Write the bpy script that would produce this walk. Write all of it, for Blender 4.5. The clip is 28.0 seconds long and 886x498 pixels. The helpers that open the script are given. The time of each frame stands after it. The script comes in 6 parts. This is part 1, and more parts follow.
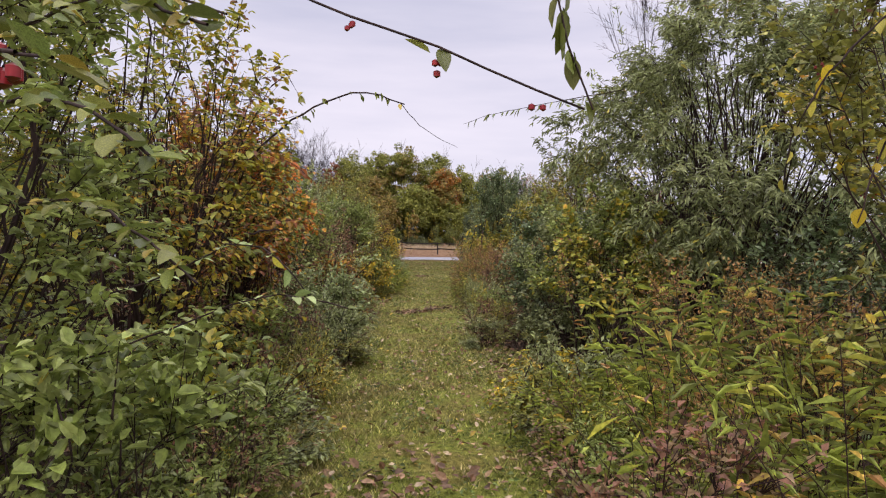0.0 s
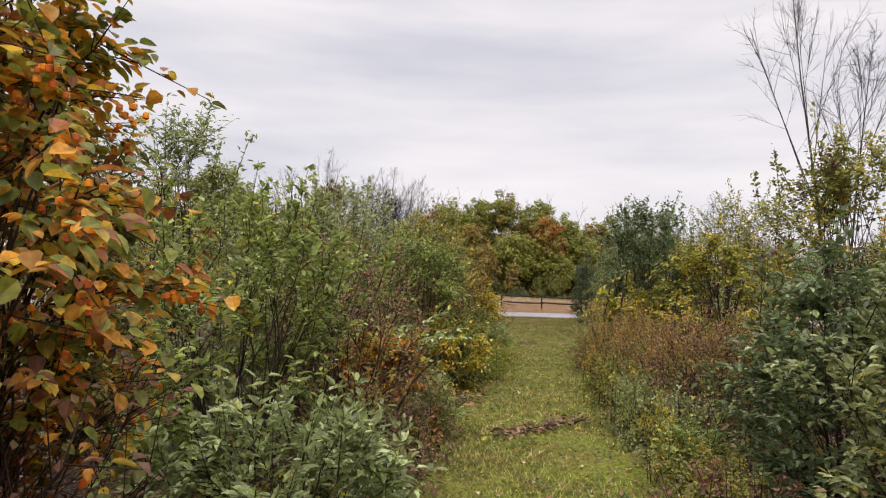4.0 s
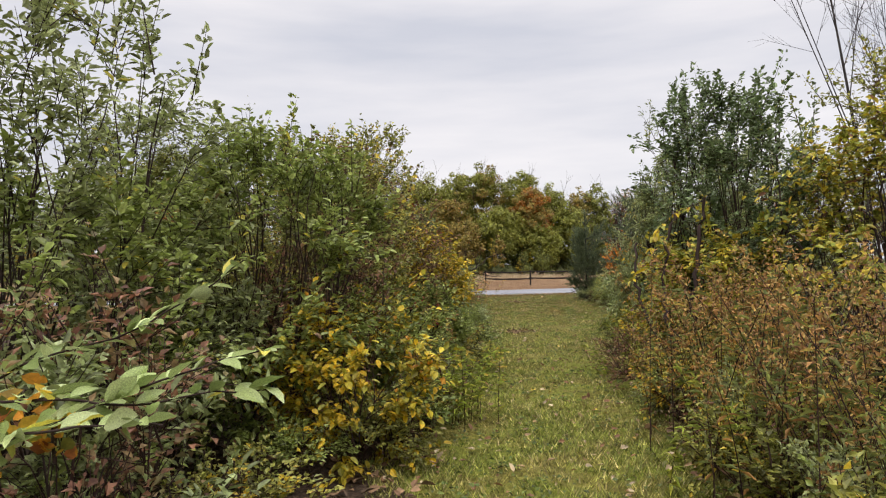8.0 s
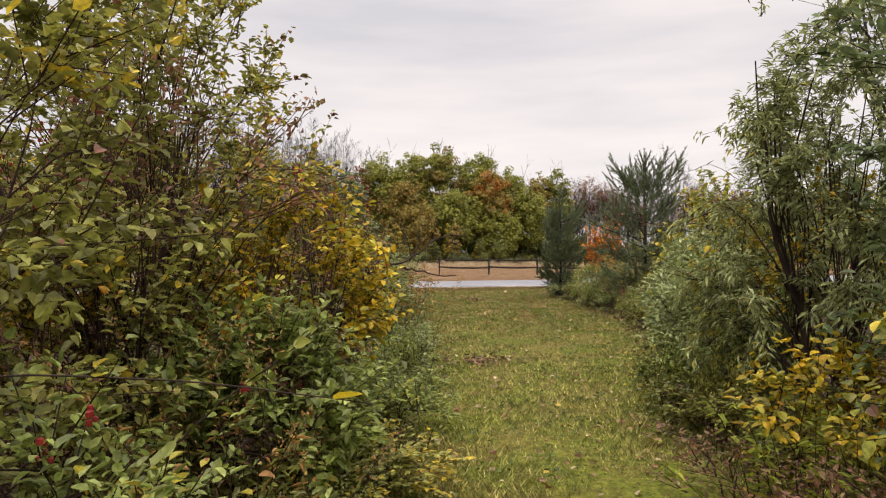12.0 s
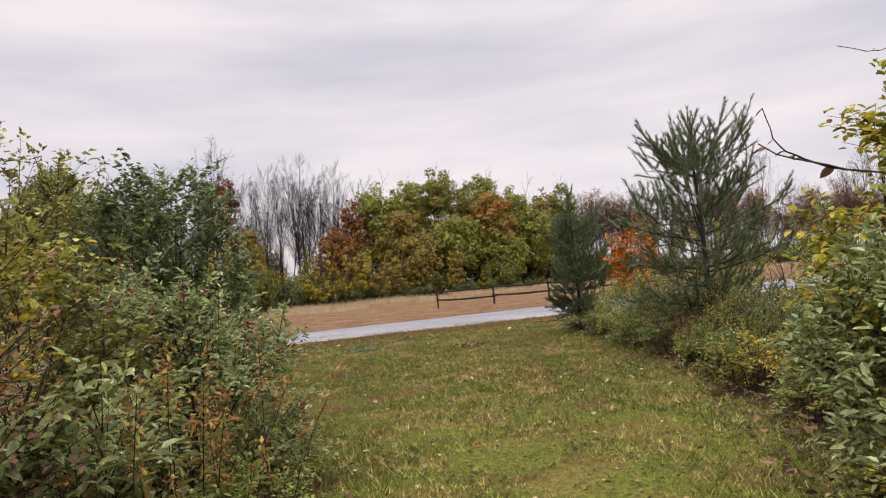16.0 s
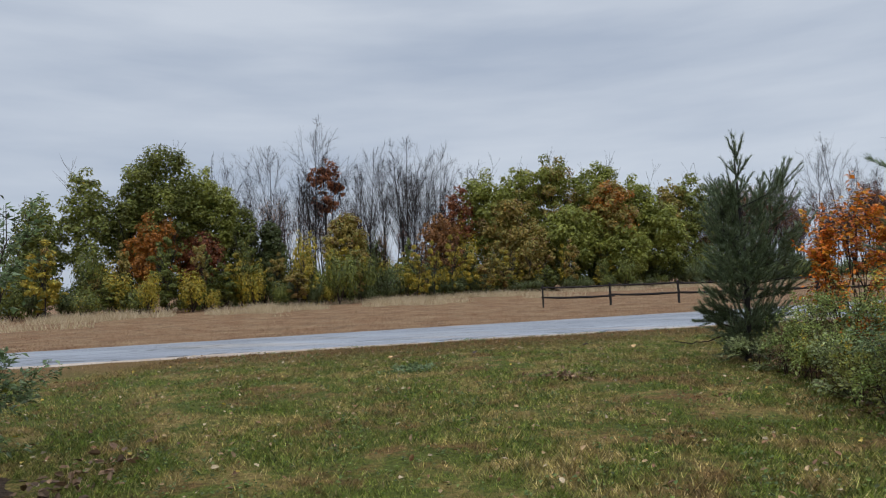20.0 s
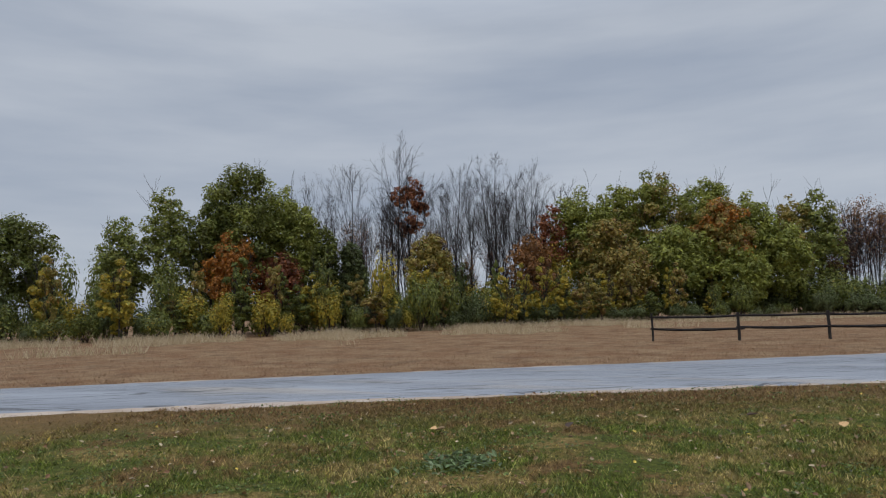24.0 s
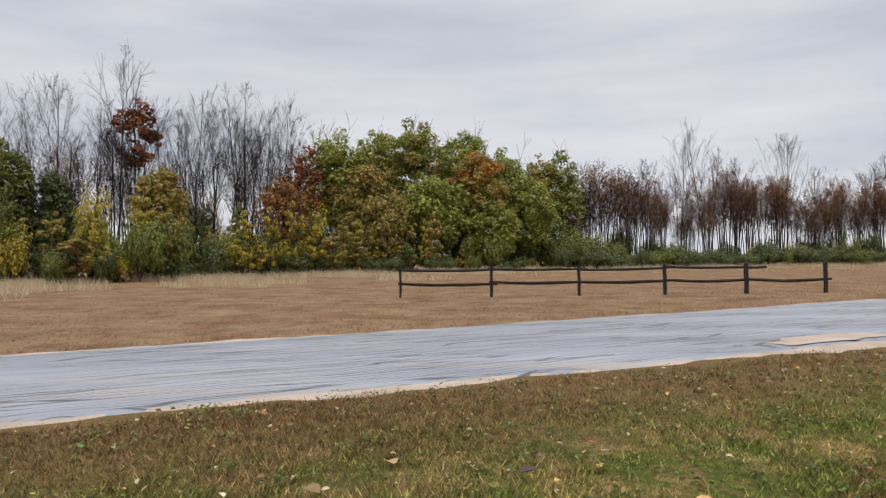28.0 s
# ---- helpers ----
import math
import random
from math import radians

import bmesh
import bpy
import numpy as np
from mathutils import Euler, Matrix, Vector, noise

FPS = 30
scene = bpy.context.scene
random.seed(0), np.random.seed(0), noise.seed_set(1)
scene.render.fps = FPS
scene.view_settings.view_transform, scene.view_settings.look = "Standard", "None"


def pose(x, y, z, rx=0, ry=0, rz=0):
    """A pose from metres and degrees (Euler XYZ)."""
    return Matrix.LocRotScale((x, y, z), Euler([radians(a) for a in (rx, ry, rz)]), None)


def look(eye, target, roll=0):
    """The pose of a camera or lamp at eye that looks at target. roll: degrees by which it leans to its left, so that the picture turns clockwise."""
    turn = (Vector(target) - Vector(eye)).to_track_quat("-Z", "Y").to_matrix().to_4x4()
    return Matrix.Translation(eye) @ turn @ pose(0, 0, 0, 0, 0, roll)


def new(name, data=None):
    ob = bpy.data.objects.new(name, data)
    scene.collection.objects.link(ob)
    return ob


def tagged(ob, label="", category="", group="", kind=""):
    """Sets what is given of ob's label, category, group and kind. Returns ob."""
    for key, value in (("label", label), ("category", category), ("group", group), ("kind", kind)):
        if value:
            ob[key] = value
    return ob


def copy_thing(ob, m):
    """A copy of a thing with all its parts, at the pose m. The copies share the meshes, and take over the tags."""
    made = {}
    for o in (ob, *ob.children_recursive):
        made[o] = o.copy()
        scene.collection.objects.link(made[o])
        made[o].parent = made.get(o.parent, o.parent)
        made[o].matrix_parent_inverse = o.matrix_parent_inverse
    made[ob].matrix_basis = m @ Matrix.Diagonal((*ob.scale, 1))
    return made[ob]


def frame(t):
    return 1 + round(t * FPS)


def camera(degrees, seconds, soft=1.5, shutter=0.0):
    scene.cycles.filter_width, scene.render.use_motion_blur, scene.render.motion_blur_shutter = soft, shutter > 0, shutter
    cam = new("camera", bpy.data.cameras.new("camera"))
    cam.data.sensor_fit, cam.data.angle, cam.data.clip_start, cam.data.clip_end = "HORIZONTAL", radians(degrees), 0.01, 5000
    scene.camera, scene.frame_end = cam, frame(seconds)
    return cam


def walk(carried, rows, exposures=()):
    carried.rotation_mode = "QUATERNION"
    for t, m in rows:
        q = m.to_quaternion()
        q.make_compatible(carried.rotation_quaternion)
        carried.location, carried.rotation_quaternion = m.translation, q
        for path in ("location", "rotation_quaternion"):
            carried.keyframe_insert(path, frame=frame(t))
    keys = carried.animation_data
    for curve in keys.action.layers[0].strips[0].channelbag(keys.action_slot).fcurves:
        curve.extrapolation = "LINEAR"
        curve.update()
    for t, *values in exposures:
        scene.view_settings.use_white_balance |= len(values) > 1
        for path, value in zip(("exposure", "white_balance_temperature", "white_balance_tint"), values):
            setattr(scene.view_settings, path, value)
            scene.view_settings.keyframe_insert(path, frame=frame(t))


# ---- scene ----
cam = camera(67.4, 28.0, soft=1.15)
PATH = [
    (0, (2.374, -6.588, 1.432), (2.414, -4.589, 1.397), 1.5),
    (0.5, (2.355, -5.962, 1.415), (2.455, -3.965, 1.354), 3.4),
    (1, (2.308, -5.338, 1.449), (2.391, -3.341, 1.371), 3.9),
    (1.5, (2.336, -4.689, 1.445), (2.271, -2.69, 1.415), 3.4),
    (2, (2.18, -4.084, 1.536), (1.964, -2.095, 1.546), 3.4),
    (2.5, (2.17, -3.44, 1.496), (1.925, -1.455, 1.5), 2.2),
    (3, (2.143, -2.796, 1.536), (1.913, -0.809, 1.573), 1.6),
    (3.5, (2.158, -2.119, 1.543), (1.917, -0.135, 1.621), 2.3),
    (4, (2.111, -1.392, 1.556), (1.848, 0.588, 1.661), 2.5),
    (4.5, (2.125, -0.749, 1.57), (1.888, 1.232, 1.709), 1.6),
    (6.5, (2.337, 2.586, 1.231), (2.148, 4.574, 1.343), 0.3),
    (7, (2.201, 3.154, 1.237), (2.044, 5.146, 1.336), 0.6),
    (7.5, (2.107, 3.693, 1.224), (1.951, 5.686, 1.278), -0.0),
    (8, (2.048, 4.228, 1.283), (1.832, 6.215, 1.337), -0.7),
    (8.5, (2.071, 4.747, 1.28), (1.858, 6.734, 1.34), -0.6),
    (9, (2.085, 5.27, 1.294), (1.936, 7.263, 1.358), -1.1),
    (9.5, (2.134, 5.89, 1.299), (2.08, 7.888, 1.371), -2.5),
    (10, (2.084, 6.476, 1.309), (2.041, 8.474, 1.386), -3.9),
    (10.5, (2.018, 7.142, 1.324), (1.909, 9.137, 1.396), -3.4),
    (11, (1.961, 7.764, 1.331), (1.792, 9.756, 1.364), -2.3),
    (11.5, (1.93, 8.389, 1.333), (1.809, 10.385, 1.361), -0.6),
    (12, (1.94, 9.093, 1.318), (1.856, 11.091, 1.329), 0.4),
    (12.5, (1.992, 9.833, 1.326), (1.875, 11.829, 1.257), 2.4),
    (14.5, (2.299, 12.508, 1.339), (1.882, 14.435, 1.001), -1.7),
    (15, (2.338, 12.991, 1.34), (2.088, 14.962, 1.104), -2.1),
    (15.5, (2.418, 13.454, 1.362), (2.301, 15.45, 1.322), -3.1),
    (16, (2.5, 13.967, 1.355), (2.391, 15.962, 1.456), -4.9),
    (16.5, (2.49, 14.56, 1.387), (2.287, 16.541, 1.573), -5.0),
    (17, (2.522, 15.182, 1.356), (2.192, 17.138, 1.605), -3.8),
    (17.5, (2.563, 15.808, 1.372), (2.148, 17.742, 1.666), -1.9),
    (18, (2.571, 16.359, 1.368), (2.129, 18.286, 1.666), -0.8),
    (18.5, (2.537, 16.949, 1.381), (2.101, 18.883, 1.645), -1.4),
    (19, (2.58, 17.54, 1.343), (2.147, 19.481, 1.555), -2.9),
    (19.5, (2.546, 18.138, 1.353), (2.107, 20.083, 1.509), -3.3),
    (20, (2.538, 18.749, 1.325), (2.089, 20.695, 1.426), -2.4),
    (20.5, (2.476, 19.275, 1.333), (2.006, 21.218, 1.402), -2.1),
    (22.5, (2.234, 21.692, 1.352), (1.755, 23.631, 1.452), -4.3),
    (23, (2.123, 22.23, 1.346), (1.597, 24.152, 1.511), -3.6),
    (23.5, (1.924, 22.602, 1.358), (1.282, 24.483, 1.58), -2.3),
    (24, (1.751, 23.038, 1.356), (1.04, 24.899, 1.542), -1.6),
    (24.5, (1.617, 23.668, 1.359), (0.976, 25.56, 1.46), -2.4),
    (25, (1.564, 24.341, 1.34), (1.125, 26.291, 1.403), -3.6),
    (25.5, (1.573, 24.908, 1.373), (1.364, 26.897, 1.433), -3.8),
    (26, (1.522, 25.502, 1.323), (1.504, 27.502, 1.309), -2.6),
    (26.5, (1.557, 26.067, 1.319), (1.627, 28.065, 1.259), -2.0),
    (27, (1.635, 26.64, 1.357), (1.718, 28.638, 1.308), -1.3),
    (27.5, (1.74, 27.222, 1.357), (1.785, 29.222, 1.35), -0.6),
    (28, (1.807, 27.759, 1.339), (1.774, 29.758, 1.362), -0.5),
]
walk(cam, [(t, look(eye, target, roll)) for t, eye, target, roll in PATH], exposures=[(0, 0.32, 6450, 25), (2.5, 0.34, 6400, 20), (3.5, 0.40, 6950, 17), (5, 0.38, 6900, 15), (7, 0.36, 6700, 13), (9, 0.42, 7050, 14), (12.5, 0.44, 7400, 17), (14.5, 0.66, 5600, 24), (15.2, 0.68, 5500, 25), (16, 0.33, 7050, 19), (17, 0.02, 6250, 9), (18, -0.2, 5900, 7), (20.5, -0.1, 6000, 8), (22.5, 0.05, 6200, 10), (23.2, 0.02, 6200, 10), (24, -0.42, 6000, 8), (25, -0.02, 6200, 10), (26, -0.02, 6350, 10), (27, 0.14, 6700, 12), (28, 0.14, 6600, 11)])

# ---- light ----
SUN_DIR = Vector((-0.10, -0.42, 0.90)).normalized()
world = bpy.data.worlds.new("overcast")
scene.world = world
world.use_nodes = True
wn, wl = world.node_tree.nodes, world.node_tree.links
wn.clear()
w_out = wn.new("ShaderNodeOutputWorld")
w_mix = wn.new("ShaderNodeMixShader")
w_sky = wn.new("ShaderNodeTexSky")
w_sky.sky_type, w_sky.sun_disc = "NISHITA", False
w_sky.sun_elevation, w_sky.sun_rotation = math.asin(SUN_DIR.z), math.atan2(SUN_DIR.x, SUN_DIR.y)
w_bg, w_cloud = wn.new("ShaderNodeBackground"), wn.new("ShaderNodeBackground")
w_bg.inputs["Strength"].default_value = 0.08
w_cloud.inputs["Strength"].default_value = 1.0
w_tc, w_map = wn.new("ShaderNodeTexCoord"), wn.new("ShaderNodeMapping")
w_map.inputs["Scale"].default_value = (1.0, 1.3, 6.5)
w_noise, w_ramp = wn.new("ShaderNodeTexNoise"), wn.new("ShaderNodeValToRGB")
w_noise.inputs["Scale"].default_value, w_noise.inputs["Detail"].default_value = 1.7, 6.0
w_noise.inputs["Roughness"].default_value = 0.5
w_ramp.color_ramp.elements[0].position, w_ramp.color_ramp.elements[0].color = 0.34, (0.51, 0.545, 0.62, 1)
w_ramp.color_ramp.elements[1].position, w_ramp.color_ramp.elements[1].color = 0.64, (0.72, 0.73, 0.765, 1)
wl.new(w_tc.outputs["Generated"], w_map.inputs["Vector"])
wl.new(w_map.outputs["Vector"], w_noise.inputs["Vector"])
wl.new(w_noise.outputs["Fac"], w_ramp.inputs["Fac"])
# an overcast sky is about two and a half times as bright overhead as near the horizon
w_xyz, w_high, w_lift = wn.new("ShaderNodeSeparateXYZ"), wn.new("ShaderNodeMapRange"), wn.new("ShaderNodeVectorMath")
w_high.inputs["From Min"].default_value, w_high.inputs["From Max"].default_value = 0.40, 1.0
w_high.inputs["To Min"].default_value, w_high.inputs["To Max"].default_value = 1.0, 2.6
w_lift.operation = "SCALE"
wl.new(w_tc.outputs["Generated"], w_xyz.inputs[0])
wl.new(w_xyz.outputs[2], w_high.inputs["Value"])
wl.new(w_ramp.outputs["Color"], w_lift.inputs[0])
wl.new(w_high.outputs[0], w_lift.inputs["Scale"])
wl.new(w_lift.outputs[0], w_cloud.inputs["Color"])
wl.new(w_sky.outputs["Color"], w_bg.inputs["Color"])
w_mix.inputs["Fac"].default_value = 0.9
wl.new(w_bg.outputs["Background"], w_mix.inputs[1])
wl.new(w_cloud.outputs["Background"], w_mix.inputs[2])
wl.new(w_mix.outputs["Shader"], w_out.inputs["Surface"])

sun = new("sun", bpy.data.lights.new("sun", "SUN"))
sun.data.energy, sun.data.angle, sun.data.color = 1.3, radians(60), (1.0, 0.97, 0.93)
sun.matrix_world = look(SUN_DIR * 60, (0, 0, 0))

# ---- materials ----


def node_mat(name):
    m = bpy.data.materials.new(name)
    m.use_nodes = True
    n, l = m.node_tree.nodes, m.node_tree.links
    return m, n, l, n["Principled BSDF"]


def math_node(n, l, op, a, b=None, clamp=False):
    k = n.new("ShaderNodeMath")
    k.operation, k.use_clamp = op, clamp
    for i, v in enumerate((a, b)):
        if v is None:
            continue
        if isinstance(v, (int, float)):
            k.inputs[i].default_value = v
        else:
            l.new(v, k.inputs[i])
    return k.outputs[0]


def mix_col(n, l, fac, a, b, mode="MIX"):
    k = n.new("ShaderNodeMix")
    k.data_type, k.blend_type = "RGBA", mode
    for sock, v in ((k.inputs[0], fac), (k.inputs[6], a), (k.inputs[7], b)):
        if isinstance(v, (int, float)):
            sock.default_value = v
        elif isinstance(v, tuple):
            sock.default_value = (*v, 1)
        else:
            l.new(v, sock)
    return k.outputs[2]


def noise_node(n, l, scale, detail=3.0, vec=None, stretch=None, rough=0.55):
    tc = n.new("ShaderNodeTexCoord")
    k = n.new("ShaderNodeTexNoise")
    k.inputs["Scale"].default_value, k.inputs["Detail"].default_value = scale, detail
    k.inputs["Roughness"].default_value = rough
    v = vec or tc.outputs["Object"]
    if stretch:
        mp = n.new("ShaderNodeMapping")
        mp.inputs["Rotation"].default_value = (0, 0, stretch[3] if len(stretch) > 3 else 0)
        mp.inputs["Scale"].default_value = stretch[:3]
        l.new(v, mp.inputs["Vector"])
        v = mp.outputs["Vector"]
    l.new(v, k.inputs["Vector"])
    return k.outputs["Fac"]


def ramp(n, l, fac, stops, mode="LINEAR"):
    k = n.new("ShaderNodeValToRGB")
    k.color_ramp.interpolation = mode
    e = k.color_ramp.elements
    while len(e) < len(stops):
        e.new(0.5)
    for el, (p, c) in zip(e, stops):
        el.position, el.color = p, (*c, 1) if isinstance(c, tuple) else (c, c, c, 1)
    l.new(fac, k.inputs["Fac"])
    return k.outputs["Color"]


def leaf_mat(name, colours, rough=0.5, glow=0.36, single=False, patch=2.0, much=0.34):
    """Leaves: each island takes one of the weighted colours, a little lighter or darker, and lets some light through."""
    m, n, l, b = node_mat(name)
    geo = n.new("ShaderNodeNewGeometry")
    rnd = n.new("ShaderNodeObjectInfo").outputs["Random"] if single else geo.outputs["Random Per Island"]
    pick = rnd
    if not single:
        drift = noise_node(n, l, patch, 3.0, vec=geo.outputs["Position"])
        pick = math_node(n, l, "ADD", math_node(n, l, "MULTIPLY", rnd, 1.0 - much), ramp(n, l, drift, [(0.34, 0.0), (0.66, much)]))
    total, at, stops = sum(w for _, w in colours), 0.0, []
    for c, w in colours:
        stops.append((at, c))
        at += w / total
    col = ramp(n, l, pick, stops, "CONSTANT")
    shade = math_node(n, l, "FRACT", math_node(n, l, "MULTIPLY", rnd, 37.7))
    shade = math_node(n, l, "ADD", math_node(n, l, "MULTIPLY", shade, 1.0), 0.6)
    col = mix_col(n, l, 1.0, col, shade, "MULTIPLY")
    blotch = noise_node(n, l, 90.0, 2.0)
    col = mix_col(n, l, math_node(n, l, "MULTIPLY", blotch, 0.3), col, (0.16, 0.09, 0.03))
    tone = ramp(n, l, noise_node(n, l, 34.0, 3.0, rough=0.6), [(0.34, 0.7), (0.66, 1.4)])
    col = mix_col(n, l, 1.0, col, tone, "MULTIPLY")
    l.new(col, b.inputs["Base Color"])
    b.inputs["Roughness"].default_value = rough
    b.inputs["Specular IOR Level"].default_value = 0.42
    tr = n.new("ShaderNodeBsdfTranslucent")
    l.new(col, tr.inputs["Color"])
    mx = n.new("ShaderNodeMixShader")
    mx.inputs["Fac"].default_value = glow
    l.new(b.outputs["BSDF"], mx.inputs[1])
    l.new(tr.outputs["BSDF"], mx.inputs[2])
    l.new(mx.outputs["Shader"], n["Material Output"].inputs["Surface"])
    return m


def bark_mat(name, dark, light, scale=22.0, rough=0.9):
    m, n, l, b = node_mat(name)
    f = noise_node(n, l, scale, 5.0, stretch=(1, 1, 0.22))
    g = noise_node(n, l, scale * 0.12, 2.0)
    col = mix_col(n, l, math_node(n, l, "MULTIPLY", g, 0.5), ramp(n, l, f, [(0.3, dark), (0.7, light)]), dark)
    l.new(col, b.inputs["Base Color"])
    b.inputs["Roughness"].default_value = rough
    b.inputs["Specular IOR Level"].default_value = 0.2
    bump = n.new("ShaderNodeBump")
    bump.inputs["Strength"].default_value, bump.inputs["Distance"].default_value = 0.5, 0.01
    l.new(f, bump.inputs["Height"])
    l.new(bump.outputs["Normal"], b.inputs["Normal"])
    return m


M_GREYGREEN = leaf_mat("grey_green_leaf", [((0.160, 0.193, 0.077), 3), ((0.265, 0.309, 0.119), 4), ((0.394, 0.447, 0.211), 3), ((0.517, 0.455, 0.084), 0.9), ((0.296, 0.193, 0.099), 0.5)], 0.38, 0.36)
M_SILVER = leaf_mat("silver_green_leaf", [((0.155, 0.197, 0.070), 3), ((0.288, 0.354, 0.142), 4), ((0.443, 0.516, 0.255), 3), ((0.538, 0.481, 0.094), 0.6), ((0.288, 0.183, 0.076), 0.5)], 0.38, 0.36)
M_GREEN = leaf_mat("green_leaf", [((0.142, 0.198, 0.050), 3), ((0.232, 0.297, 0.069), 4), ((0.344, 0.409, 0.119), 3), ((0.570, 0.501, 0.075), 1.2), ((0.333, 0.171, 0.062), 0.5)], 0.38, 0.36, patch=1.8, much=0.45)
M_DARKGREEN = leaf_mat("dark_green_leaf", [((0.085, 0.131, 0.053), 3), ((0.139, 0.206, 0.085), 4), ((0.224, 0.300, 0.145), 3), ((0.404, 0.400, 0.079), 0.6)], 0.36, 0.34)
M_OLIVEYELLOW = leaf_mat("olive_yellow_leaf", [((0.200, 0.085, 0.055), 2.2), ((0.170, 0.185, 0.050), 3.2), ((0.290, 0.305, 0.066), 3.4), ((0.400, 0.385, 0.095), 1.8), ((0.640, 0.480, 0.053), 2.2), ((0.640, 0.330, 0.050), 1.3)], 0.4, 0.34, patch=1.6, much=0.55)
M_YELLOW = leaf_mat("yellow_leaf", [((0.676, 0.456, 0.025), 4), ((0.483, 0.397, 0.034), 3), ((0.290, 0.279, 0.029), 2.4), ((0.580, 0.279, 0.025), 1.4)], 0.45, 0.3)
M_ORANGE = leaf_mat("rust_yellow_leaf", [((0.130, 0.165, 0.040), 3.4), ((0.280, 0.300, 0.055), 3.0), ((0.620, 0.420, 0.050), 2.4), ((0.580, 0.270, 0.035), 2.4), ((0.400, 0.140, 0.045), 2.0), ((0.200, 0.075, 0.040), 2.2), ((0.500, 0.320, 0.190), 0.8)], 0.4, 0.4)
M_MIXED = leaf_mat("round_yellow_green_leaf", [((0.102, 0.135, 0.034), 2.6), ((0.255, 0.126, 0.076), 1.2), ((0.564, 0.448, 0.050), 3.4), ((0.363, 0.376, 0.058), 4), ((0.200, 0.242, 0.037), 3), ((0.599, 0.376, 0.043), 1.5), ((0.409, 0.224, 0.058), 0.8)], 0.42, 0.38, patch=2.2, much=0.45)
M_FLAME = leaf_mat("flame_orange_leaf", [((0.62, 0.19, 0.015), 4), ((0.6, 0.3, 0.02), 2), ((0.4, 0.09, 0.02), 2)], 0.5, 0.3)
M_BROWNRED = leaf_mat("brown_red_leaf", [((0.202, 0.095, 0.071), 3), ((0.285, 0.139, 0.084), 3), ((0.261, 0.181, 0.089), 3), ((0.214, 0.191, 0.071), 2)], 0.55, 0.34)
M_WEED = leaf_mat("golden_weed_leaf", [((0.44, 0.33, 0.08), 2.2), ((0.26, 0.29, 0.07), 3.4), ((0.40, 0.22, 0.07), 1.8), ((0.16, 0.20, 0.06), 4.2), ((0.26, 0.14, 0.08), 1.4)], 0.55)
M_PLUME = leaf_mat("golden_plume", [((0.46, 0.30, 0.08), 3), ((0.36, 0.19, 0.065), 3), ((0.30, 0.23, 0.08), 2), ((0.24, 0.12, 0.06), 2)], 0.7, 0.2)
M_FERN = leaf_mat("yellow_green_weed_leaf", [((0.485, 0.489, 0.079), 3), ((0.344, 0.416, 0.068), 3.4), ((0.219, 0.273, 0.056), 3), ((0.656, 0.475, 0.101), 1.3), ((0.390, 0.216, 0.079), 0.8)], 0.5, 0.32)
M_BERRY = leaf_mat("red_berry", [((0.21, 0.008, 0.018), 3), ((0.29, 0.016, 0.022), 2)], 0.28, 0.02)
M_OBERRY = leaf_mat("orange_berry", [((0.75, 0.26, 0.02), 3), ((0.6, 0.12, 0.02), 2)], 0.32, 0.02)
M_NEEDLE = leaf_mat("pine_needle", [((0.069, 0.101, 0.052), 3), ((0.111, 0.160, 0.079), 4), ((0.170, 0.225, 0.116), 3), ((0.319, 0.285, 0.082), 0.5)], 0.42, 0.18)
S_GREEN = leaf_mat("spray_green_leaf", [((0.175, 0.225, 0.037), 4), ((0.250, 0.275, 0.062), 3), ((0.112, 0.163, 0.037), 3), ((0.450, 0.350, 0.050), 0.7)], 0.42, 0.3, True)
S_SILVER = leaf_mat("spray_silver_leaf", [((0.359, 0.458, 0.169), 4), ((0.492, 0.586, 0.259), 3), ((0.239, 0.333, 0.104), 2), ((0.734, 0.664, 0.104), 0.6)], 0.4, 0.3, True)
S_YELLOW = leaf_mat("spray_yellow_leaf", [((0.62, 0.46, 0.03), 4), ((0.5, 0.45, 0.06), 3), ((0.26, 0.28, 0.04), 2), ((0.5, 0.25, 0.03), 0.8)], 0.45, 0.35, True)
S_RUST = leaf_mat("spray_rust_leaf", [((0.5, 0.14, 0.03), 3), ((0.55, 0.3, 0.04), 3), ((0.3, 0.09, 0.03), 2), ((0.2, 0.2, 0.04), 1.5)], 0.48, 0.3, True)
S_DRY = leaf_mat("spray_dry_leaf", [((0.06, 0.035, 0.03), 3), ((0.12, 0.06, 0.04), 2), ((0.2, 0.13, 0.06), 1)], 0.6, 0.2, True)
M_BARK = bark_mat("shrub_bark", (0.022, 0.014, 0.012), (0.085, 0.055, 0.045))
M_BARKRED = bark_mat("reddish_twig_bark", (0.035, 0.02, 0.017), (0.10, 0.055, 0.045))
M_TREEBARK = bark_mat("tree_bark", (0.022, 0.019, 0.018), (0.075, 0.064, 0.06), 6.0)
M_TWIG = bark_mat("grey_twig_bark", (0.022, 0.018, 0.017), (0.075, 0.062, 0.058), 6.0)
M_GREYBARK = bark_mat("pale_tree_bark", (0.09, 0.08, 0.075), (0.22, 0.2, 0.19), 5.0)
M_RAIL = bark_mat("weathered_rail", (0.010, 0.009, 0.009), (0.055, 0.046, 0.042), 14.0)
M_POST = bark_mat("weathered_post", (0.015, 0.013, 0.012), (0.06, 0.052, 0.048), 14.0)
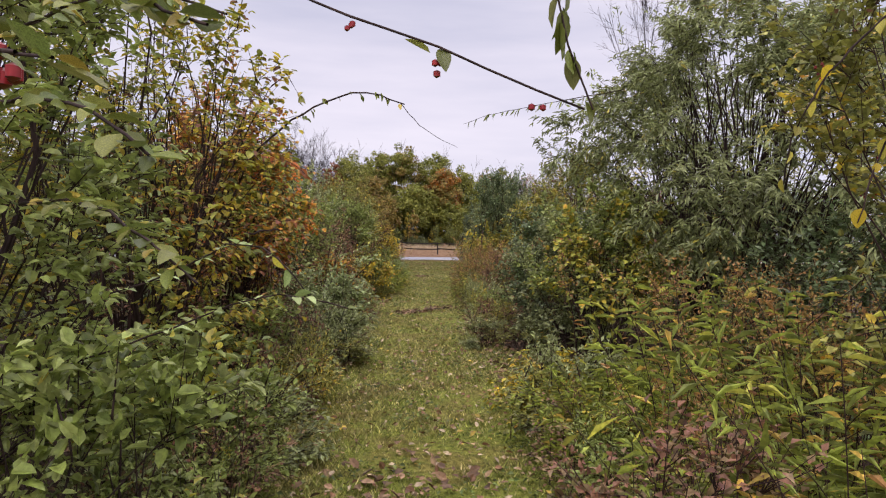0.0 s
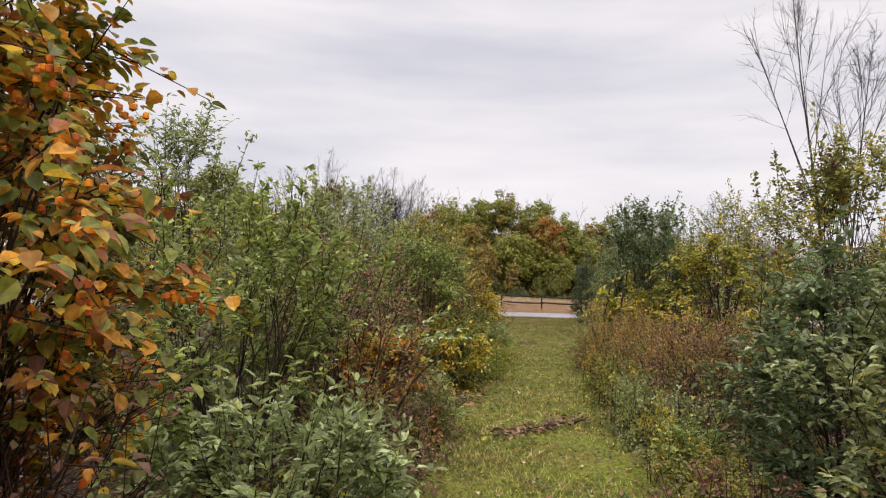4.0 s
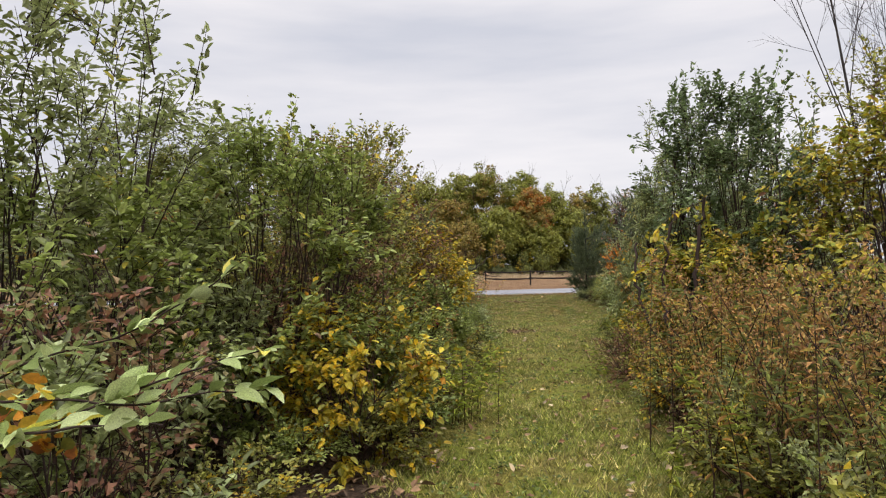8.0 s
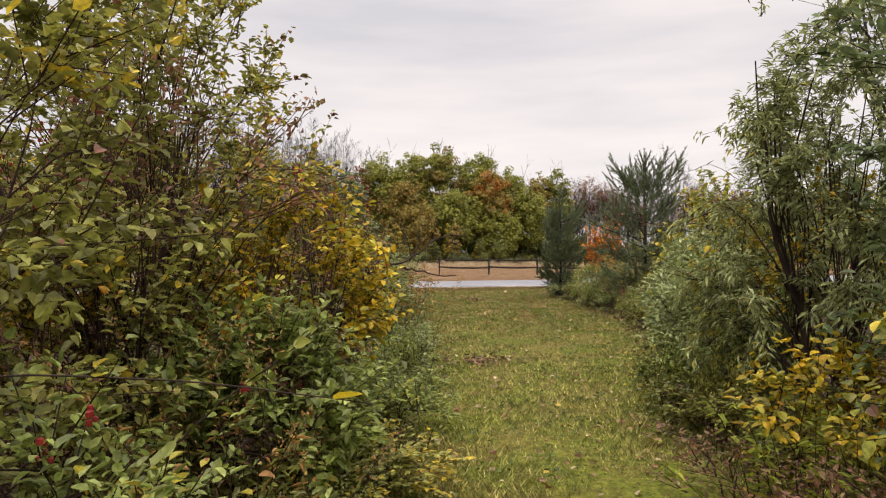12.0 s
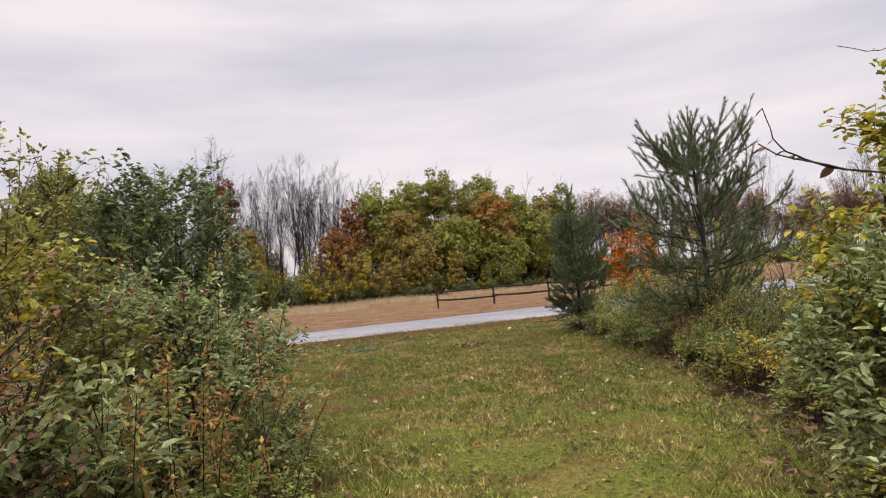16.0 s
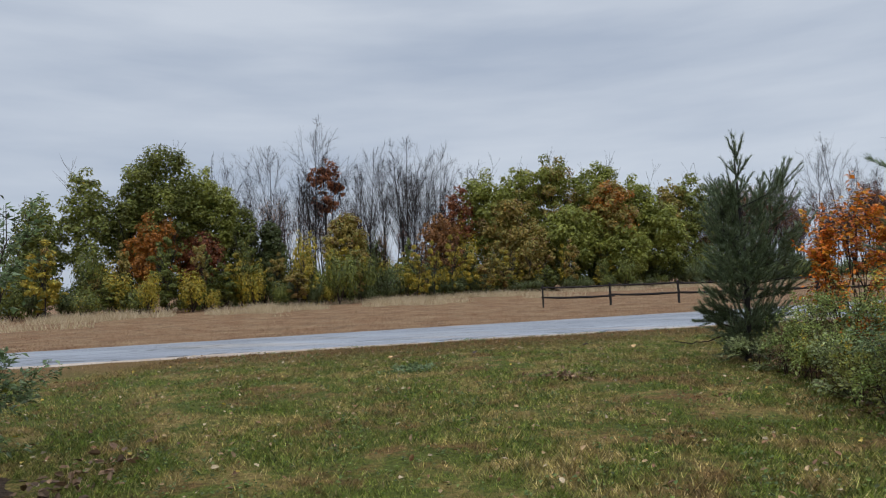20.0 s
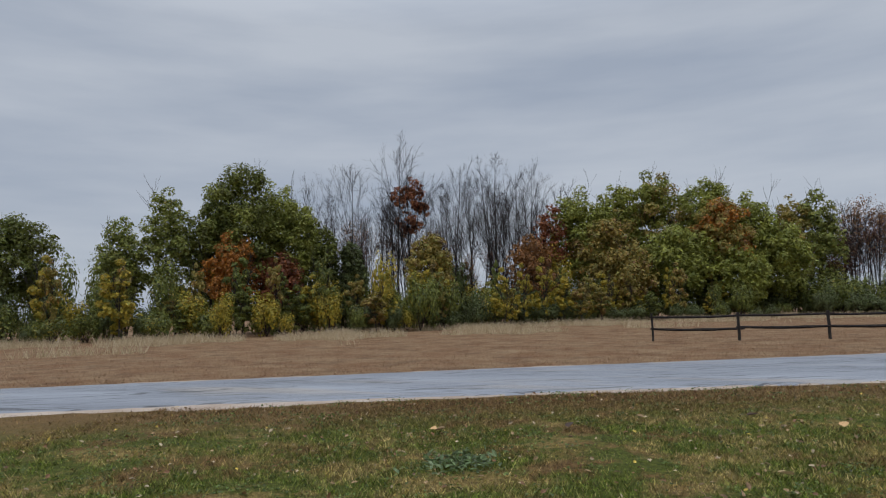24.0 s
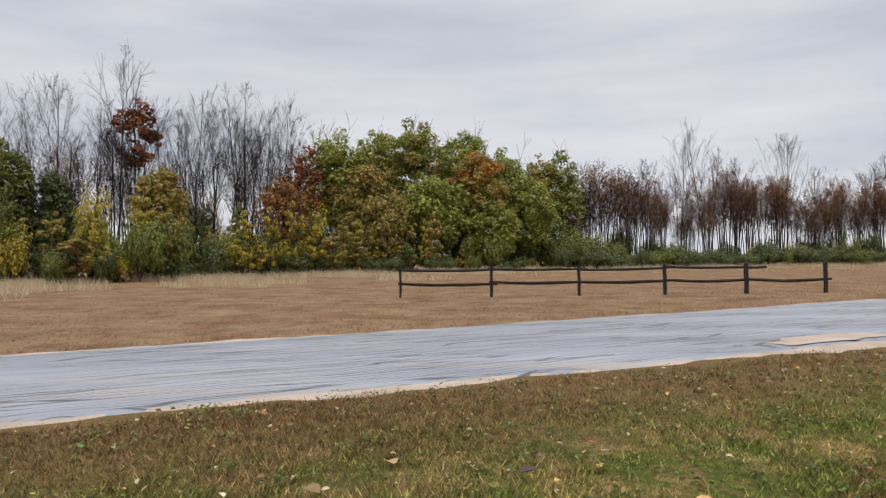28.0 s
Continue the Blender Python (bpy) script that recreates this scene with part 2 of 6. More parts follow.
F_OAK = leaf_mat("oak_crown", [((0.158, 0.194, 0.036), 3), ((0.230, 0.254, 0.045), 4), ((0.305, 0.323, 0.056), 3), ((0.401, 0.336, 0.062), 0.8)], 0.6, patch=0.55, much=0.5)
F_OAKRUST = leaf_mat("rusty_oak_crown", [((0.255, 0.150, 0.057), 2.5), ((0.332, 0.250, 0.057), 3.4), ((0.242, 0.224, 0.051), 3), ((0.460, 0.250, 0.057), 1.8)], 0.6, patch=0.55, much=0.5)
F_DEEP = leaf_mat("deep_green_crown", [((0.102, 0.135, 0.025), 4), ((0.154, 0.174, 0.030), 3), ((0.082, 0.095, 0.020), 3)], 0.6, patch=0.55, much=0.5)
F_BIRCH = leaf_mat("thin_green_crown", [((0.185, 0.221, 0.048), 4), ((0.268, 0.283, 0.056), 3), ((0.124, 0.158, 0.038), 3), ((0.401, 0.314, 0.048), 0.8)], 0.6, patch=0.55, much=0.5)
F_RED = leaf_mat("dark_red_crown", [((0.209, 0.060, 0.029), 4), ((0.283, 0.096, 0.034), 3), ((0.134, 0.051, 0.029), 3)], 0.6, patch=0.55, much=0.5)
F_RUST = leaf_mat("rust_crown", [((0.366, 0.140, 0.024), 4), ((0.499, 0.203, 0.028), 2), ((0.232, 0.111, 0.028), 3)], 0.6, patch=0.55, much=0.5)
F_BROWN = leaf_mat("brown_crown", [((0.252, 0.119, 0.043), 4), ((0.336, 0.158, 0.048), 3), ((0.185, 0.095, 0.038), 3)], 0.6, patch=0.55, much=0.5)
F_MAROON = leaf_mat("maroon_brown_leaf", [((0.120, 0.050, 0.040), 4), ((0.180, 0.080, 0.052), 3), ((0.085, 0.042, 0.036), 3), ((0.210, 0.120, 0.060), 1)], 0.6, patch=0.55, much=0.5)
F_UNDER = leaf_mat("undergrowth_leaf", [((0.131, 0.168, 0.035), 4), ((0.185, 0.204, 0.035), 3), ((0.085, 0.116, 0.031), 3), ((0.307, 0.247, 0.026), 1)], 0.6, patch=0.55, much=0.5)
F_UNDERY = leaf_mat("yellow_undergrowth_leaf", [((0.355, 0.302, 0.035), 4), ((0.478, 0.351, 0.035), 2), ((0.231, 0.234, 0.035), 3)], 0.6, patch=0.55, much=0.5)
F_DARKUNDER = leaf_mat("dark_undergrowth_leaf", [((0.072, 0.105, 0.033), 4), ((0.106, 0.138, 0.043), 3), ((0.049, 0.069, 0.024), 3)], 0.6, patch=0.55, much=0.5)

# The road runs from lower left to upper right across the end of the lawn.
NEAR_A, NEAR_B, FAR_A, FAR_B = 34.1, 0.47, 39.4, 0.55


def lawn_colour(n, l):
    """Green turf with straw-yellow and brown patches, the same for soil and blades."""
    s = noise_node(n, l, 1.5, 8.0, rough=0.75)
    fine = noise_node(n, l, 19.0, 4.0, rough=0.7)
    tc = n.new("ShaderNodeTexCoord")
    xyz = n.new("ShaderNodeSeparateXYZ")
    l.new(tc.outputs["Object"], xyz.inputs[0])
    # path grass: yellower green, and colour lightened to make up for hedge shade
    lush_lift = ramp(n, l, math_node(n, l, "MULTIPLY", xyz.outputs[1], 0.03), [(0.48, 1.0), (0.72, 0.0)])
    green = ramp(n, l, fine, [(0.32, (0.035, 0.045, 0.009)), (0.68, (0.13, 0.14, 0.024))])
    green = mix_col(n, l, lush_lift, green, ramp(n, l, fine, [(0.32, (0.08, 0.10, 0.016)), (0.68, (0.28, 0.30, 0.05))]))
    straw = ramp(n, l, fine, [(0.32, (0.09, 0.06, 0.022)), (0.68, (0.36, 0.25, 0.085))])
    rust = ramp(n, l, noise_node(n, l, 0.7, 5.0, rough=0.6), [(0.47, 0.0), (0.56, 0.85)])
    straw = mix_col(n, l, rust, straw, ramp(n, l, fine, [(0.32, (0.07, 0.035, 0.016)), (0.68, (0.22, 0.115, 0.045))]))
    patch = ramp(n, l, s, [(0.465, 0.0), (0.57, 0.95)])
    patch = math_node(n, l, "MULTIPLY", patch, math_node(n, l, "SUBTRACT", 1.0, math_node(n, l, "MULTIPLY", lush_lift, 0.5)))
    return patch, green, straw, lush_lift


def ground_material():
    m, n, l, b = node_mat("ground_soil_and_turf")
    tc = n.new("ShaderNodeTexCoord")
    xyz = n.new("ShaderNodeSeparateXYZ")
    l.new(tc.outputs["Object"], xyz.inputs[0])
    X, Y = xyz.outputs[0], xyz.outputs[1]
    patch, green, straw, _ = lawn_colour(n, l)
    wob = math_node(n, l, "MULTIPLY", math_node(n, l, "SUBTRACT", noise_node(n, l, 0.8, 4.0), 0.5), 1.6)
    lawn = mix_col(n, l, patch, green, straw)
    fine = noise_node(n, l, 25.0, 5.0)
    # dry field beyond the road
    big = noise_node(n, l, 0.55, 7.0, rough=0.78)
    dry = ramp(n, l, fine, [(0.25, (0.135, 0.068, 0.034)), (0.75, (0.30, 0.168, 0.085))])
    pale = ramp(n, l, fine, [(0.25, (0.30, 0.225, 0.13)), (0.75, (0.5, 0.38, 0.22))])
    field = mix_col(n, l, ramp(n, l, big, [(0.42, 0.0), (0.66, 0.6)]), dry, pale)
    field = mix_col(n, l, ramp(n, l, noise_node(n, l, 0.9, 6.0, rough=0.7), [(0.5, 0.0), (0.62, 0.6)]), field, (0.115, 0.062, 0.034))
    litter = ramp(n, l, fine, [(0.25, (0.03, 0.022, 0.016)), (0.75, (0.11, 0.07, 0.045))])
    # distance past the lawn's edge, at right angles to the road
    v = math_node(n, l, "SUBTRACT", math_node(n, l, "SUBTRACT", Y, math_node(n, l, "MULTIPLY", X, NEAR_B)), NEAR_A)
    vw = math_node(n, l, "ADD", v, wob)
    verge = ramp(n, l, math_node(n, l, "ADD", math_node(n, l, "MULTIPLY", vw, 0.22), 0.9), [(0.15, 0.0), (0.62, 1.0)])
    brown = ramp(n, l, fine, [(0.25, (0.10, 0.058, 0.024)), (0.75, (0.24, 0.145, 0.06))])
    lawn = mix_col(n, l, math_node(n, l, "MULTIPLY", verge, 0.85), lawn, brown)
    isfield = math_node(n, l, "GREATER_THAN", vw, 1.5)
    # litter beneath the shrubs to either side of the path
    xw = math_node(n, l, "ADD", X, math_node(n, l, "MULTIPLY", wob, 0.45))
    back = math_node(n, l, "MULTIPLY", math_node(n, l, "MAXIMUM", math_node(n, l, "SUBTRACT", Y, 17.0), 0.0), 0.42)
    left_edge = math_node(n, l, "SUBTRACT", 1.3, back)
    left = math_node(n, l, "LESS_THAN", xw, left_edge)
    left = math_node(n, l, "MULTIPLY", left, math_node(n, l, "LESS_THAN", math_node(n, l, "ADD", Y, math_node(n, l, "MULTIPLY", wob, 1.5)), 23.0))
    widen = math_node(n, l, "MULTIPLY", math_node(n, l, "SUBTRACT", Y, 10.0), 0.14)
    widen = math_node(n, l, "MINIMUM", math_node(n, l, "MAXIMUM", widen, 0.0), 1.7)
    right = math_node(n, l, "GREATER_THAN", xw, math_node(n, l, "ADD", widen, 3.3))
    right = math_node(n, l, "MULTIPLY", right, math_node(n, l, "LESS_THAN", Y, 30.0))
    sides = math_node(n, l, "MAXIMUM", left, right)
    col = mix_col(n, l, sides, lawn, litter)
    col = mix_col(n, l, isfield, col, field)
    l.new(col, b.inputs["Base Color"])
    b.inputs["Roughness"].default_value = 0.95
    b.inputs["Specular IOR Level"].default_value = 0.15
    bump = n.new("ShaderNodeBump")
    bump.inputs["Strength"].default_value, bump.inputs["Distance"].default_value = 1.0, 0.09
    lumps = math_node(n, l, "ADD", math_node(n, l, "MULTIPLY", fine, 0.4), noise_node(n, l, 7.0, 4.0, rough=0.7))
    l.new(lumps, bump.inputs["Height"])
    l.new(bump.outputs["Normal"], b.inputs["Normal"])
    return m


def blade_material(name, base):
    m, n, l, b = node_mat(name)
    geo = n.new("ShaderNodeNewGeometry")
    rnd = geo.outputs["Random Per Island"]
    if base == "lawn":
        patch, _, _, lush_lift = lawn_colour(n, l)
        rnd_shade = math_node(n, l, "FRACT", math_node(n, l, "MULTIPLY", rnd, 91.3))
        tc = n.new("ShaderNodeTexCoord")
        xyz = n.new("ShaderNodeSeparateXYZ")
        l.new(tc.outputs["Object"], xyz.inputs[0])
        v = math_node(n, l, "SUBTRACT", math_node(n, l, "SUBTRACT", xyz.outputs[1], math_node(n, l, "MULTIPLY", xyz.outputs[0], NEAR_B)), NEAR_A)
        edge = ramp(n, l, math_node(n, l, "ADD", math_node(n, l, "MULTIPLY", v, 0.22), 0.9), [(0.15, 0.0), (0.66, 1.0)])
        green = ramp(n, l, rnd, [(0.0, (0.085, 0.125, 0.018)), (0.55, (0.155, 0.195, 0.028)), (0.85, (0.25, 0.26, 0.05)), (1.0, (0.40, 0.32, 0.14))])
        green = mix_col(n, l, lush_lift, green, ramp(n, l, rnd, [(0.0, (0.15, 0.19, 0.035)), (0.5, (0.29, 0.32, 0.065)), (0.8, (0.43, 0.41, 0.12)), (1.0, (0.56, 0.47, 0.25))]))
        straw = ramp(n, l, rnd, [(0.0, (0.20, 0.18, 0.04)), (0.4, (0.38, 0.28, 0.09)), (1.0, (0.52, 0.40, 0.19))])
        rust = ramp(n, l, noise_node(n, l, 0.7, 5.0, rough=0.6), [(0.47, 0.0), (0.56, 0.85)])
        straw = mix_col(n, l, rust, straw, ramp(n, l, rnd, [(0.0, (0.10, 0.06, 0.025)), (0.6, (0.25, 0.135, 0.055)), (1.0, (0.36, 0.24, 0.11))]))
        brown = ramp(n, l, rnd, [(0.0, (0.14, 0.085, 0.035)), (0.6, (0.25, 0.145, 0.06)), (1.0, (0.2, 0.16, 0.05))])
        # straw on the path is lightened too, against the shade of the hedges
        straw = mix_col(n, l, math_node(n, l, "MULTIPLY", lush_lift, 0.5), straw, ramp(n, l, rnd, [(0.0, (0.36, 0.29, 0.10)), (1.0, (0.60, 0.48, 0.24))]))
        col = mix_col(n, l, edge, mix_col(n, l, patch, green, straw), brown)
        # shade between tufts and their bright tops, painted into the colour as noise
        tuft_shade = ramp(n, l, noise_node(n, l, 9.0, 4.0, rough=0.75), [(0.36, 0.42), (0.5, 0.98), (0.64, 1.7)])
        speck = ramp(n, l, rnd_shade, [(0.0, 0.5), (0.6, 1.0), (1.0, 1.9)])
        tuft_shade = mix_col(n, l, 1.0, tuft_shade, speck, "MULTIPLY")
        col = mix_col(n, l, 1.0, col, tuft_shade, "MULTIPLY")
    elif base == "dry":
        col = ramp(n, l, rnd, [(0.0, (0.15, 0.075, 0.034)), (0.5, (0.26, 0.145, 0.072)), (0.85, (0.34, 0.215, 0.12)), (1.0, (0.5, 0.38, 0.24))])
        big = noise_node(n, l, 0.55, 7.0, rough=0.78)
        col = mix_col(n, l, ramp(n, l, big, [(0.42, 0.0), (0.66, 0.6)]), col, ramp(n, l, rnd, [(0.0, (0.27, 0.17, 0.10)), (1.0, (0.50, 0.36, 0.23))]))
    else:
        col = ramp(n, l, rnd, [(0.0, (0.38, 0.29, 0.16)), (0.5, (0.58, 0.47, 0.29)), (0.85, (0.68, 0.57, 0.39)), (1.0, (0.3, 0.18, 0.1))])
    l.new(col, b.inputs["Base Color"])
    b.inputs["Roughness"].default_value = 0.6
    b.inputs["Specular IOR Level"].default_value = 0.3
    tr = n.new("ShaderNodeBsdfTranslucent")
    l.new(col, tr.inputs["Color"])
    mx = n.new("ShaderNodeMixShader")
    mx.inputs["Fac"].default_value = 0.25
    l.new(b.outputs["BSDF"], mx.inputs[1])
    l.new(tr.outputs["BSDF"], mx.inputs[2])
    l.new(mx.outputs["Shader"], n["Material Output"].inputs["Surface"])
    return m


def asphalt_material():
    m, n, l, b = node_mat("old_asphalt")
    tc = n.new("ShaderNodeTexCoord")
    rot = -math.atan(0.51)
    warp = n.new("ShaderNodeTexNoise")
    warp.inputs["Scale"].default_value, warp.inputs["Detail"].default_value = 0.9, 4.0
    l.new(tc.outputs["Object"], warp.inputs["Vector"])
    add = n.new("ShaderNodeMix")
    add.data_type, add.blend_type = "RGBA", "ADD"
    add.inputs[0].default_value = 0.32
    l.new(tc.outputs["Object"], add.inputs[6])
    l.new(warp.outputs["Color"], add.inputs[7])
    mp = n.new("ShaderNodeMapping")
    mp.vector_type = "POINT"
    mp.inputs["Rotation"].default_value = (0, 0, rot)
    l.new(add.outputs[2], mp.inputs["Vector"])
    mp2 = n.new("ShaderNodeMapping")
    mp2.inputs["Scale"].default_value = (0.10, 2.9, 1)
    l.new(mp.outputs["Vector"], mp2.inputs["Vector"])
    vor = n.new("ShaderNodeTexVoronoi")
    vor.feature = "DISTANCE_TO_EDGE"
    vor.inputs["Scale"].default_value = 1.3
    l.new(mp2.outputs["Vector"], vor.inputs["Vector"])
    crack = ramp(n, l, vor.outputs["Distance"], [(0.006, 0.85), (0.02, 0.0)])
    fade = ramp(n, l, noise_node(n, l, 0.7, 3.0), [(0.22, 0.0), (0.38, 1.0)])
    crack = mix_col(n, l, 1.0, crack, fade, "MULTIPLY")
    # a second web of short cross cracks and a fine web along the wheel tracks
    mp3 = n.new("ShaderNodeMapping")
    mp3.inputs["Scale"].default_value = (0.28, 6.5, 1)
    l.new(mp.outputs["Vector"], mp3.inputs["Vector"])
    vor2 = n.new("ShaderNodeTexVoronoi")
    vor2.feature = "DISTANCE_TO_EDGE"
    vor2.inputs["Scale"].default_value = 1.0
    l.new(mp3.outputs["Vector"], vor2.inputs["Vector"])
    thin = ramp(n, l, vor2.outputs["Distance"], [(0.016, 0.85), (0.06, 0.0)])
    thin = mix_col(n, l, 1.0, thin, ramp(n, l, noise_node(n, l, 0.55, 4.0, stretch=(0.5, 1.5, 1, rot)), [(0.42, 0.0), (0.55, 1.0)]), "MULTIPLY")
    crack = mix_col(n, l, 1.0, crack, thin, "LIGHTEN")
    grit = noise_node(n, l, 140.0, 2.0)
    tone = noise_node(n, l, 0.5, 5.0, stretch=(0.35, 1.6, 1, rot))
    col = ramp(n, l, tone, [(0.3, (0.22, 0.23, 0.255)), (0.7, (0.37, 0.385, 0.42))])
    col = mix_col(n, l, 0.35, col, ramp(n, l, grit, [(0.3, 0.12), (0.7, 0.5)]), "OVERLAY")
    dust = ramp(n, l, noise_node(n, l, 0.45, 6.0, stretch=(0.3, 1.8, 1, rot)), [(0.54, 0.0), (0.66, 1.0)])
    col = mix_col(n, l, math_node(n, l, "MULTIPLY", dust, 0.55), col, (0.42, 0.35, 0.27))
    col = mix_col(n, l, crack, col, (0.045, 0.043, 0.042))
    l.new(col, b.inputs["Base Color"])
    b.inputs["Roughness"].default_value = 0.55
    bump = n.new("ShaderNodeBump")
    bump.inputs["Strength"].default_value, bump.inputs["Distance"].default_value = 0.5, 0.01
    h = math_node(n, l, "SUBTRACT", math_node(n, l, "MULTIPLY", grit, 0.4), crack)
    l.new(h, bump.inputs["Height"])
    l.new(bump.outputs["Normal"], b.inputs["Normal"])
    return m


def sand_material():
    m, n, l, b = node_mat("sandy_shoulder")
    f = noise_node(n, l, 60.0, 4.0)
    g = noise_node(n, l, 1.4, 4.0)
    col = mix_col(n, l, 0.5, ramp(n, l, f, [(0.25, (0.27, 0.20, 0.14)), (0.75, (0.56, 0.46, 0.37))]), ramp(n, l, g, [(0.3, (0.30, 0.21, 0.145)), (0.7, (0.58, 0.48, 0.40))]))
    l.new(col, b.inputs["Base Color"])
    b.inputs["Roughness"].default_value = 0.95
    return m


M_GROUND, M_LAWN, M_DRY, M_TALL = ground_material(), blade_material("lawn_blade", "lawn"), blade_material("dry_blade", "dry"), blade_material("pale_tall_blade", "tall")
M_ASPHALT, M_SAND = asphalt_material(), sand_material()

# ---- mesh tools ----


def raw_mesh(name, groups, smooth=False):
    """A mesh from (vertices, faces, material) groups, all faces of a group with one number of corners."""
    me = bpy.data.meshes.new(name)
    vs, loops, starts, totals, mats, off, at = [], [], [], [], [], 0, 0
    for i, (v, f, mat) in enumerate(groups):
        me.materials.append(mat)
        f = np.asarray(f, dtype=np.int32)
        if not len(f):
            continue
        k = f.shape[1]
        vs.append(np.asarray(v, dtype=np.float32))
        loops.append((f + off).ravel())
        starts.append(at + k * np.arange(len(f), dtype=np.int32))
        totals.append(np.full(len(f), k, dtype=np.int32))
        mats.append(np.full(len(f), i, dtype=np.int32))
        off += len(v)
        at += f.size
    v, lo = np.concatenate(vs), np.concatenate(loops)
    me.vertices.add(len(v))
    me.vertices.foreach_set("co", v.ravel())
    me.loops.add(len(lo))
    me.loops.foreach_set("vertex_index", lo.astype(np.int32))
    st = np.concatenate(starts)
    me.polygons.add(len(st))
    me.polygons.foreach_set("loop_start", st)
    me.polygons.foreach_set("loop_total", np.concatenate(totals))
    me.polygons.foreach_set("material_index", np.concatenate(mats))
    me.polygons.foreach_set("use_smooth", np.full(len(st), smooth))
    me.update(calc_edges=True)
    return me


def part_mesh(name, me, parent, label=""):
    ob = new(name, me)
    ob.parent = parent
    return tagged(ob, label)


def part(name, bm, material, parent, label=""):
    me = bpy.data.meshes.new(name)
    bm.to_mesh(me)
    bm.free()
    me.materials.append(material)
    return part_mesh(name, me, parent, label)


def thing(name, x, y, label, category, group="", z=0.0, rz=0.0):
    ob = new(name)
    ob.matrix_world = pose(x, y, z, 0, 0, rz)
    ob.empty_display_size = 0.2
    return tagged(ob, label, category, group)


def unit(v):
    return v / np.maximum(np.linalg.norm(v, axis=-1, keepdims=True), 1e-9)


def tubes(paths, radii, sides=4):
    """Tubes along many polylines at once: paths (P, S, 3), radii (P, S)."""
    paths, radii = np.asarray(paths, float), np.asarray(radii, float)
    P, S, _ = paths.shape
    tan = unit(np.gradient(paths, axis=1))
    ref = np.where(np.abs(tan[..., 2:3]) > 0.9, [1.0, 0.0, 0.0], [0.0, 0.0, 1.0])
    a = unit(np.cross(tan, ref))
    b = np.cross(tan, a)
    ang = 2 * np.pi * np.arange(sides) / sides
    ring = a[:, :, None] * np.cos(ang)[:, None] + b[:, :, None] * np.sin(ang)[:, None]
    v = (paths[:, :, None] + ring * radii[:, :, None, None]).reshape(-1, 3)
    p, s, k = np.meshgrid(np.arange(P), np.arange(S - 1), np.arange(sides), indexing="ij")
    i0, i1 = (p * S + s) * sides, (p * S + s + 1) * sides
    k2 = (k + 1) % sides
    f = np.stack([i0 + k, i0 + k2, i1 + k2, i1 + k], -1).reshape(-1, 4)
    return v, f


def leaves(pos, way, up, length, ratio, shape="oval", fold=0.25, curl=0.15):
    """Folded, slightly curled leaves of two quads each."""
    N = len(pos)
    way = unit(way)
    side = unit(np.cross(way, up))
    nrm = np.cross(side, way)
    L = np.broadcast_to(np.asarray(length, float), (N,))[:, None]
    W = L * ratio * 0.5
    if shape in ("lance", "plain"):
        c = 0.42
        mid = pos + way * L * c + nrm * W * fold * 2
        v = np.stack([pos, mid + side * W, pos + way * L - nrm * L * curl, mid - side * W], 1).reshape(-1, 3)
        i = 4 * np.arange(N)[:, None]
        return v, np.concatenate([i + [0, 2, 1], i + [0, 3, 2]], 0)
    drop = -nrm * L * curl
    if shape == "heart":
        rim = [(0.14, 0.66, 0.0), (0.42, 1.0, 0.2), (0.76, 0.66, 0.55)]
        half = [[pos + way * L * q + side * W * w * sg + nrm * W * fold * 1.8 * w + drop * d for q, w, d in rim] for sg in (1, -1)]
        v = np.stack([pos, *half[0], pos + way * L + drop, *half[1][::-1]], 1).reshape(-1, 3)
        i = 8 * np.arange(N)[:, None]
        return v, np.concatenate([i + [0, 4, 3, 2, 1], i + [0, 7, 6, 5, 4]], 0)
    a, b, wa, wb = 0.3, 0.72, 0.98, 0.75
    base, tip = pos, pos + way * L + drop
    l1 = pos + way * L * a + side * W * wa + nrm * W * fold * 2
    l2 = pos + way * L * b + side * W * wb + nrm * W * fold * 1.6 + drop * 0.4
    r1 = pos + way * L * a - side * W * wa + nrm * W * fold * 2
    r2 = pos + way * L * b - side * W * wb + nrm * W * fold * 1.6 + drop * 0.4
    v = np.stack([base, l1, l2, tip, r2, r1], 1).reshape(-1, 3)
    i = 6 * np.arange(N)[:, None]
    f = np.concatenate([i + [0, 3, 2, 1], i + [0, 5, 4, 3]], 0)
    return v, f


def fine_leaf(ratio, shape, fold, curl, mat):
    """One leaf of unit length with a rounded outline, a folded midrib and a curled tip."""
    s = np.linspace(0, 1, 9)
    if shape == "heart":
        w = np.sin(np.pi * s**0.72) ** 0.8
    else:
        w = np.sin(np.pi * s**0.9) ** 0.85
    w = np.maximum(w, 0.02) * ratio * 0.5
    k = np.array([-1.0, -0.55, 0.0, 0.55, 1.0])
    x = w[:, None] * k
    z = np.abs(x) * fold * 1.6 - (curl * s**2)[:, None] + 0.012 * np.sin(s * 19)[:, None] * np.abs(k)
    v = np.stack([x, np.broadcast_to(s[:, None], x.shape), z], -1).reshape(-1, 3)
    i, j = np.meshgrid(np.arange(8), np.arange(4), indexing="ij")
    a = i * 5 + j
    return raw_mesh("leaf", [(v, np.stack([a, a + 1, a + 6, a + 5], -1).reshape(-1, 4), mat)], True)


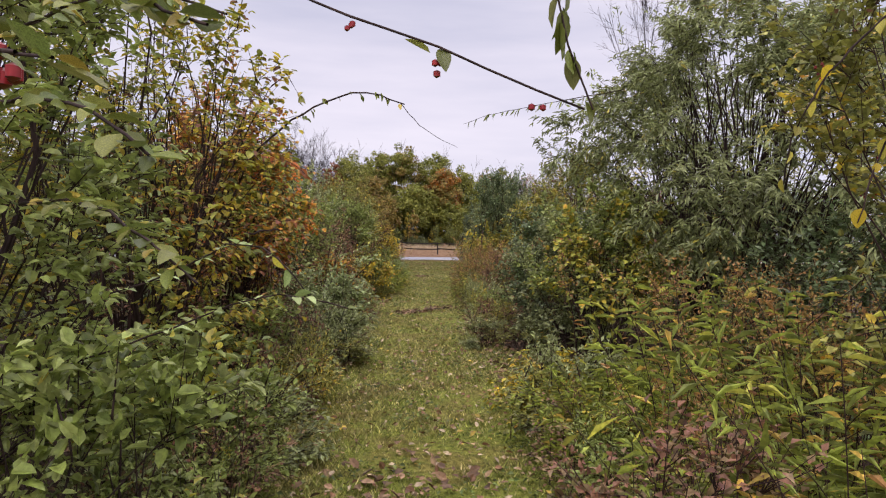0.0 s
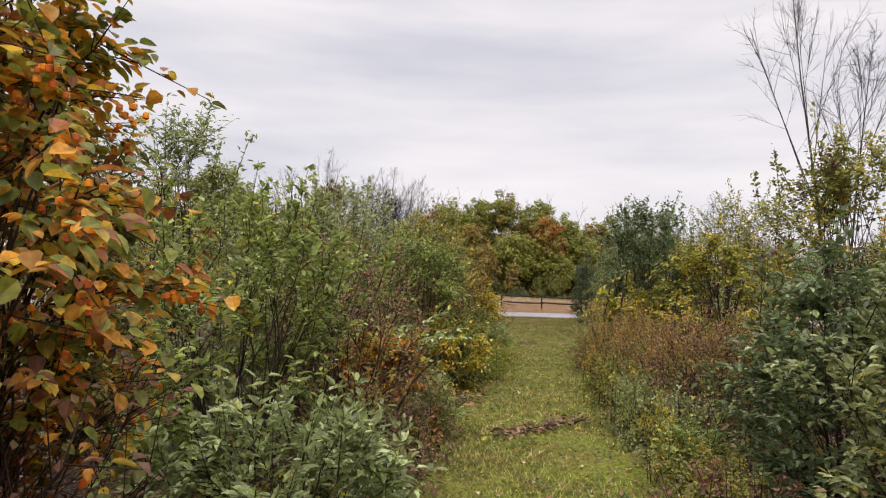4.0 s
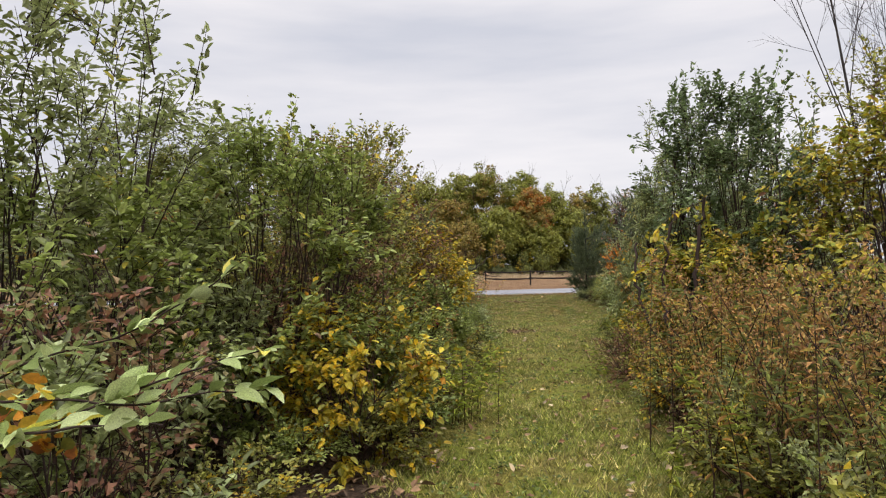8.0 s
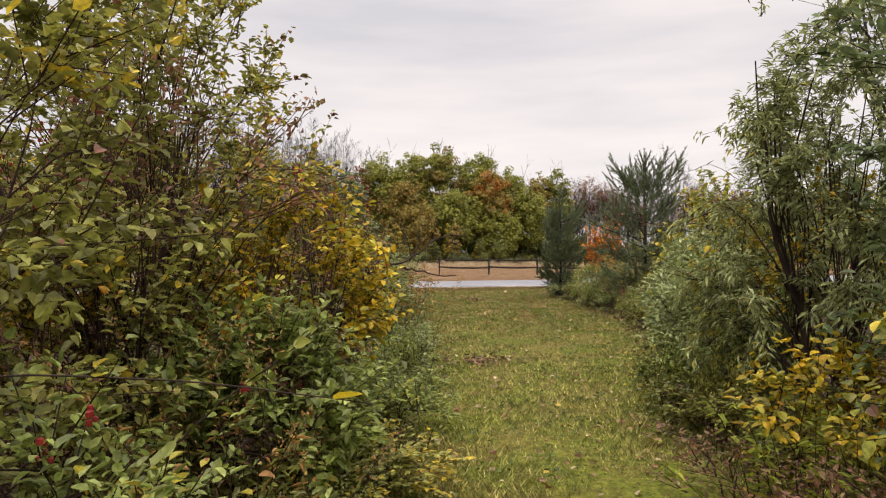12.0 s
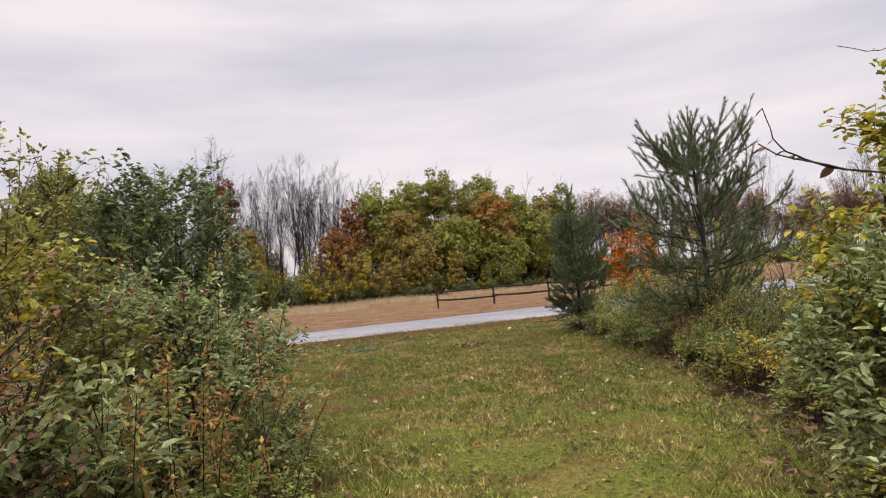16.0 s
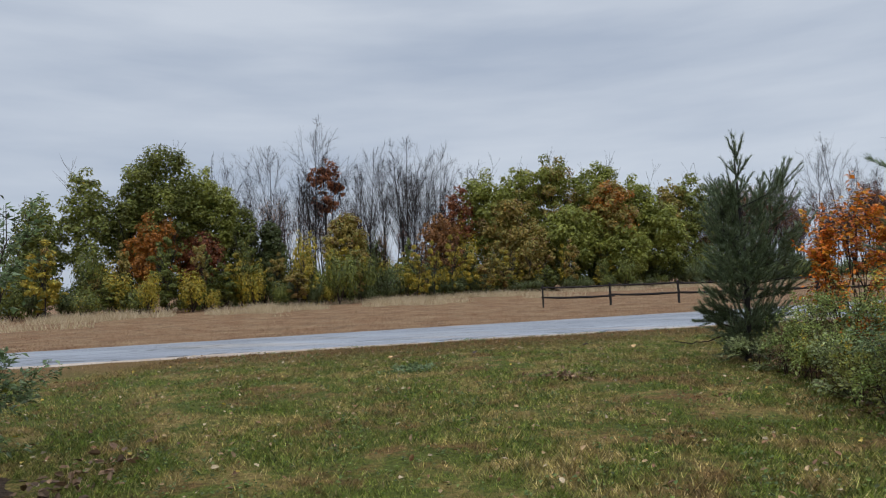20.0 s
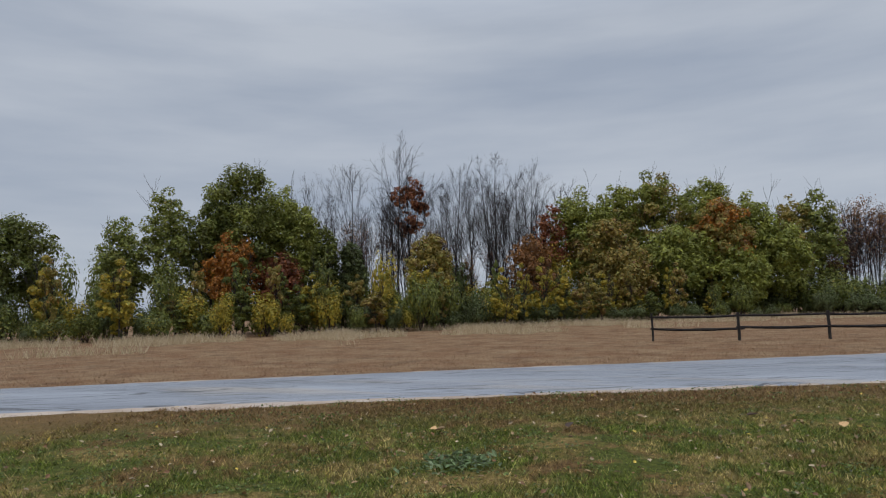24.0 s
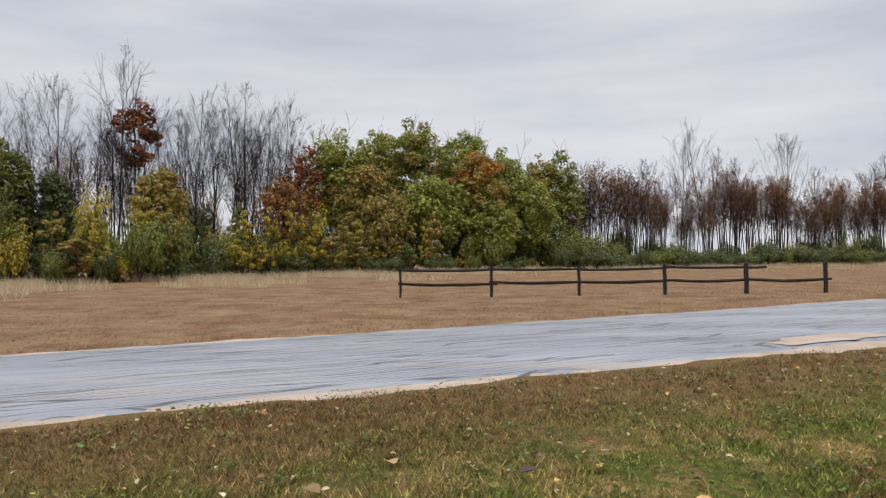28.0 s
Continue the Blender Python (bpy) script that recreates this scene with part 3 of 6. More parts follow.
def clumps(pos, nrm, size, rng):
    """Loose ragged leaf clumps for far crowns: one uneven three-cornered face each."""
    N = len(pos)
    a = unit(np.cross(nrm, rng.normal(size=(N, 3))))
    b = np.cross(unit(nrm), a)
    s = np.broadcast_to(size, (N,))[:, None]
    k = rng.uniform(0.7, 1.4, (N, 3, 1))
    v = np.stack([pos + a * s * k[:, 0], pos + (b * 0.8 - a * 0.5) * s * k[:, 1], pos - (b * 0.8 + a * 0.5) * s * k[:, 2]], 1)
    return v.reshape(-1, 3), (3 * np.arange(N)[:, None] + [0, 1, 2])


def balls(pos, radius):
    """Small berries: a six-sided ring between two smaller ones and two poles."""
    N, ang = len(pos), np.arange(6) * np.pi / 3
    ring = np.stack([np.cos(ang), np.sin(ang), 0 * ang], -1)
    cell = np.concatenate([ring * 0.8 - (0, 0, 0.55), ring * 0.8 + (0, 0, 0.55), [(0, 0, 1.0), (0, 0, -1.0)]])
    r = np.broadcast_to(radius, (N,))[:, None, None]
    v = (pos[:, None] + cell * r).reshape(-1, 3)
    k = np.arange(6)
    j = (k + 1) % 6
    quad = np.stack([k, j, 6 + j, 6 + k], -1)
    tri = np.concatenate([np.stack([6 + k, 6 + j, 0 * k + 12], -1), np.stack([j, k, 0 * k + 13], -1)])
    step = 14 * np.arange(N)[:, None, None]
    return v, (quad[None] + step).reshape(-1, 4), (tri[None] + step).reshape(-1, 3)


# ---- plants ----
KINDS = {
    # leaves, bark, leaf length, breadth, shape, leaves a twig, droop, upright shoots, foliage starts at
    "olive": (M_GREYGREEN, M_BARK, 0.056, 0.5, "oval", 20, 0.05, 14, 0.06),
    "silver": (M_SILVER, M_BARK, 0.066, 0.42, "oval", 19, 0.05, 9, 0.03),
    "willow": (M_GREYGREEN, M_BARK, 0.085, 0.26, "lance", 26, -0.12, 10, 0.2),
    "green": (M_GREEN, M_BARK, 0.056, 0.55, "oval", 18, 0.05, 6, 0.04),
    "dark": (M_DARKGREEN, M_BARK, 0.06, 0.55, "oval", 20, 0.05, 9, 0.05),
    "oliveyellow": (M_OLIVEYELLOW, M_BARKRED, 0.05, 0.64, "oval", 20, 0.05, 8, 0.05),
    "yellow": (M_YELLOW, M_BARKRED, 0.052, 0.66, "heart", 12, 0.0, 2, 0.05),
    "mixed": (M_MIXED, M_BARK, 0.058, 0.78, "heart", 14, -0.05, 4, 0.05),
    "bitter": (M_ORANGE, M_BARK, 0.052, 0.74, "heart", 17, -0.1, 3, 0.06),
    "flame": (M_FLAME, M_BARK, 0.06, 0.7, "heart", 15, 0.05, 3, 0.2),
    "twiggy": (M_BROWNRED, M_BARKRED, 0.042, 0.6, "plain", 9, 0.08, 4, 0.05),
}
LABELS = {
    "olive": "grey-green leafy shrub with upright shoots beside the grass path",
    "silver": "shrub with pale silvery green leaves beside the grass",
    "willow": "willow-like shrub with narrow grey-green hanging leaves",
    "green": "dense green shrub with some yellowing leaves",
    "dark": "dark green broad-leaved shrub beside the grass path",
    "oliveyellow": "olive-green shrub turning yellow and brown in autumn",
    "yellow": "low shrub with bright yellow autumn leaves",
    "mixed": "tall shrub with round yellow and green leaves on dark stems",
    "bitter": "rust and yellow autumn shrub overgrown with a berried vine",
    "flame": "small shrub with flame-orange autumn leaves",
    "twiggy": "half-bare shrub of reddish-brown twigs with few leaves",
}


def bezier(a, c, e, q):
    return a * (1 - q) ** 2 + c * 2 * q * (1 - q) + e * q**2


def shrub(kind, x, y, h, r, seed, size=240, stems=5, berries=None, name="shrub", label="", squash=1.0, base=None, leaf=1.0, many=1.0, shoots=None, group="shrubs along the path", far=False):
    """Stems fan out from the root, boughs leave them for the hull, short twigs leave the boughs and bear the leaves."""
    mat, bark, ll, ratio, shape, per, droop, n_shoot, low = KINDS[kind]
    shape = "plain" if far or (shape == "oval" and not -1.0 < x < 5.5) else shape
    low = base if base is not None else low
    n_shoot = shoots if shoots is not None else n_shoot
    size = size * (0.65 if not -1.7 < x < 6.4 else 1.0)
    rng = np.random.default_rng(seed)
    root = thing(name, x, y, label or LABELS[kind], "shrub", group)
    az = 2 * np.pi * (np.arange(stems) + rng.uniform(0, 0.8, stems)) / stems
    rim = np.stack([np.cos(az), np.sin(az) * squash, 0 * az], -1)
    top = rim * r * rng.uniform(0.15, 0.6, (stems, 1)) + np.stack([0 * az, 0 * az, h * rng.uniform(0.6, 0.9, stems)], -1)
    foot = rim * rng.uniform(0.03, 0.16, (stems, 1)) * min(r, 1.2) - [0, 0, 0.06]
    s = np.linspace(0, 1, 9)
    mid = (foot + top) / 2 + rim * r * rng.uniform(-0.05, 0.22, (stems, 1)) + rng.normal(size=(stems, 3)) * 0.07 * r
    stem = bezier(foot[:, None], mid[:, None], top[:, None], s[:, None])
    stem[:, 1:-1] += rng.normal(size=(stems, 7, 3)) * 0.016 * h
    thick = 0.005 + 0.004 * h
    for k in range(stems):
        rad = thick * (1.05 - 0.85 * s) * rng.uniform(0.6, 1.15)
        part_mesh("stem", raw_mesh("stem", [(*tubes(stem[k : k + 1], rad[None], 6), bark)], True), root)
    # boughs
    nb = max(8, int(size / 5.4))
    zf = low + (1 - low) * rng.uniform(0, 1, nb) ** 0.9
    turn = rng.uniform(0, 2 * np.pi, nb)
    wide = np.where(zf > 0.5, np.sqrt(np.maximum(0.03, 1 - ((zf - 0.5) / 0.52) ** 2)), 0.8 + 0.4 * zf)
    lobe_a, lobe_z = rng.uniform(0, 2 * np.pi, 7), rng.uniform(0.1, 1, 7)
    close = np.exp(-((np.angle(np.exp(1j * (turn[:, None] - lobe_a))) / 0.6) ** 2) - ((zf[:, None] - lobe_z) / 0.25) ** 2).max(1)
    rad = (0.74 + 0.3 * close) * wide * rng.uniform(0.3, 1.0, nb) ** 0.35
    tip = np.stack([np.cos(turn) * r * rad, np.sin(turn) * r * squash * rad, h * zf * (0.86 + 0.14 * close)], -1)
    cz, hz = h * (0.5 + low * 0.5), h * (0.5 - low * 0.5)
    near = np.argmin(((stem[None, :, -3, :2] - tip[:, None, :2]) ** 2).sum(-1) + rng.uniform(0, r * r * 0.4, (nb, stems)), 1)
    k = np.clip((np.clip(tip[:, 2] / h * rng.uniform(0.45, 0.9, nb), 0.12, 0.98) * 8).astype(int), 1, 8)
    org = stem[near, k]
    span = np.linalg.norm(tip - org, axis=1)
    m1 = org * 0.45 + tip * 0.55 + np.stack([0 * span, 0 * span, span * 0.26], -1) + rng.normal(size=(nb, 3)) * span[:, None] * 0.12
    tip = tip + np.stack([0 * span, 0 * span, droop * span], -1)
    u = np.linspace(0, 1, 5)
    bough = bezier(org[:, None], m1[:, None], tip[:, None], u[:, None])
    wood = [(*tubes(bough, np.broadcast_to((0.0026 + 0.0012 * h) * (1.1 - 0.85 * u), (nb, 5)), 3), bark)]
    # twigs
    nt = 8
    q = rng.uniform(0.3, 1.0, (nb, nt, 1)) ** 0.6
    t0 = bezier(org[:, None], m1[:, None], tip[:, None], q).reshape(-1, 3)
    out = unit(t0 - [0, 0, h * 0.4])
    tdir = unit(np.repeat(unit(tip - m1), nt, 0) * 0.6 + unit(rng.normal(size=t0.shape)) * 0.9 + out * 0.35 + [0, 0, 0.22])
    tlen = rng.uniform(0.14, 0.40, len(t0))[:, None] * (0.55 + 0.35 * r)
    t2 = t0 + tdir * tlen + [0, 0, 1] * tlen * droop * 2.2
    t1 = (t0 + t2) / 2 + [0, 0, 1] * tlen * 0.1 + rng.normal(size=t0.shape) * tlen * 0.06
    tw = np.stack([t0, t1, t2], 1)
    tw[..., 2] = np.maximum(tw[..., 2], 0.02)
    wood.append((*tubes(tw[:, ::2], np.broadcast_to([0.003, 0.0013], (len(t0), 2)), 3), bark))
    # leaves
    n = max(2, int(per * 0.85 * many))
    q = rng.uniform(0.08, 1.05, (len(t0), n, 1))
    pos = bezier(t0[:, None], t1[:, None], t2[:, None], q)
    pos = (pos + rng.normal(size=pos.shape) * 0.018).reshape(-1, 3)
    pos[:, 2] = np.maximum(pos[:, 2], 0.03)
    out = unit(pos - [0, 0, h * 0.35])
    along_twig = np.repeat(tdir, n, 0)
    flank = unit(np.cross(along_twig, [0, 0, 1.0])) * np.where(rng.random((len(pos), 1)) < 0.5, 1, -1)
    hang = {"lance": -0.55, "heart": -0.5}.get(shape, -0.12)
    way = along_twig * 0.55 + flank * 0.75 + rng.normal(size=pos.shape) * 0.38 + out * 0.15 + [0, 0, hang]
    upv = np.array([0, 0, 1.0]) + rng.normal(size=pos.shape) * 0.3 + out * 0.3
    sizes = ll * leaf * rng.uniform(0.55, 1.3, len(pos))
    green = [(*leaves(pos, way, upv, sizes, ratio, shape, 0.2, 0.16), mat)]
    if n_shoot:
        a2 = rng.uniform(0, 2 * np.pi, n_shoot)
        rr = rng.uniform(0, 0.8, n_shoot) ** 0.7 * r
        zb = cz + hz * np.sqrt(np.maximum(0.05, 1 - (rr / r) ** 2)) * 0.68
        b0 = np.stack([np.cos(a2) * rr, np.sin(a2) * rr * squash, zb], -1)
        length = rng.uniform(0.2, 0.5, n_shoot) * (0.35 + 0.22 * h)
        e0 = b0 + np.stack([np.cos(a2) * 0.2, np.sin(a2) * 0.2, np.ones(n_shoot)], -1) * length[:, None] + rng.normal(size=(n_shoot, 3)) * 0.07
        sp = b0[:, None] * (1 - u)[:, None] + e0[:, None] * u[:, None]
        wood.append((*tubes(sp, np.broadcast_to(0.005 * (1.1 - 0.9 * u), (n_shoot, 5)), 3), bark))
        c = 34
        q = rng.uniform(0.0, 1.03, (n_shoot, c, 1))
        pos = (b0[:, None] * (1 - q) + e0[:, None] * q + rng.normal(size=(n_shoot, c, 3)) * 0.02).reshape(-1, 3)
        way = rng.normal(size=pos.shape) * [1, 1, 0.3] + [0, 0, 0.8]
        green.append((*leaves(pos, way, rng.normal(size=pos.shape) + [0, 0, 0.6], ll * leaf * rng.uniform(0.6, 1.15, len(pos)), ratio, shape), mat))
    tagged(part_mesh("twig_mass", raw_mesh("twig_mass", wood, True), root), kind="stuff")
    tagged(part_mesh("foliage", raw_mesh("foliage", green), root), kind="stuff")
    if berries:
        bm_, count, br = berries
        pick = rng.integers(0, len(t2), count)
        c0 = np.repeat(t2[pick] * 0.7 + t0[pick] * 0.3 - [0, 0, 0.03], 5, 0) + rng.normal(size=(count * 5, 3)) * 0.02
        bv, bq, bt = balls(c0, br * rng.uniform(0.8, 1.2, len(c0)))
        tagged(part_mesh("fruit", raw_mesh("fruit", [(bv, bq, bm_), (bv, bt, bm_)], True), root), "small round berries in clusters", kind="stuff")
    return root


def weed_clump(seed, n=26, h=0.9, spread=0.45, mat=None, name="goldenrod_clump", label="clump of tall golden-brown autumn weeds with dry plumes", leafy=24, plume=True, ll=0.07, ratio=0.2):
    """Upright unbranched stems with narrow leaves, and a feathery plume on top."""
    mat = mat or M_WEED
    rng = np.random.default_rng(seed)
    root = thing(name, 0, 0, label, "weeds", "weeds beside the path")
    b0 = np.stack([rng.normal(size=n) * spread * 0.55, rng.normal(size=n) * spread * 0.55, np.full(n, -0.03)], -1)
    lean = rng.normal(size=(n, 3)) * [0.22, 0.22, 0] + unit(b0 * [1, 1, 0]) * 0.15
    hh = h * rng.uniform(0.6, 1.1, n)
    u = np.linspace(0, 1, 6)
    st = b0[:, None] + (np.array([0, 0, 1.0]) * hh[:, None])[:, None] * u[:, None] + lean[:, None] * (u**2)[:, None] * hh[:, None, None]
    sv, sf = tubes(st, np.broadcast_to(0.004 * (1.1 - 0.7 * u), (n, 6)), 3)
    tagged(part_mesh("stalk_mass", raw_mesh("stalk_mass", [(sv, sf, M_BARKRED)], True), root), kind="stuff")
    q = rng.uniform(0.12, 1.0, (n, leafy))
    pos = (b0[:, None] + np.array([0, 0, 1.0]) * (hh[:, None] * q)[..., None] + lean[:, None] * (q**2 * hh[:, None])[..., None]).reshape(-1, 3)
    way = rng.normal(size=pos.shape) * [1, 1, 0.35] + [0, 0, 0.25]
    g = [(*leaves(pos, way, rng.normal(size=pos.shape) * 0.4 + [0, 0, 1], ll * rng.uniform(0.6, 1.3, len(pos)), ratio, "lance", 0.2, 0.3), mat)]
    if plume:
        k = 42
        q = rng.uniform(0.78, 1.08, (n, k))
        pos = (b0[:, None] + np.array([0, 0, 1.0]) * (hh[:, None] * q)[..., None] + lean[:, None] * (q**2 * hh[:, None])[..., None])
        pos = (pos + rng.normal(size=pos.shape) * [0.045, 0.045, 0.02] * (1.15 - q)[..., None] * 2.2).reshape(-1, 3)
        g.append((*leaves(pos, rng.normal(size=pos.shape) + [0, 0, 0.5], rng.normal(size=pos.shape), 0.026 * rng.uniform(0.6, 1.3, len(pos)), 0.5, "plain"), M_PLUME))
    tagged(part_mesh("foliage", raw_mesh("foliage", g), root), kind="stuff")
    return root


def pine(x, y, h, r, seed, whorls=9, lop=0.0, tuft=None, crown=0.63, label="young white pine with blue-green needles and upright candles"):
    rng = np.random.default_rng(seed)
    root = thing("pine_tree", x, y, label, "pine tree", "young pines at the lawn's edge")
    u = np.linspace(0, 1, 8)
    trunk = np.stack([0.03 * np.sin(u * 4), 0.02 * np.cos(u * 5), u * h * 0.97 - 0.05], -1)[None]
    tv, tf = tubes(trunk, (0.01 + 0.013 * h * (1 - u) ** 0.8)[None], 8)
    part_mesh("trunk", raw_mesh("trunk", [(tv, tf, M_TREEBARK)], True), root)
    paths, base, tips = [], [], []
    s = np.linspace(0, 1, 7)[:, None]

    def shoot(p, d, ln, rad):
        e = p + unit(np.asarray(d, float)) * ln
        c2 = (p + e) / 2 - [0, 0, 0.06 * ln]
        paths.append((bezier(p, c2, e, s), rad))
        base.append(p), tips.append(e)

    for w in range(whorls):
        for k in range(rng.integers(5, 8)):
            f = max(0.03, 0.05 + crown * (w + rng.uniform(-0.35, 0.35)) / (whorls - 1))
            a = 2 * np.pi * (k + rng.uniform(0, 0.8)) / 6 + w
            L = r * (0.34 + 2.1 * min(f, 0.34)) * (1.0 - max(0.0, f - 0.5) * 1.35) * rng.uniform(0.6, 1.1) * (1 + lop * np.cos(a))
            o = np.array([np.cos(a), np.sin(a), 0])
            rise = L * (0.9 * f - 0.03) * rng.uniform(0.4, 1.4)
            s0 = np.array([0, 0, f * h])
            e = o * L + [0, 0, f * h + rise]
            c = s0 * 0.45 + e * 0.55 - [0, 0, rise * 0.28]
            br = bezier(s0, c, e, s)
            paths.append((br, 0.005 + 0.008 * L))
            shoot(e, o * 0.5 + [0, 0, 0.3 + 1.1 * f], rng.uniform(0.3, 0.5), 0.004)
            for j in range(1, 7):
                for side in (-1, 1):
                    sd = np.array([-np.sin(a), np.cos(a), 0]) * side
                    p = br[j]
                    if j < 6:
                        q = p + (o * 0.55 + sd * rng.uniform(0.5, 0.9) + [0, 0, 0.2]) * L * rng.uniform(0.12, 0.28)
                        paths.append((p * (1 - s) + q * s, 0.004))
                    else:
                        q = p
                    shoot(q, o * 0.45 + sd * rng.uniform(0.0, 0.7) + [0, 0, rng.uniform(0.0, 0.6) + 0.8 * f] + rng.normal(size=3) * 0.3, rng.uniform(0.16, 0.4), 0.0035)
    if tuft is not None:
        tuft = np.array(tuft, float)
        s0 = np.array([0, 0, 0.45])
        br = bezier(s0, (s0 + tuft) / 2 - [0, 0, 0.12], tuft, s)
        paths.append((br, 0.014))
        for _ in range(16):
            shoot(br[rng.integers(4, 7)] + rng.normal(size=3) * 0.04, unit(tuft * [1, 1, 0]) * 0.7 + rng.normal(size=3) * [0.4, 0.5, 0.25] + [0, 0, 0.3], rng.uniform(0.14, 0.26), 0.004)
    # rings of upright candles on the leader
    for f, ring, tilt in ((crown + 0.11, 7, 0.8), ((crown + 1.08) / 2, 0 if crown < 0.65 else 7, 0.7), (0.97, 6, 0.42)):
        p = np.array([0, 0, f * h])
        for k in range(ring):
            a = 2 * np.pi * (k + rng.uniform(0, 0.5)) / ring
            shoot(p, [np.cos(a) * tilt, np.sin(a) * tilt, 1], h * rng.uniform(0.08, 0.135), 0.006)
    shoot(trunk[0, -1], [0.04, 0, 1], 0.13 * h, 0.008)
    P = np.array([p for p, _ in paths])
    R = np.array([q for _, q in paths])[:, None] * np.linspace(1, 0.45, 7)
    tagged(part_mesh("branchwork", raw_mesh("branchwork", [(*tubes(P[:, ::2], R[:, ::2], 3), M_TREEBARK)], True), root), kind="stuff")
    # needles clothe every shoot from below its start to its tip
    base, tips = np.array(base), np.array(tips)
    n = 120
    q = rng.uniform(-0.3, 1.0, (len(tips), n))[..., None]
    pos = (base[:, None] + (tips - base)[:, None] * q).reshape(-1, 3)
    axis = np.repeat(unit(tips - base), n, 0)
    way = unit(axis * rng.uniform(0.8, 1.3, (len(pos), 1)) + unit(np.cross(axis, rng.normal(size=pos.shape))) * rng.uniform(0.3, 0.75, (len(pos), 1)))
    ln = rng.uniform(0.055, 0.095, len(pos))[:, None]
    side = unit(np.cross(way, rng.normal(size=pos.shape))) * 0.0034
    v = np.stack([pos - side, pos + side, pos + way * ln], 1).reshape(-1, 3)
    tagged(part_mesh("foliage", raw_mesh("foliage", [(v, 3 * np.arange(len(pos))[:, None] + [0, 1, 2], M_NEEDLE)]), root), kind="stuff")
    return root


def limb_paths(rng, h, spread, levels, first, split=(3, 5), upright=0.5, straight=0.06):
    """A tree's skeleton: lists of (polyline of 5 points, thickness)."""
    out, u = [], np.linspace(0, 1, 5)[:, None]

    def grow(p, d, L, rad, lev):
        e = p + d * L
        c = (p + e) / 2 + rng.normal(size=3) * L * straight
        line = p * (1 - u) ** 2 + c * 2 * u * (1 - u) + e * u**2
        out.append((line, rad, rad * (0.45 if lev else 0.3)))
        if lev >= levels:
            return
        for k in range(rng.integers(*split)):
            f = rng.uniform(first if not lev else 0.3, 1.0)
            i = min(3, int(f * 4))
            q = line[i] + (line[i + 1] - line[i]) * (f * 4 - i)
            a = rng.uniform(0, 2 * np.pi)
            side = np.array([math.cos(a), math.sin(a), 0.0])
            nd = unit(d * upright + side * spread * rng.uniform(0.5, 1.1) + [0, 0, 0.55])
            grow(q, nd, L * rng.uniform(0.3, 0.5) * (1.25 - 0.6 * f if not lev else 1), rad * 0.42 * (1.2 - 0.6 * f), lev + 1)

    trunks = 1
    for _ in range(trunks):
        grow(np.array([0, 0, -0.1]), unit(np.array([rng.normal() * 0.04, rng.normal() * 0.04, 1.0])), h * 0.86, 0.0085 * h, 0)
    return out


def limbs_mesh(paths, mat, sides=4):
    P = np.array([p for p, _, _ in paths])
    R = np.array([np.linspace(a, b, 5) for _, a, b in paths])
    return raw_mesh("limbs", [(*tubes(P, np.maximum(R, 0.010), sides), mat)], True)


def slender_paths(rng, h, stems, arms, reach):
    """Several straight stems from one stool, each with many steep arms that fork into fine twigs."""
    u5 = np.linspace(0, 1, 5)[:, None]
    trunks, tops, lines, radii = [], [], [], []

    def twig(p, d, L, rad, lev):
        e = p + d * L
        lines.append((p, e)), radii.append((rad, rad * 0.45))
        if lev == 3:
            return
        for _ in range(8 if lev == 1 else 5):
            q = p + (e - p) * rng.uniform(0.3, 1.0)
            nd = unit(d + rng.normal(size=3) * 0.45 + [0, 0, 0.1])
            twig(q, nd, min(L * rng.uniform(0.3, 0.6), (2.2 if lev == 1 else 0.9) * rng.uniform(0.6, 1.0)), 0.011 if lev == 1 else 0.0065, lev + 1)

    for k in range(stems):
        a = 2 * np.pi * (k + rng.uniform(0, 0.7)) / stems
        hk = h * (1.0 if not k else rng.uniform(0.8, 0.97))
        tilt = 0.02 if stems == 1 else rng.uniform(0.04, 0.13)
        foot = np.array([math.cos(a), math.sin(a), 0]) * 0.012 * h * (stems > 1)
        lean = np.array([math.cos(a) * tilt, math.sin(a) * tilt, 1.0]) * hk
        trunk = foot + u5 * lean + rng.normal(size=(5, 3)) * [0.06, 0.06, 0] * u5 - [0, 0, 0.1]
        trunks.append(trunk), tops.append(0.0058 * hk)
        for j in range(arms):
            f = 0.28 + 0.7 * (j + rng.uniform(0, 1)) / arms
            i = min(3, int(f * 4))
            q = trunk[i] + (trunk[i + 1] - trunk[i]) * (f * 4 - i)
            b = rng.uniform(0, 2 * np.pi)
            wide = rng.uniform(0.2, 0.55)
            d = unit(np.array([math.cos(b) * wide, math.sin(b) * wide, 1.0]))
            twig(q, d, hk * max(0.09, (1.0 - f) * rng.uniform(0.55, 0.95)) * reach * 3.3, 0.0024 * hk * (1.12 - f), 1)
    return np.array(trunks), tops, np.array(lines), np.array(radii)


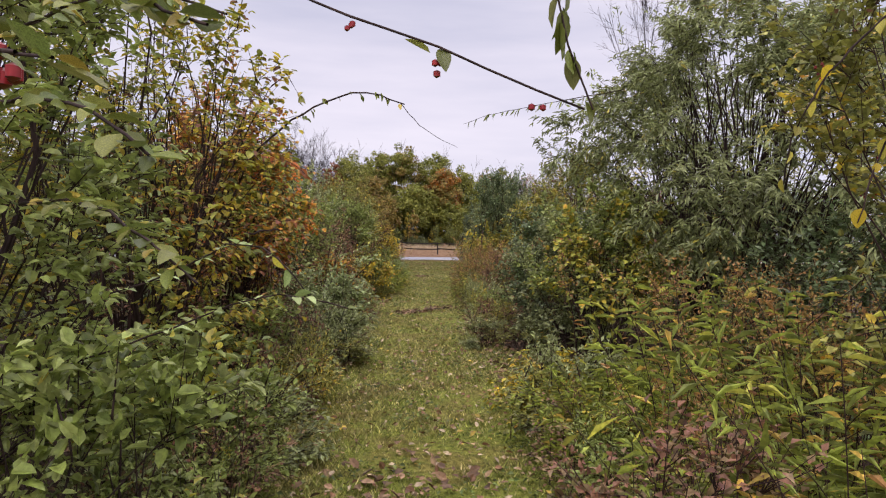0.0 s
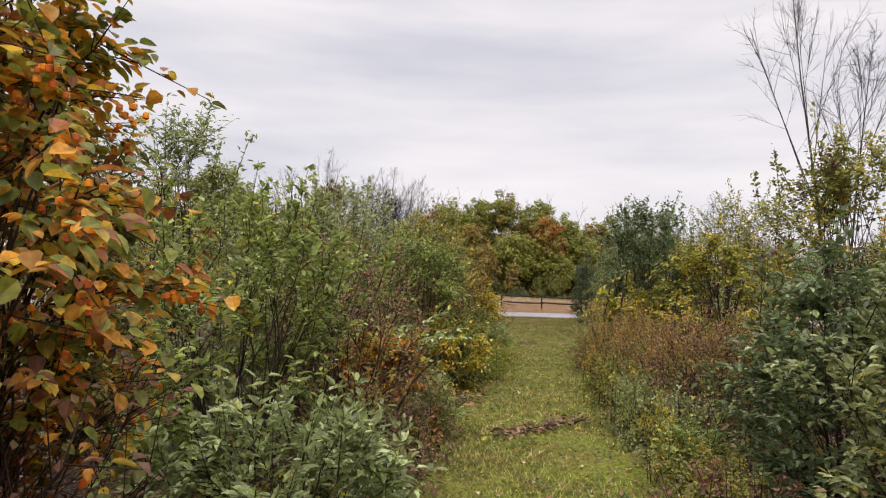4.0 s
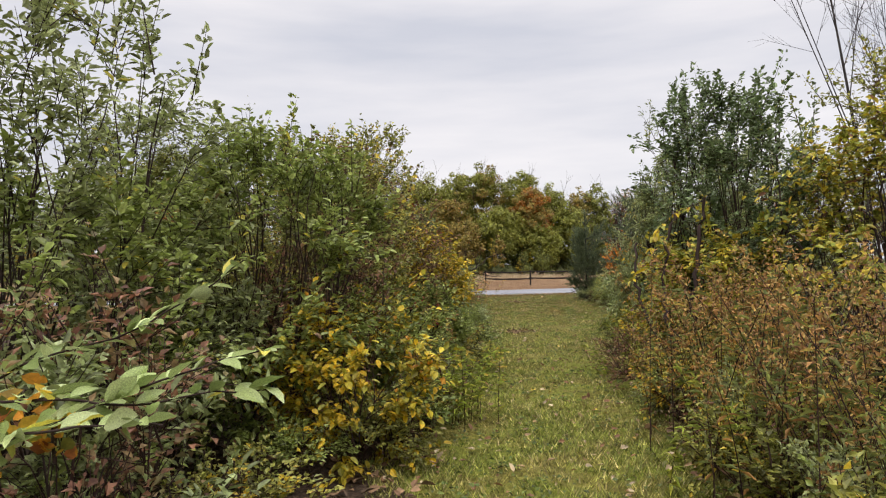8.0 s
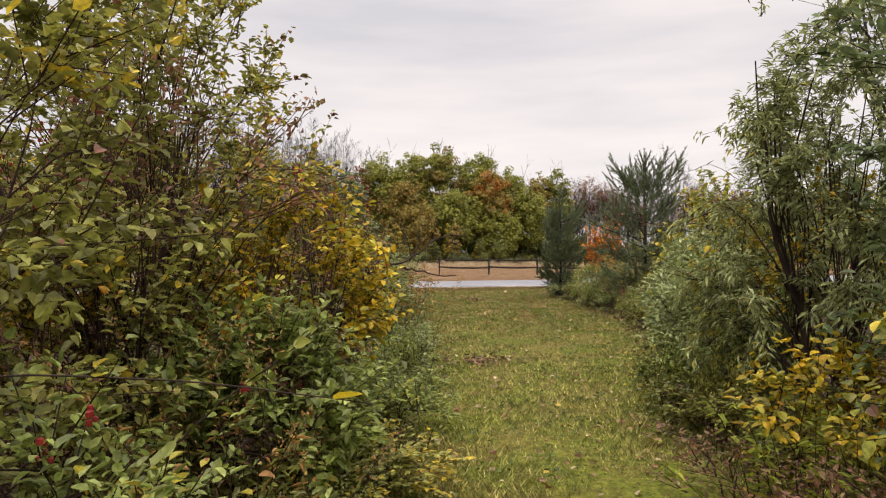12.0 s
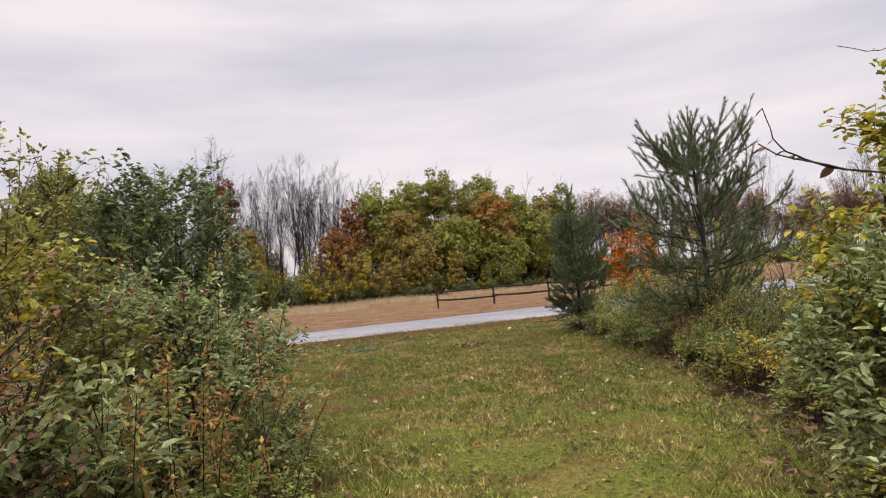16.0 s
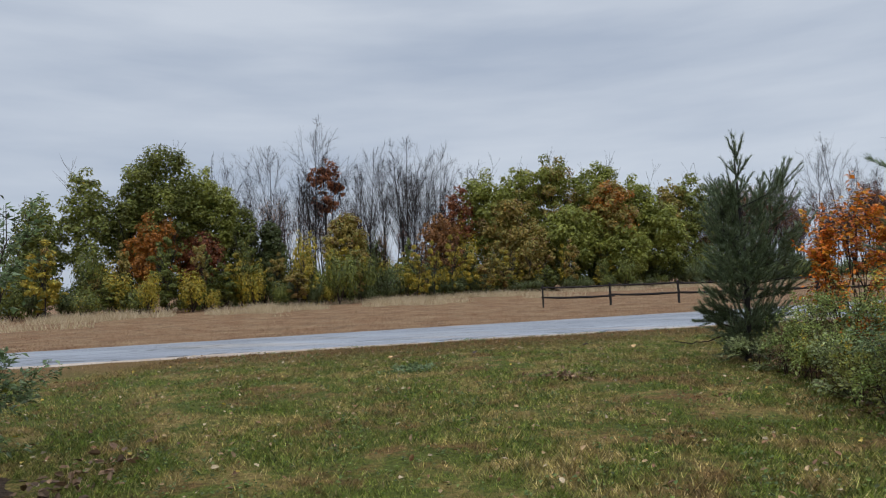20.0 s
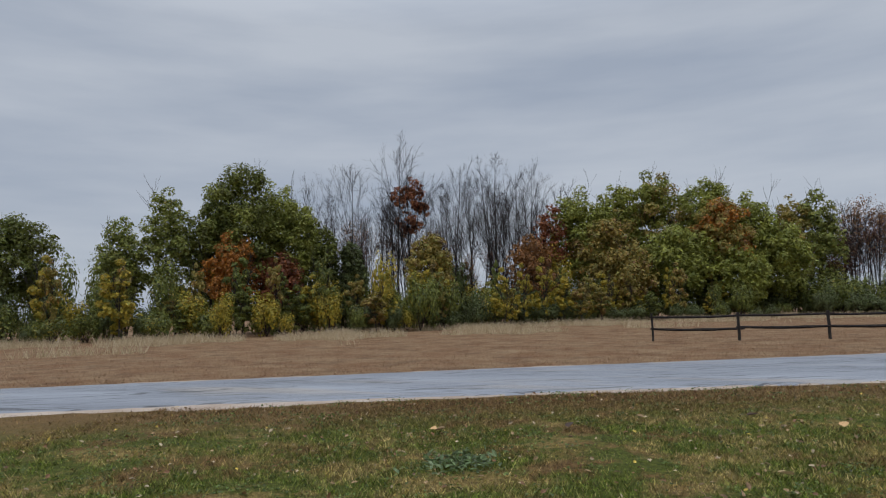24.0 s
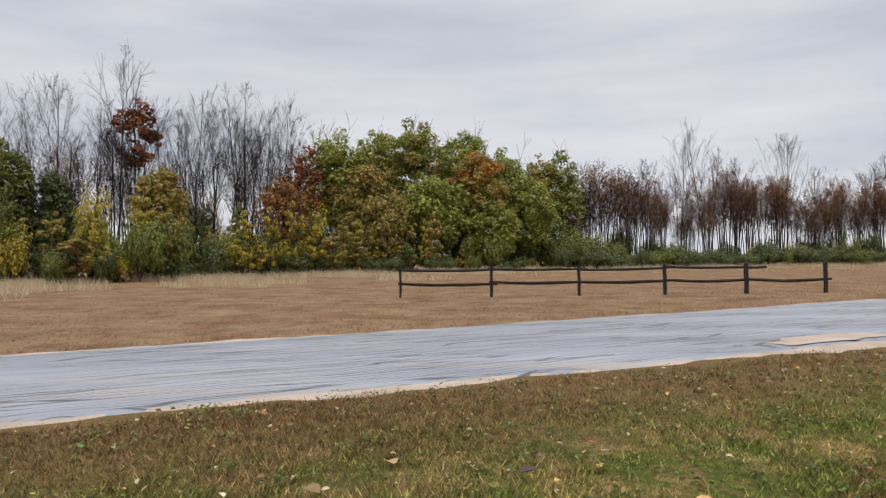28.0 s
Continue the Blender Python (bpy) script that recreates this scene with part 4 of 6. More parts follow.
def bare_tree(seed, h, leafmat=None, leafs=0, stems=3, arms=20, reach=0.3, label="leafless many-stemmed tree with fine grey twigs"):
    rng = np.random.default_rng(seed)
    root = thing("bare_tree", 0, 0, label, "tree", "trees along the wood's edge")
    trunks, tops, lines, radii = slender_paths(rng, h, stems, arms, reach)
    for t, w in zip(trunks, tops):
        part_mesh("trunk", raw_mesh("trunk", [(*tubes(t[None], (w * np.linspace(1, 0.14, 5))[None], 6), M_TREEBARK)], True), root)
    tagged(part_mesh("limbwork", raw_mesh("limbwork", [(*tubes(lines, radii, 3), M_TWIG)], True), root), kind="stuff")
    if leafs:
        pts = lines[:, 1]
        pts = pts[pts[:, 2] > h * 0.34]
        pos = pts[rng.integers(0, len(pts), leafs)] + rng.normal(size=(leafs, 3)) * 0.3
        tagged(part_mesh("crown", raw_mesh("crown", [(*clumps(pos, rng.normal(size=pos.shape) + [0, 0, 0.6], 0.085, rng), leafmat)]), root), kind="stuff")
    return root


def leafy_tree(name, x, y, h, r, mat, seed, count=3200, low=0.2, size=0.125, label="", lobes=190, bark=None, second=None):
    """Trunk, limbs and a crown of loose leaf clumps gathered into lobes with gaps between them."""
    near = x < -26
    count, size = int(count * (6.5 if near else 4.0)), size * (0.85 if near else 1.2)
    rng = np.random.default_rng(seed)
    root = thing(name, x, y, label, "tree", "trees along the wood's edge")
    r = r * (1.15 if near else 1.3)
    paths = limb_paths(rng, h * 0.95, 0.7, 2, 0.25, (7, 10), 0.6)
    part_mesh("trunk", limbs_mesh(paths[:1], bark or M_TREEBARK, 7), root)
    tagged(part_mesh("limbwork", limbs_mesh(paths[1:], bark or M_TREEBARK, 3), root), kind="stuff")
    # lobes gather round the ends of the limbs, wider and fuller in the upper half
    c = unit(rng.normal(size=(lobes, 3)) + [0, 0, 0.15]) * rng.uniform(0.1, 1.0, (lobes, 1)) ** 0.5 * 0.9
    zc, hz = h * (0.5 + low / 2), h * (0.5 - low / 2)
    c = c * [r, r, hz] + [0, 0, zc]
    c[0] = [0, 0, h - r * 0.2]
    lr = rng.uniform(0.15, 0.27, lobes) * min(r, 3.8)
    k = rng.choice(lobes, count, p=lr**2 / (lr**2).sum())
    d = unit(rng.normal(size=(count, 3)) + [0, 0, 0.35])
    ragged = 1 + 0.25 * np.sin(d[:, 0] * 7 + k) * np.sin(d[:, 1] * 6 + 2.0 * k) * np.sin(d[:, 2] * 6)
    pos = c[k] + d * (lr[k] * ragged * rng.uniform(0.35, 1.12, count) ** 0.5)[:, None] * [1, 1, 0.78]
    pos[:, 2] = np.clip(pos[:, 2], 0.3, h * 1.02)
    nrm = d + [0, 0, 0.55] + rng.normal(size=d.shape) * 0.4
    sz = size * 1.12 * rng.uniform(0.5, 1.3, count)
    g = []
    if second:
        sel = rng.random(lobes)[k] < 0.3
        g.append((*clumps(pos[sel], nrm[sel], sz[sel], rng), second))
        pos, nrm, sz = pos[~sel], nrm[~sel], sz[~sel]
    g.insert(0, (*clumps(pos, nrm, sz, rng), mat))
    part_mesh("crown", raw_mesh("crown", g), root)
    return root


def far_bush(seed, h, r, mat, label, count=1550, size=0.082):
    rng = np.random.default_rng(seed)
    root = thing("roadside_bush", 0, 0, label, "shrub", "undergrowth along the wood's edge")
    a = rng.uniform(0, 2 * np.pi, 9)
    u = np.linspace(0, 1, 4)
    st = np.stack([np.cos(a)[:, None] * r * 0.6 * u, np.sin(a)[:, None] * r * 0.6 * u, (h * 0.8 * rng.uniform(0.6, 1, 9))[:, None] * u - 0.05], -1)
    tagged(part_mesh("stalk_mass", raw_mesh("stalk_mass", [(*tubes(st, np.broadcast_to(0.025 * (1.1 - 0.8 * u), (9, 4)), 3), M_BARK)], True), root), kind="stuff")
    lob = 10
    c = unit(rng.normal(size=(lob, 3)) * [1, 1, 0.7] + [0, 0, 0.2]) * rng.uniform(0.25, 0.7, (lob, 1)) * [r, r, h * 0.62] + [0, 0, h * 0.42]
    k = rng.integers(0, lob, count)
    d = unit(rng.normal(size=(count, 3)) + [0, 0, 0.2])
    pos = c[k] + d * rng.uniform(0.2, 1.0, (count, 1)) ** 0.6 * [r * 0.42, r * 0.42, h * 0.3]
    pos[:, 2] = np.abs(pos[:, 2]) + 0.03
    tagged(part_mesh("foliage", raw_mesh("foliage", [(*clumps(pos, d + [0, 0, 0.5], size * rng.uniform(0.5, 1.3, count), rng), mat)]), root), kind="stuff")
    return root


def put(ob, x, y, s=1.0, rz=0.0, sz=None):
    return copy_thing(ob, pose(x, y, 0, 0, 0, rz) @ Matrix.Diagonal((s, s, sz or s, 1)))


SPRAY_LEAF = {}


def spray(name, points, mat, leaf, ratio, every, seed, label, category="branch", shape="oval", thick=0.004, hang=0.0, group="", both=True, berries=(), skip=0.0):
    """One bough seen close by: a bent stalk through the given places, with single leaves set along it, and berries."""
    rng = np.random.default_rng(seed)
    P = np.array(points, float)
    root = thing(name, 0, 0, label, category, group)
    root.location = P[0]
    P = P - P[0]
    seg = np.concatenate([[0], np.cumsum(np.linalg.norm(np.diff(P, axis=0), axis=1))])
    m = max(8, 4 * len(P))
    t = np.linspace(0, seg[-1], m)
    line = np.stack([np.interp(t, seg, P[:, i]) for i in range(3)], -1)
    for _ in range(3):
        line[1:-1] = (line[:-2] + 2 * line[1:-1] + line[2:]) / 4
    line[1:-1] += rng.normal(size=(m - 2, 3)) * thick * 0.6
    stalk = part_mesh("stalk", raw_mesh("stalk", [(*tubes(line[None], (thick * np.linspace(1.2, 0.45, m))[None], 6), M_BARK)], True), root)
    key = (mat.name, shape, ratio)
    if key not in SPRAY_LEAF:
        SPRAY_LEAF[key] = [fine_leaf(ratio * q, shape, 0.16 + 0.1 * q, cu, mat) for q, cu in ((1.0, 0.12), (0.85, 0.25), (1.1, -0.06))]
    d = seg[-1] * skip
    while every and d < seg[-1]:
        i = min(m - 2, int(d / seg[-1] * (m - 1)))
        p, tan = line[i] + (line[i + 1] - line[i]) * rng.random(), Vector(line[i + 1] - line[i]).normalized()
        for sgn in (1, -1) if both else (1 if rng.random() < 0.5 else -1,):
            out = tan.cross(Vector((0, 0, 1))) * sgn
            way = (tan * rng.uniform(0.25, 0.9) + out * rng.uniform(0.4, 1.0) + Vector((0, 0, rng.uniform(-0.3, 0.5) - hang))).normalized()
            if rng.random() < 0.18:
                continue
            up = (Vector((0, 0, 1)) + Vector(rng.normal(size=3)) * 0.5).normalized()
            sx = way.cross(up).normalized()
            rot = Matrix((sx, way, sx.cross(way))).transposed().to_4x4()
            lf = part_mesh("leaf", SPRAY_LEAF[key][int(rng.integers(0, 3))], stalk)
            lf.matrix_local = Matrix.Translation(p + rng.normal(size=3) * thick) @ rot @ Matrix.Scale(leaf * rng.uniform(0.5, 1.25), 4)
        d += every * rng.uniform(0.6, 1.4)
    for f, count, rad in berries:
        c0 = line[min(m - 1, int(f * (m - 1)))] - [0, 0, 0.02]
        for _ in range(count):
            bv, bq, bt = balls(np.zeros((1, 3)), rad * rng.uniform(0.85, 1.15))
            be = part_mesh("berry", raw_mesh("berry", [(bv, bq, M_BERRY), (bv, bt, M_BERRY)], True), stalk)
            be.location = c0 + rng.normal(size=3) * rad * 1.1
    return root


# ---- ground, road ----


def axis_steps(lo, hi, step, far):
    out, v, d = [lo], lo, step
    while v > -far:
        d *= 1.5
        v -= d
        out.insert(0, v)
    n = int(round((hi - lo) / step))
    out += [lo + (hi - lo) * i / n for i in range(1, n + 1)]
    v, d = hi, step
    while v < far:
        d *= 1.5
        v += d
        out.append(v)
    return np.array(out)


def ground_height(x, y):
    return 0.022 * np.sin(x * 1.3 + 0.7) * np.sin(y * 0.9) + 0.014 * np.sin(x * 3.1 + y * 2.3) + 0.01 * np.sin(y * 4.7 - x * 2.9) - 0.03


gx, gy = axis_steps(-14, 16, 0.3, 2500), axis_steps(-12, 34, 0.3, 2500)
GX, GY = np.meshgrid(gx, gy, indexing="ij")
roadside = np.clip((NEAR_A - 1.0 + NEAR_B * GX - GY) / 3.0, 0, 1)
GZ = (ground_height(GX, GY) + 0.03) * roadside * (np.abs(GX) < 60) * (GY > -40) - 0.03
nx, ny = len(gx), len(gy)
I, J = np.meshgrid(np.arange(nx - 1), np.arange(ny - 1), indexing="ij")
gf = np.stack([I * ny + J, (I + 1) * ny + J, (I + 1) * ny + J + 1, I * ny + J + 1], -1).reshape(-1, 4)
ground = new("ground", raw_mesh("ground", [(np.stack([GX, GY, GZ], -1).reshape(-1, 3), gf, M_GROUND)], True))
tagged(ground, "autumn turf with straw patches, leaf litter and a dry tan field", "ground", kind="structure")


def strip(name, lo_pad, hi_pad, z, mat, wave, seed, label, category):
    """A long ragged-edged strip along the road."""
    rng = np.random.default_rng(seed)
    xs = np.concatenate([np.linspace(-140, -14, 64), np.linspace(-13.8, 22, 360), np.linspace(22.5, 200, 90)])
    n = len(xs)

    def wobble(amount):
        out = np.zeros(n)
        for f, a in ((0.35, 0.5), (0.9, 0.35), (2.3, 0.3), (5.1, 0.2), (9.7, 0.13)):
            out += a * np.sin(xs * f * rng.uniform(0.85, 1.15) + rng.uniform(0, 6))
        return out * amount

    lo = np.stack([xs, NEAR_A + NEAR_B * xs - lo_pad + wobble(wave), np.full(n, z)], -1)
    hi = np.stack([xs, FAR_A + FAR_B * xs + hi_pad + wobble(wave * 0.8), np.full(n, z)], -1)
    rows = [lo * (1 - q) + hi * q for q in (0, 0.02, 0.25, 0.5, 0.75, 0.98, 1)]
    rows[0], rows[-1] = rows[0] - [0, 0, 0.05], rows[-1] - [0, 0, 0.05]
    for q, row in zip((0, 0.02, 0.25, 0.5, 0.75, 0.98, 1), rows):
        row[:, 2] += 0.05 * (1 - (2 * q - 1) ** 2) if mat is M_ASPHALT else 0
    v = np.concatenate(rows)
    k = np.arange(n - 1)
    f = np.concatenate([np.stack([i * n + k, i * n + k + 1, (i + 1) * n + k + 1, (i + 1) * n + k], -1) for i in range(6)])
    return tagged(new(name, raw_mesh(name, [(v, f, mat)], True)), label, category, kind="structure")


strip("road_shoulder", 0.26, 0.3, -0.012, M_SAND, 0.24, 3, "pale sandy shoulder along the edges of the old road", "road shoulder")
strip("road", 0.0, 0.0, 0.004, M_ASPHALT, 0.13, 4, "old grey asphalt road with long dark cracks", "road")

# ---- fence ----


def rough_post(bm, w, d, h, rng):
    r = bmesh.ops.create_cube(bm, size=1.0)
    bmesh.ops.scale(bm, vec=(w, d, h + 0.3), verts=r["verts"])
    bmesh.ops.translate(bm, vec=(0, 0, h / 2 - 0.15), verts=r["verts"])
    bmesh.ops.subdivide_edges(bm, edges=[e for e in bm.edges if abs((e.verts[0].co - e.verts[1].co).z) > 0.3], cuts=5)
    bmesh.ops.bevel(bm, geom=bm.edges[:], offset=w * 0.14, segments=1, affect="EDGES")
    for v in bm.verts:
        v.co.x += rng.normal() * 0.004 + 0.006 * math.sin(v.co.z * 5)
        v.co.y += rng.normal() * 0.004
        if v.co.z > h * 0.9:
            v.co.z += v.co.x * 0.25


def split_rail(a, b, rad, rng, sag=0.03):
    """A split rail between two places: uneven, four-sided, thinner at the ends."""
    u = np.linspace(0, 1, 12)
    p = np.asarray(a) * (1 - u)[:, None] + np.asarray(b) * u[:, None]
    p[:, 2] += -sag * np.sin(u * np.pi) + np.cumsum(rng.normal(size=12)) * 0.004
    p[:, 1] += rng.normal(size=12) * 0.006
    r = rad * (0.72 + 0.28 * np.sin(u * np.pi) ** 0.5) * rng.uniform(0.9, 1.1, 12)
    v, f = tubes(p[None], r[None], 5)
    n = len(v)
    caps = [list(range(5)), list(range(n - 5, n))]
    me = bpy.data.meshes.new("rail")
    me.from_pydata([tuple(q) for q in v], [], [tuple(q) for q in f] + [tuple(c) for c in caps])
    me.materials.append(M_RAIL)
    me.update()
    return me


fence = thing("rail_fence", 0, 50, "weathered dark split-rail fence standing in dry grass", "fence")
POSTS = [(0.0, 50.0, 1.03, 0.075), (3.05, 50.0, 1.03, 0.10), (6.05, 50.45, 1.02, 0.10), (9.05, 50.75, 1.03, 0.11), (11.9, 50.9, 1.06, 0.13), (14.7, 51.05, 1.07, 0.12)]
frng = np.random.default_rng(5)
for px, py, ph, pw in POSTS:
    bm = bmesh.new()
    rough_post(bm, pw, pw * 0.9, ph, frng)
    post = part("post", bm, M_POST, fence)
    post.location = (px, py - 50, -0.02)
for (ax, ay, ah, _), (bx, by, bh, _) in zip(POSTS[:-1], POSTS[1:]):
    last = bx > 14
    for zf, rad in ((0.86, 0.045), (0.44, 0.055)):
        end = 0.27 if last and zf > 0.8 else 1.04
        p0 = np.array([ax - 0.08, ay - 50, ah * zf + frng.normal() * 0.02])
        p1 = np.array([bx + 0.08, by - 50, bh * zf + frng.normal() * 0.02])
        me = split_rail(p0, p0 + (p1 - p0) * end, rad, frng, 0.05 if zf < 0.6 else 0.03)
        part_mesh("rail", me, fence)

# ---- shrubs on the left of the path ----
shrub("green", 0.2, -4, 3.9, 1.2, 11, 728, berries=(M_BERRY, 14, 0.008), name="berry_shrub", label="dense green shrub with red berries beside the path")
shrub("oliveyellow", -1.2, -2.6, 4.3, 1.5, 12, 460)
shrub("mixed", 0.35, -2, 3.6, 1.15, 13, 560, many=0.62, leaf=0.92)
shrub("green", 1.2, -4.45, 1.15, 0.55, 86, 120, leaf=1.1)
shrub("green", 1.25, -3.2, 0.9, 0.45, 87, 130, leaf=0.8)
shrub("twiggy", 0.3, -2.1, 2.6, 0.9, 3, 220, 10, many=0.7)
shrub("bitter", 0.22, 0.25, 3.0, 0.98, 14, 680, 9, (M_OBERRY, 380, 0.0115), "bittersweet_thicket", base=0.34)
shrub("twiggy", 0.4, 0.3, 1.7, 0.9, 89, 300, 12, many=0.5, label="dark tangle of bare brown stems under a vine thicket")
shrub("twiggy", 0.55, -0.3, 1.3, 0.75, 10, 220, many=0.6)
shrub("green", 0.75, -0.7, 0.75, 0.5, 9, 120)
shrub("oliveyellow", -1.4, 0.9, 3.4, 1.4, 15, 360)
shrub("silver", 1.05, 1.6, 0.95, 0.6, 16, 221)
shrub("green", 0.2, 2.9, 2.1, 1.1, 17, 429)
shrub("olive", -1.1, 3.8, 2.9, 1.3, 18, 320)
shrub("twiggy", 0.55, 4.3, 1.9, 0.9, 19, 338)
shrub("bitter", 0.7, 5.2, 1.15, 0.7, 20, 260, label="low shrub with red, orange and yellow autumn leaves", berries=None)
shrub("silver", 0.55, 6.4, 0.95, 0.6, 21, 110, leaf=0.9, many=0.8)
shrub("twiggy", 0.5, 6.3, 1.2, 0.7, 2, 160)
shrub("olive", -0.6, 7.5, 3.0, 1.25, 22, 494, shoots=26)
shrub("green", -1.9, 6, 2.6, 1.2, 23, 260)
shrub("green", 0.3, 8.9, 2.35, 1.1, 24, 560)
shrub("green", -0.3, 7.3, 1.9, 0.95, 83, 320)
shrub("yellow", 0.95, 8.6, 1.05, 0.6, 25, 150)
shrub("oliveyellow", 0.0, 10.9, 2.75, 1.2, 26, 430)
shrub("twiggy", 0.3, 12.4, 2.5, 1.0, 1, 380, 9, (M_BERRY, 40, 0.008))
shrub("green", 0.85, 10.4, 1.0, 0.6, 27, 150, berries=(M_BERRY, 30, 0.008), leaf=0.72)
shrub("yellow", 0.9, 9.4, 0.95, 0.5, 84, 100)
shrub("twiggy", 0.55, 9.2, 1.3, 0.6, 85, 200)
shrub("olive", -1.5, 10.2, 3.0, 1.4, 28, 320, shoots=24)
shrub("oliveyellow", -0.2, 13.3, 3.3, 1.35, 29, 720)
shrub("yellow", 0.85, 13.1, 1.75, 0.7, 30, 221, base=0.5, berries=(M_BERRY, 16, 0.008))
shrub("green", 0.95, 12.3, 0.95, 0.7, 31, 286)
shrub("twiggy", 0.15, 15.2, 2.2, 1.25, 32, 546, 9, (M_BERRY, 24, 0.008))
shrub("silver", 0.7, 16.5, 1.05, 0.8, 33, 230, many=0.7)
shrub("oliveyellow", 0.2, 16.9, 1.9, 1.0, 8, 360, 8, many=0.9)
shrub("twiggy", 0.55, 16.0, 1.5, 0.7, 90, 240, 9)
shrub("silver", 0.35, 18.4, 1.5, 1.1, 34, 468, berries=(M_BERRY, 150, 0.010), leaf=0.85)
shrub("dark", -0.4, 19.9, 2.55, 0.95, 35, 620, shoots=9)
shrub("dark", -0.9, 20.6, 1.6, 1.0, 91, 300)
shrub("oliveyellow", -1.4, 18.4, 3.0, 1.4, 36, 400, berries=(M_BERRY, 20, 0.008))
shrub("dark", -1.85, 21.6, 2.8, 1.1, 37, 560, shoots=20)
shrub("olive", -2.9, 20, 2.6, 1.3, 38, 260)
shrub("dark", -2.9, 23.2, 2.6, 1.1, 39, 260)
for i, (kind, x, y, h, r, n_) in enumerate([("oliveyellow", -0.5, 9.6, 1.7, 0.9, 240), ("olive", -0.2, 8.2, 1.4, 0.8, 220), ("twiggy", 0.35, 10.0, 1.7, 0.8, 300), ("oliveyellow", 0.1, 12.0, 1.5, 0.8, 200), ("green", -0.4, 5.6, 1.8, 0.9, 240), ("green", -0.3, 14.5, 1.8, 0.9, 200), ("olive", -1.3, 8.8, 1.9, 1.0, 240), ("oliveyellow", -1.2, 11.6, 1.9, 1.0, 240)]):
    shrub(kind, x, y, h, r, 400 + i, n_)
# ---- shrubs on the right ----
shrub("willow", 5.7, 0.4, 4.9, 2.2, 50, 1040, 8, base=0.36, many=1.35)
shrub("dark", 6.3, 1.6, 2.4, 1.3, 46, 340)
shrub("green", 7.6, 0.2, 3.4, 1.5, 47, 340)
shrub("oliveyellow", 8.3, 3.2, 3.0, 1.6, 48, 320)
shrub("dark", 5.6, -1.3, 1.7, 1.0, 49, 280)
shrub("willow", 6.9, -2.6, 4.6, 1.9, 51, 420, 7, base=0.25)
shrub("oliveyellow", 4.9, -4, 3.2, 1.2, 52, 390, berries=(M_BERRY, 10, 0.008))
shrub("olive", 4.2, 2.0, 1.8, 0.8, 53, 340)
shrub("green", 4.3, 0.7, 2.0, 0.95, 54, 330, base=0.45)
shrub("mixed", 4.2, 0.0, 1.8, 0.75, 88, 130, base=0.55, many=0.6, label="sparse shrub with yellow-green leaves over a dark hollow")
shrub("yellow", 3.5, -0.95, 0.45, 0.5, 55, 60)
shrub("green", 6.1, 3.4, 4.1, 1.5, 56, 560)
shrub("dark", 4.35, 3.3, 1.85, 0.95, 57, 440, leaf=1.05)
shrub("oliveyellow", 5.2, 5.3, 3.3, 1.25, 58, 520, shoots=16)
shrub("twiggy", 4.1, 5.7, 1.25, 0.85, 59, 338)
shrub("mixed", 4.95, 10.2, 2.85, 1.15, 60, 480)
shrub("dark", 4.35, 11.6, 3.45, 1.0, 61, 640, shoots=24)
shrub("oliveyellow", 5.9, 10.8, 3.6, 1.4, 62, 340)
shrub("mixed", 3.95, 11.0, 1.75, 0.75, 63, 230, base=0.45)
shrub("yellow", 3.8, 12.5, 0.85, 0.55, 7, 130)
shrub("willow", 4.4, 13.4, 3.5, 1.15, 64, 620, 4, base=0.2, shoots=20, leaf=0.75, many=1.4)
shrub("yellow", 4.4, 13.9, 2.0, 0.8, 65, 120, base=0.3)
shrub("silver", 4, 14.6, 1.2, 0.7, 66, 312)
shrub("olive", 6.2, 14.5, 3.3, 1.5, 67, 320)
shrub("silver", 4.5, 16.3, 1.45, 0.75, 6, 300)
shrub("dark", -0.6, -0.4, 2.4, 1.0, 5, 300)
shrub("twiggy", 3.3, -4.3, 0.75, 0.4, 4, 110, label="dead red-brown weed tangle beside the path", name="dead_weeds")
shrub("silver", 4.85, 17.5, 1.5, 0.75, 68, 330)
shrub("mixed", 5.1, 17.9, 2.3, 0.75, 69, 200, base=0.45)
shrub("green", 6.7, 18.3, 2.4, 1.3, 70, 300)
shrub("oliveyellow", 6.4, 22.2, 0.8, 0.7, 71, 180)
shrub("dark", 5.7, 25.4, 1.05, 0.9, 72, 280, leaf=0.7)
shrub("green", 5.35, 27.6, 1.0, 0.85, 73, 360, leaf=0.62)
shrub("oliveyellow", 6.3, 26.6, 1.4, 1.0, 74, 300, leaf=0.75)
shrub("flame", 5.75, 28.4, 2.3, 0.6, 75, 230, name="orange_shrub")
shrub("oliveyellow", 7.3, 28.4, 2.2, 1.2, 76, 260)

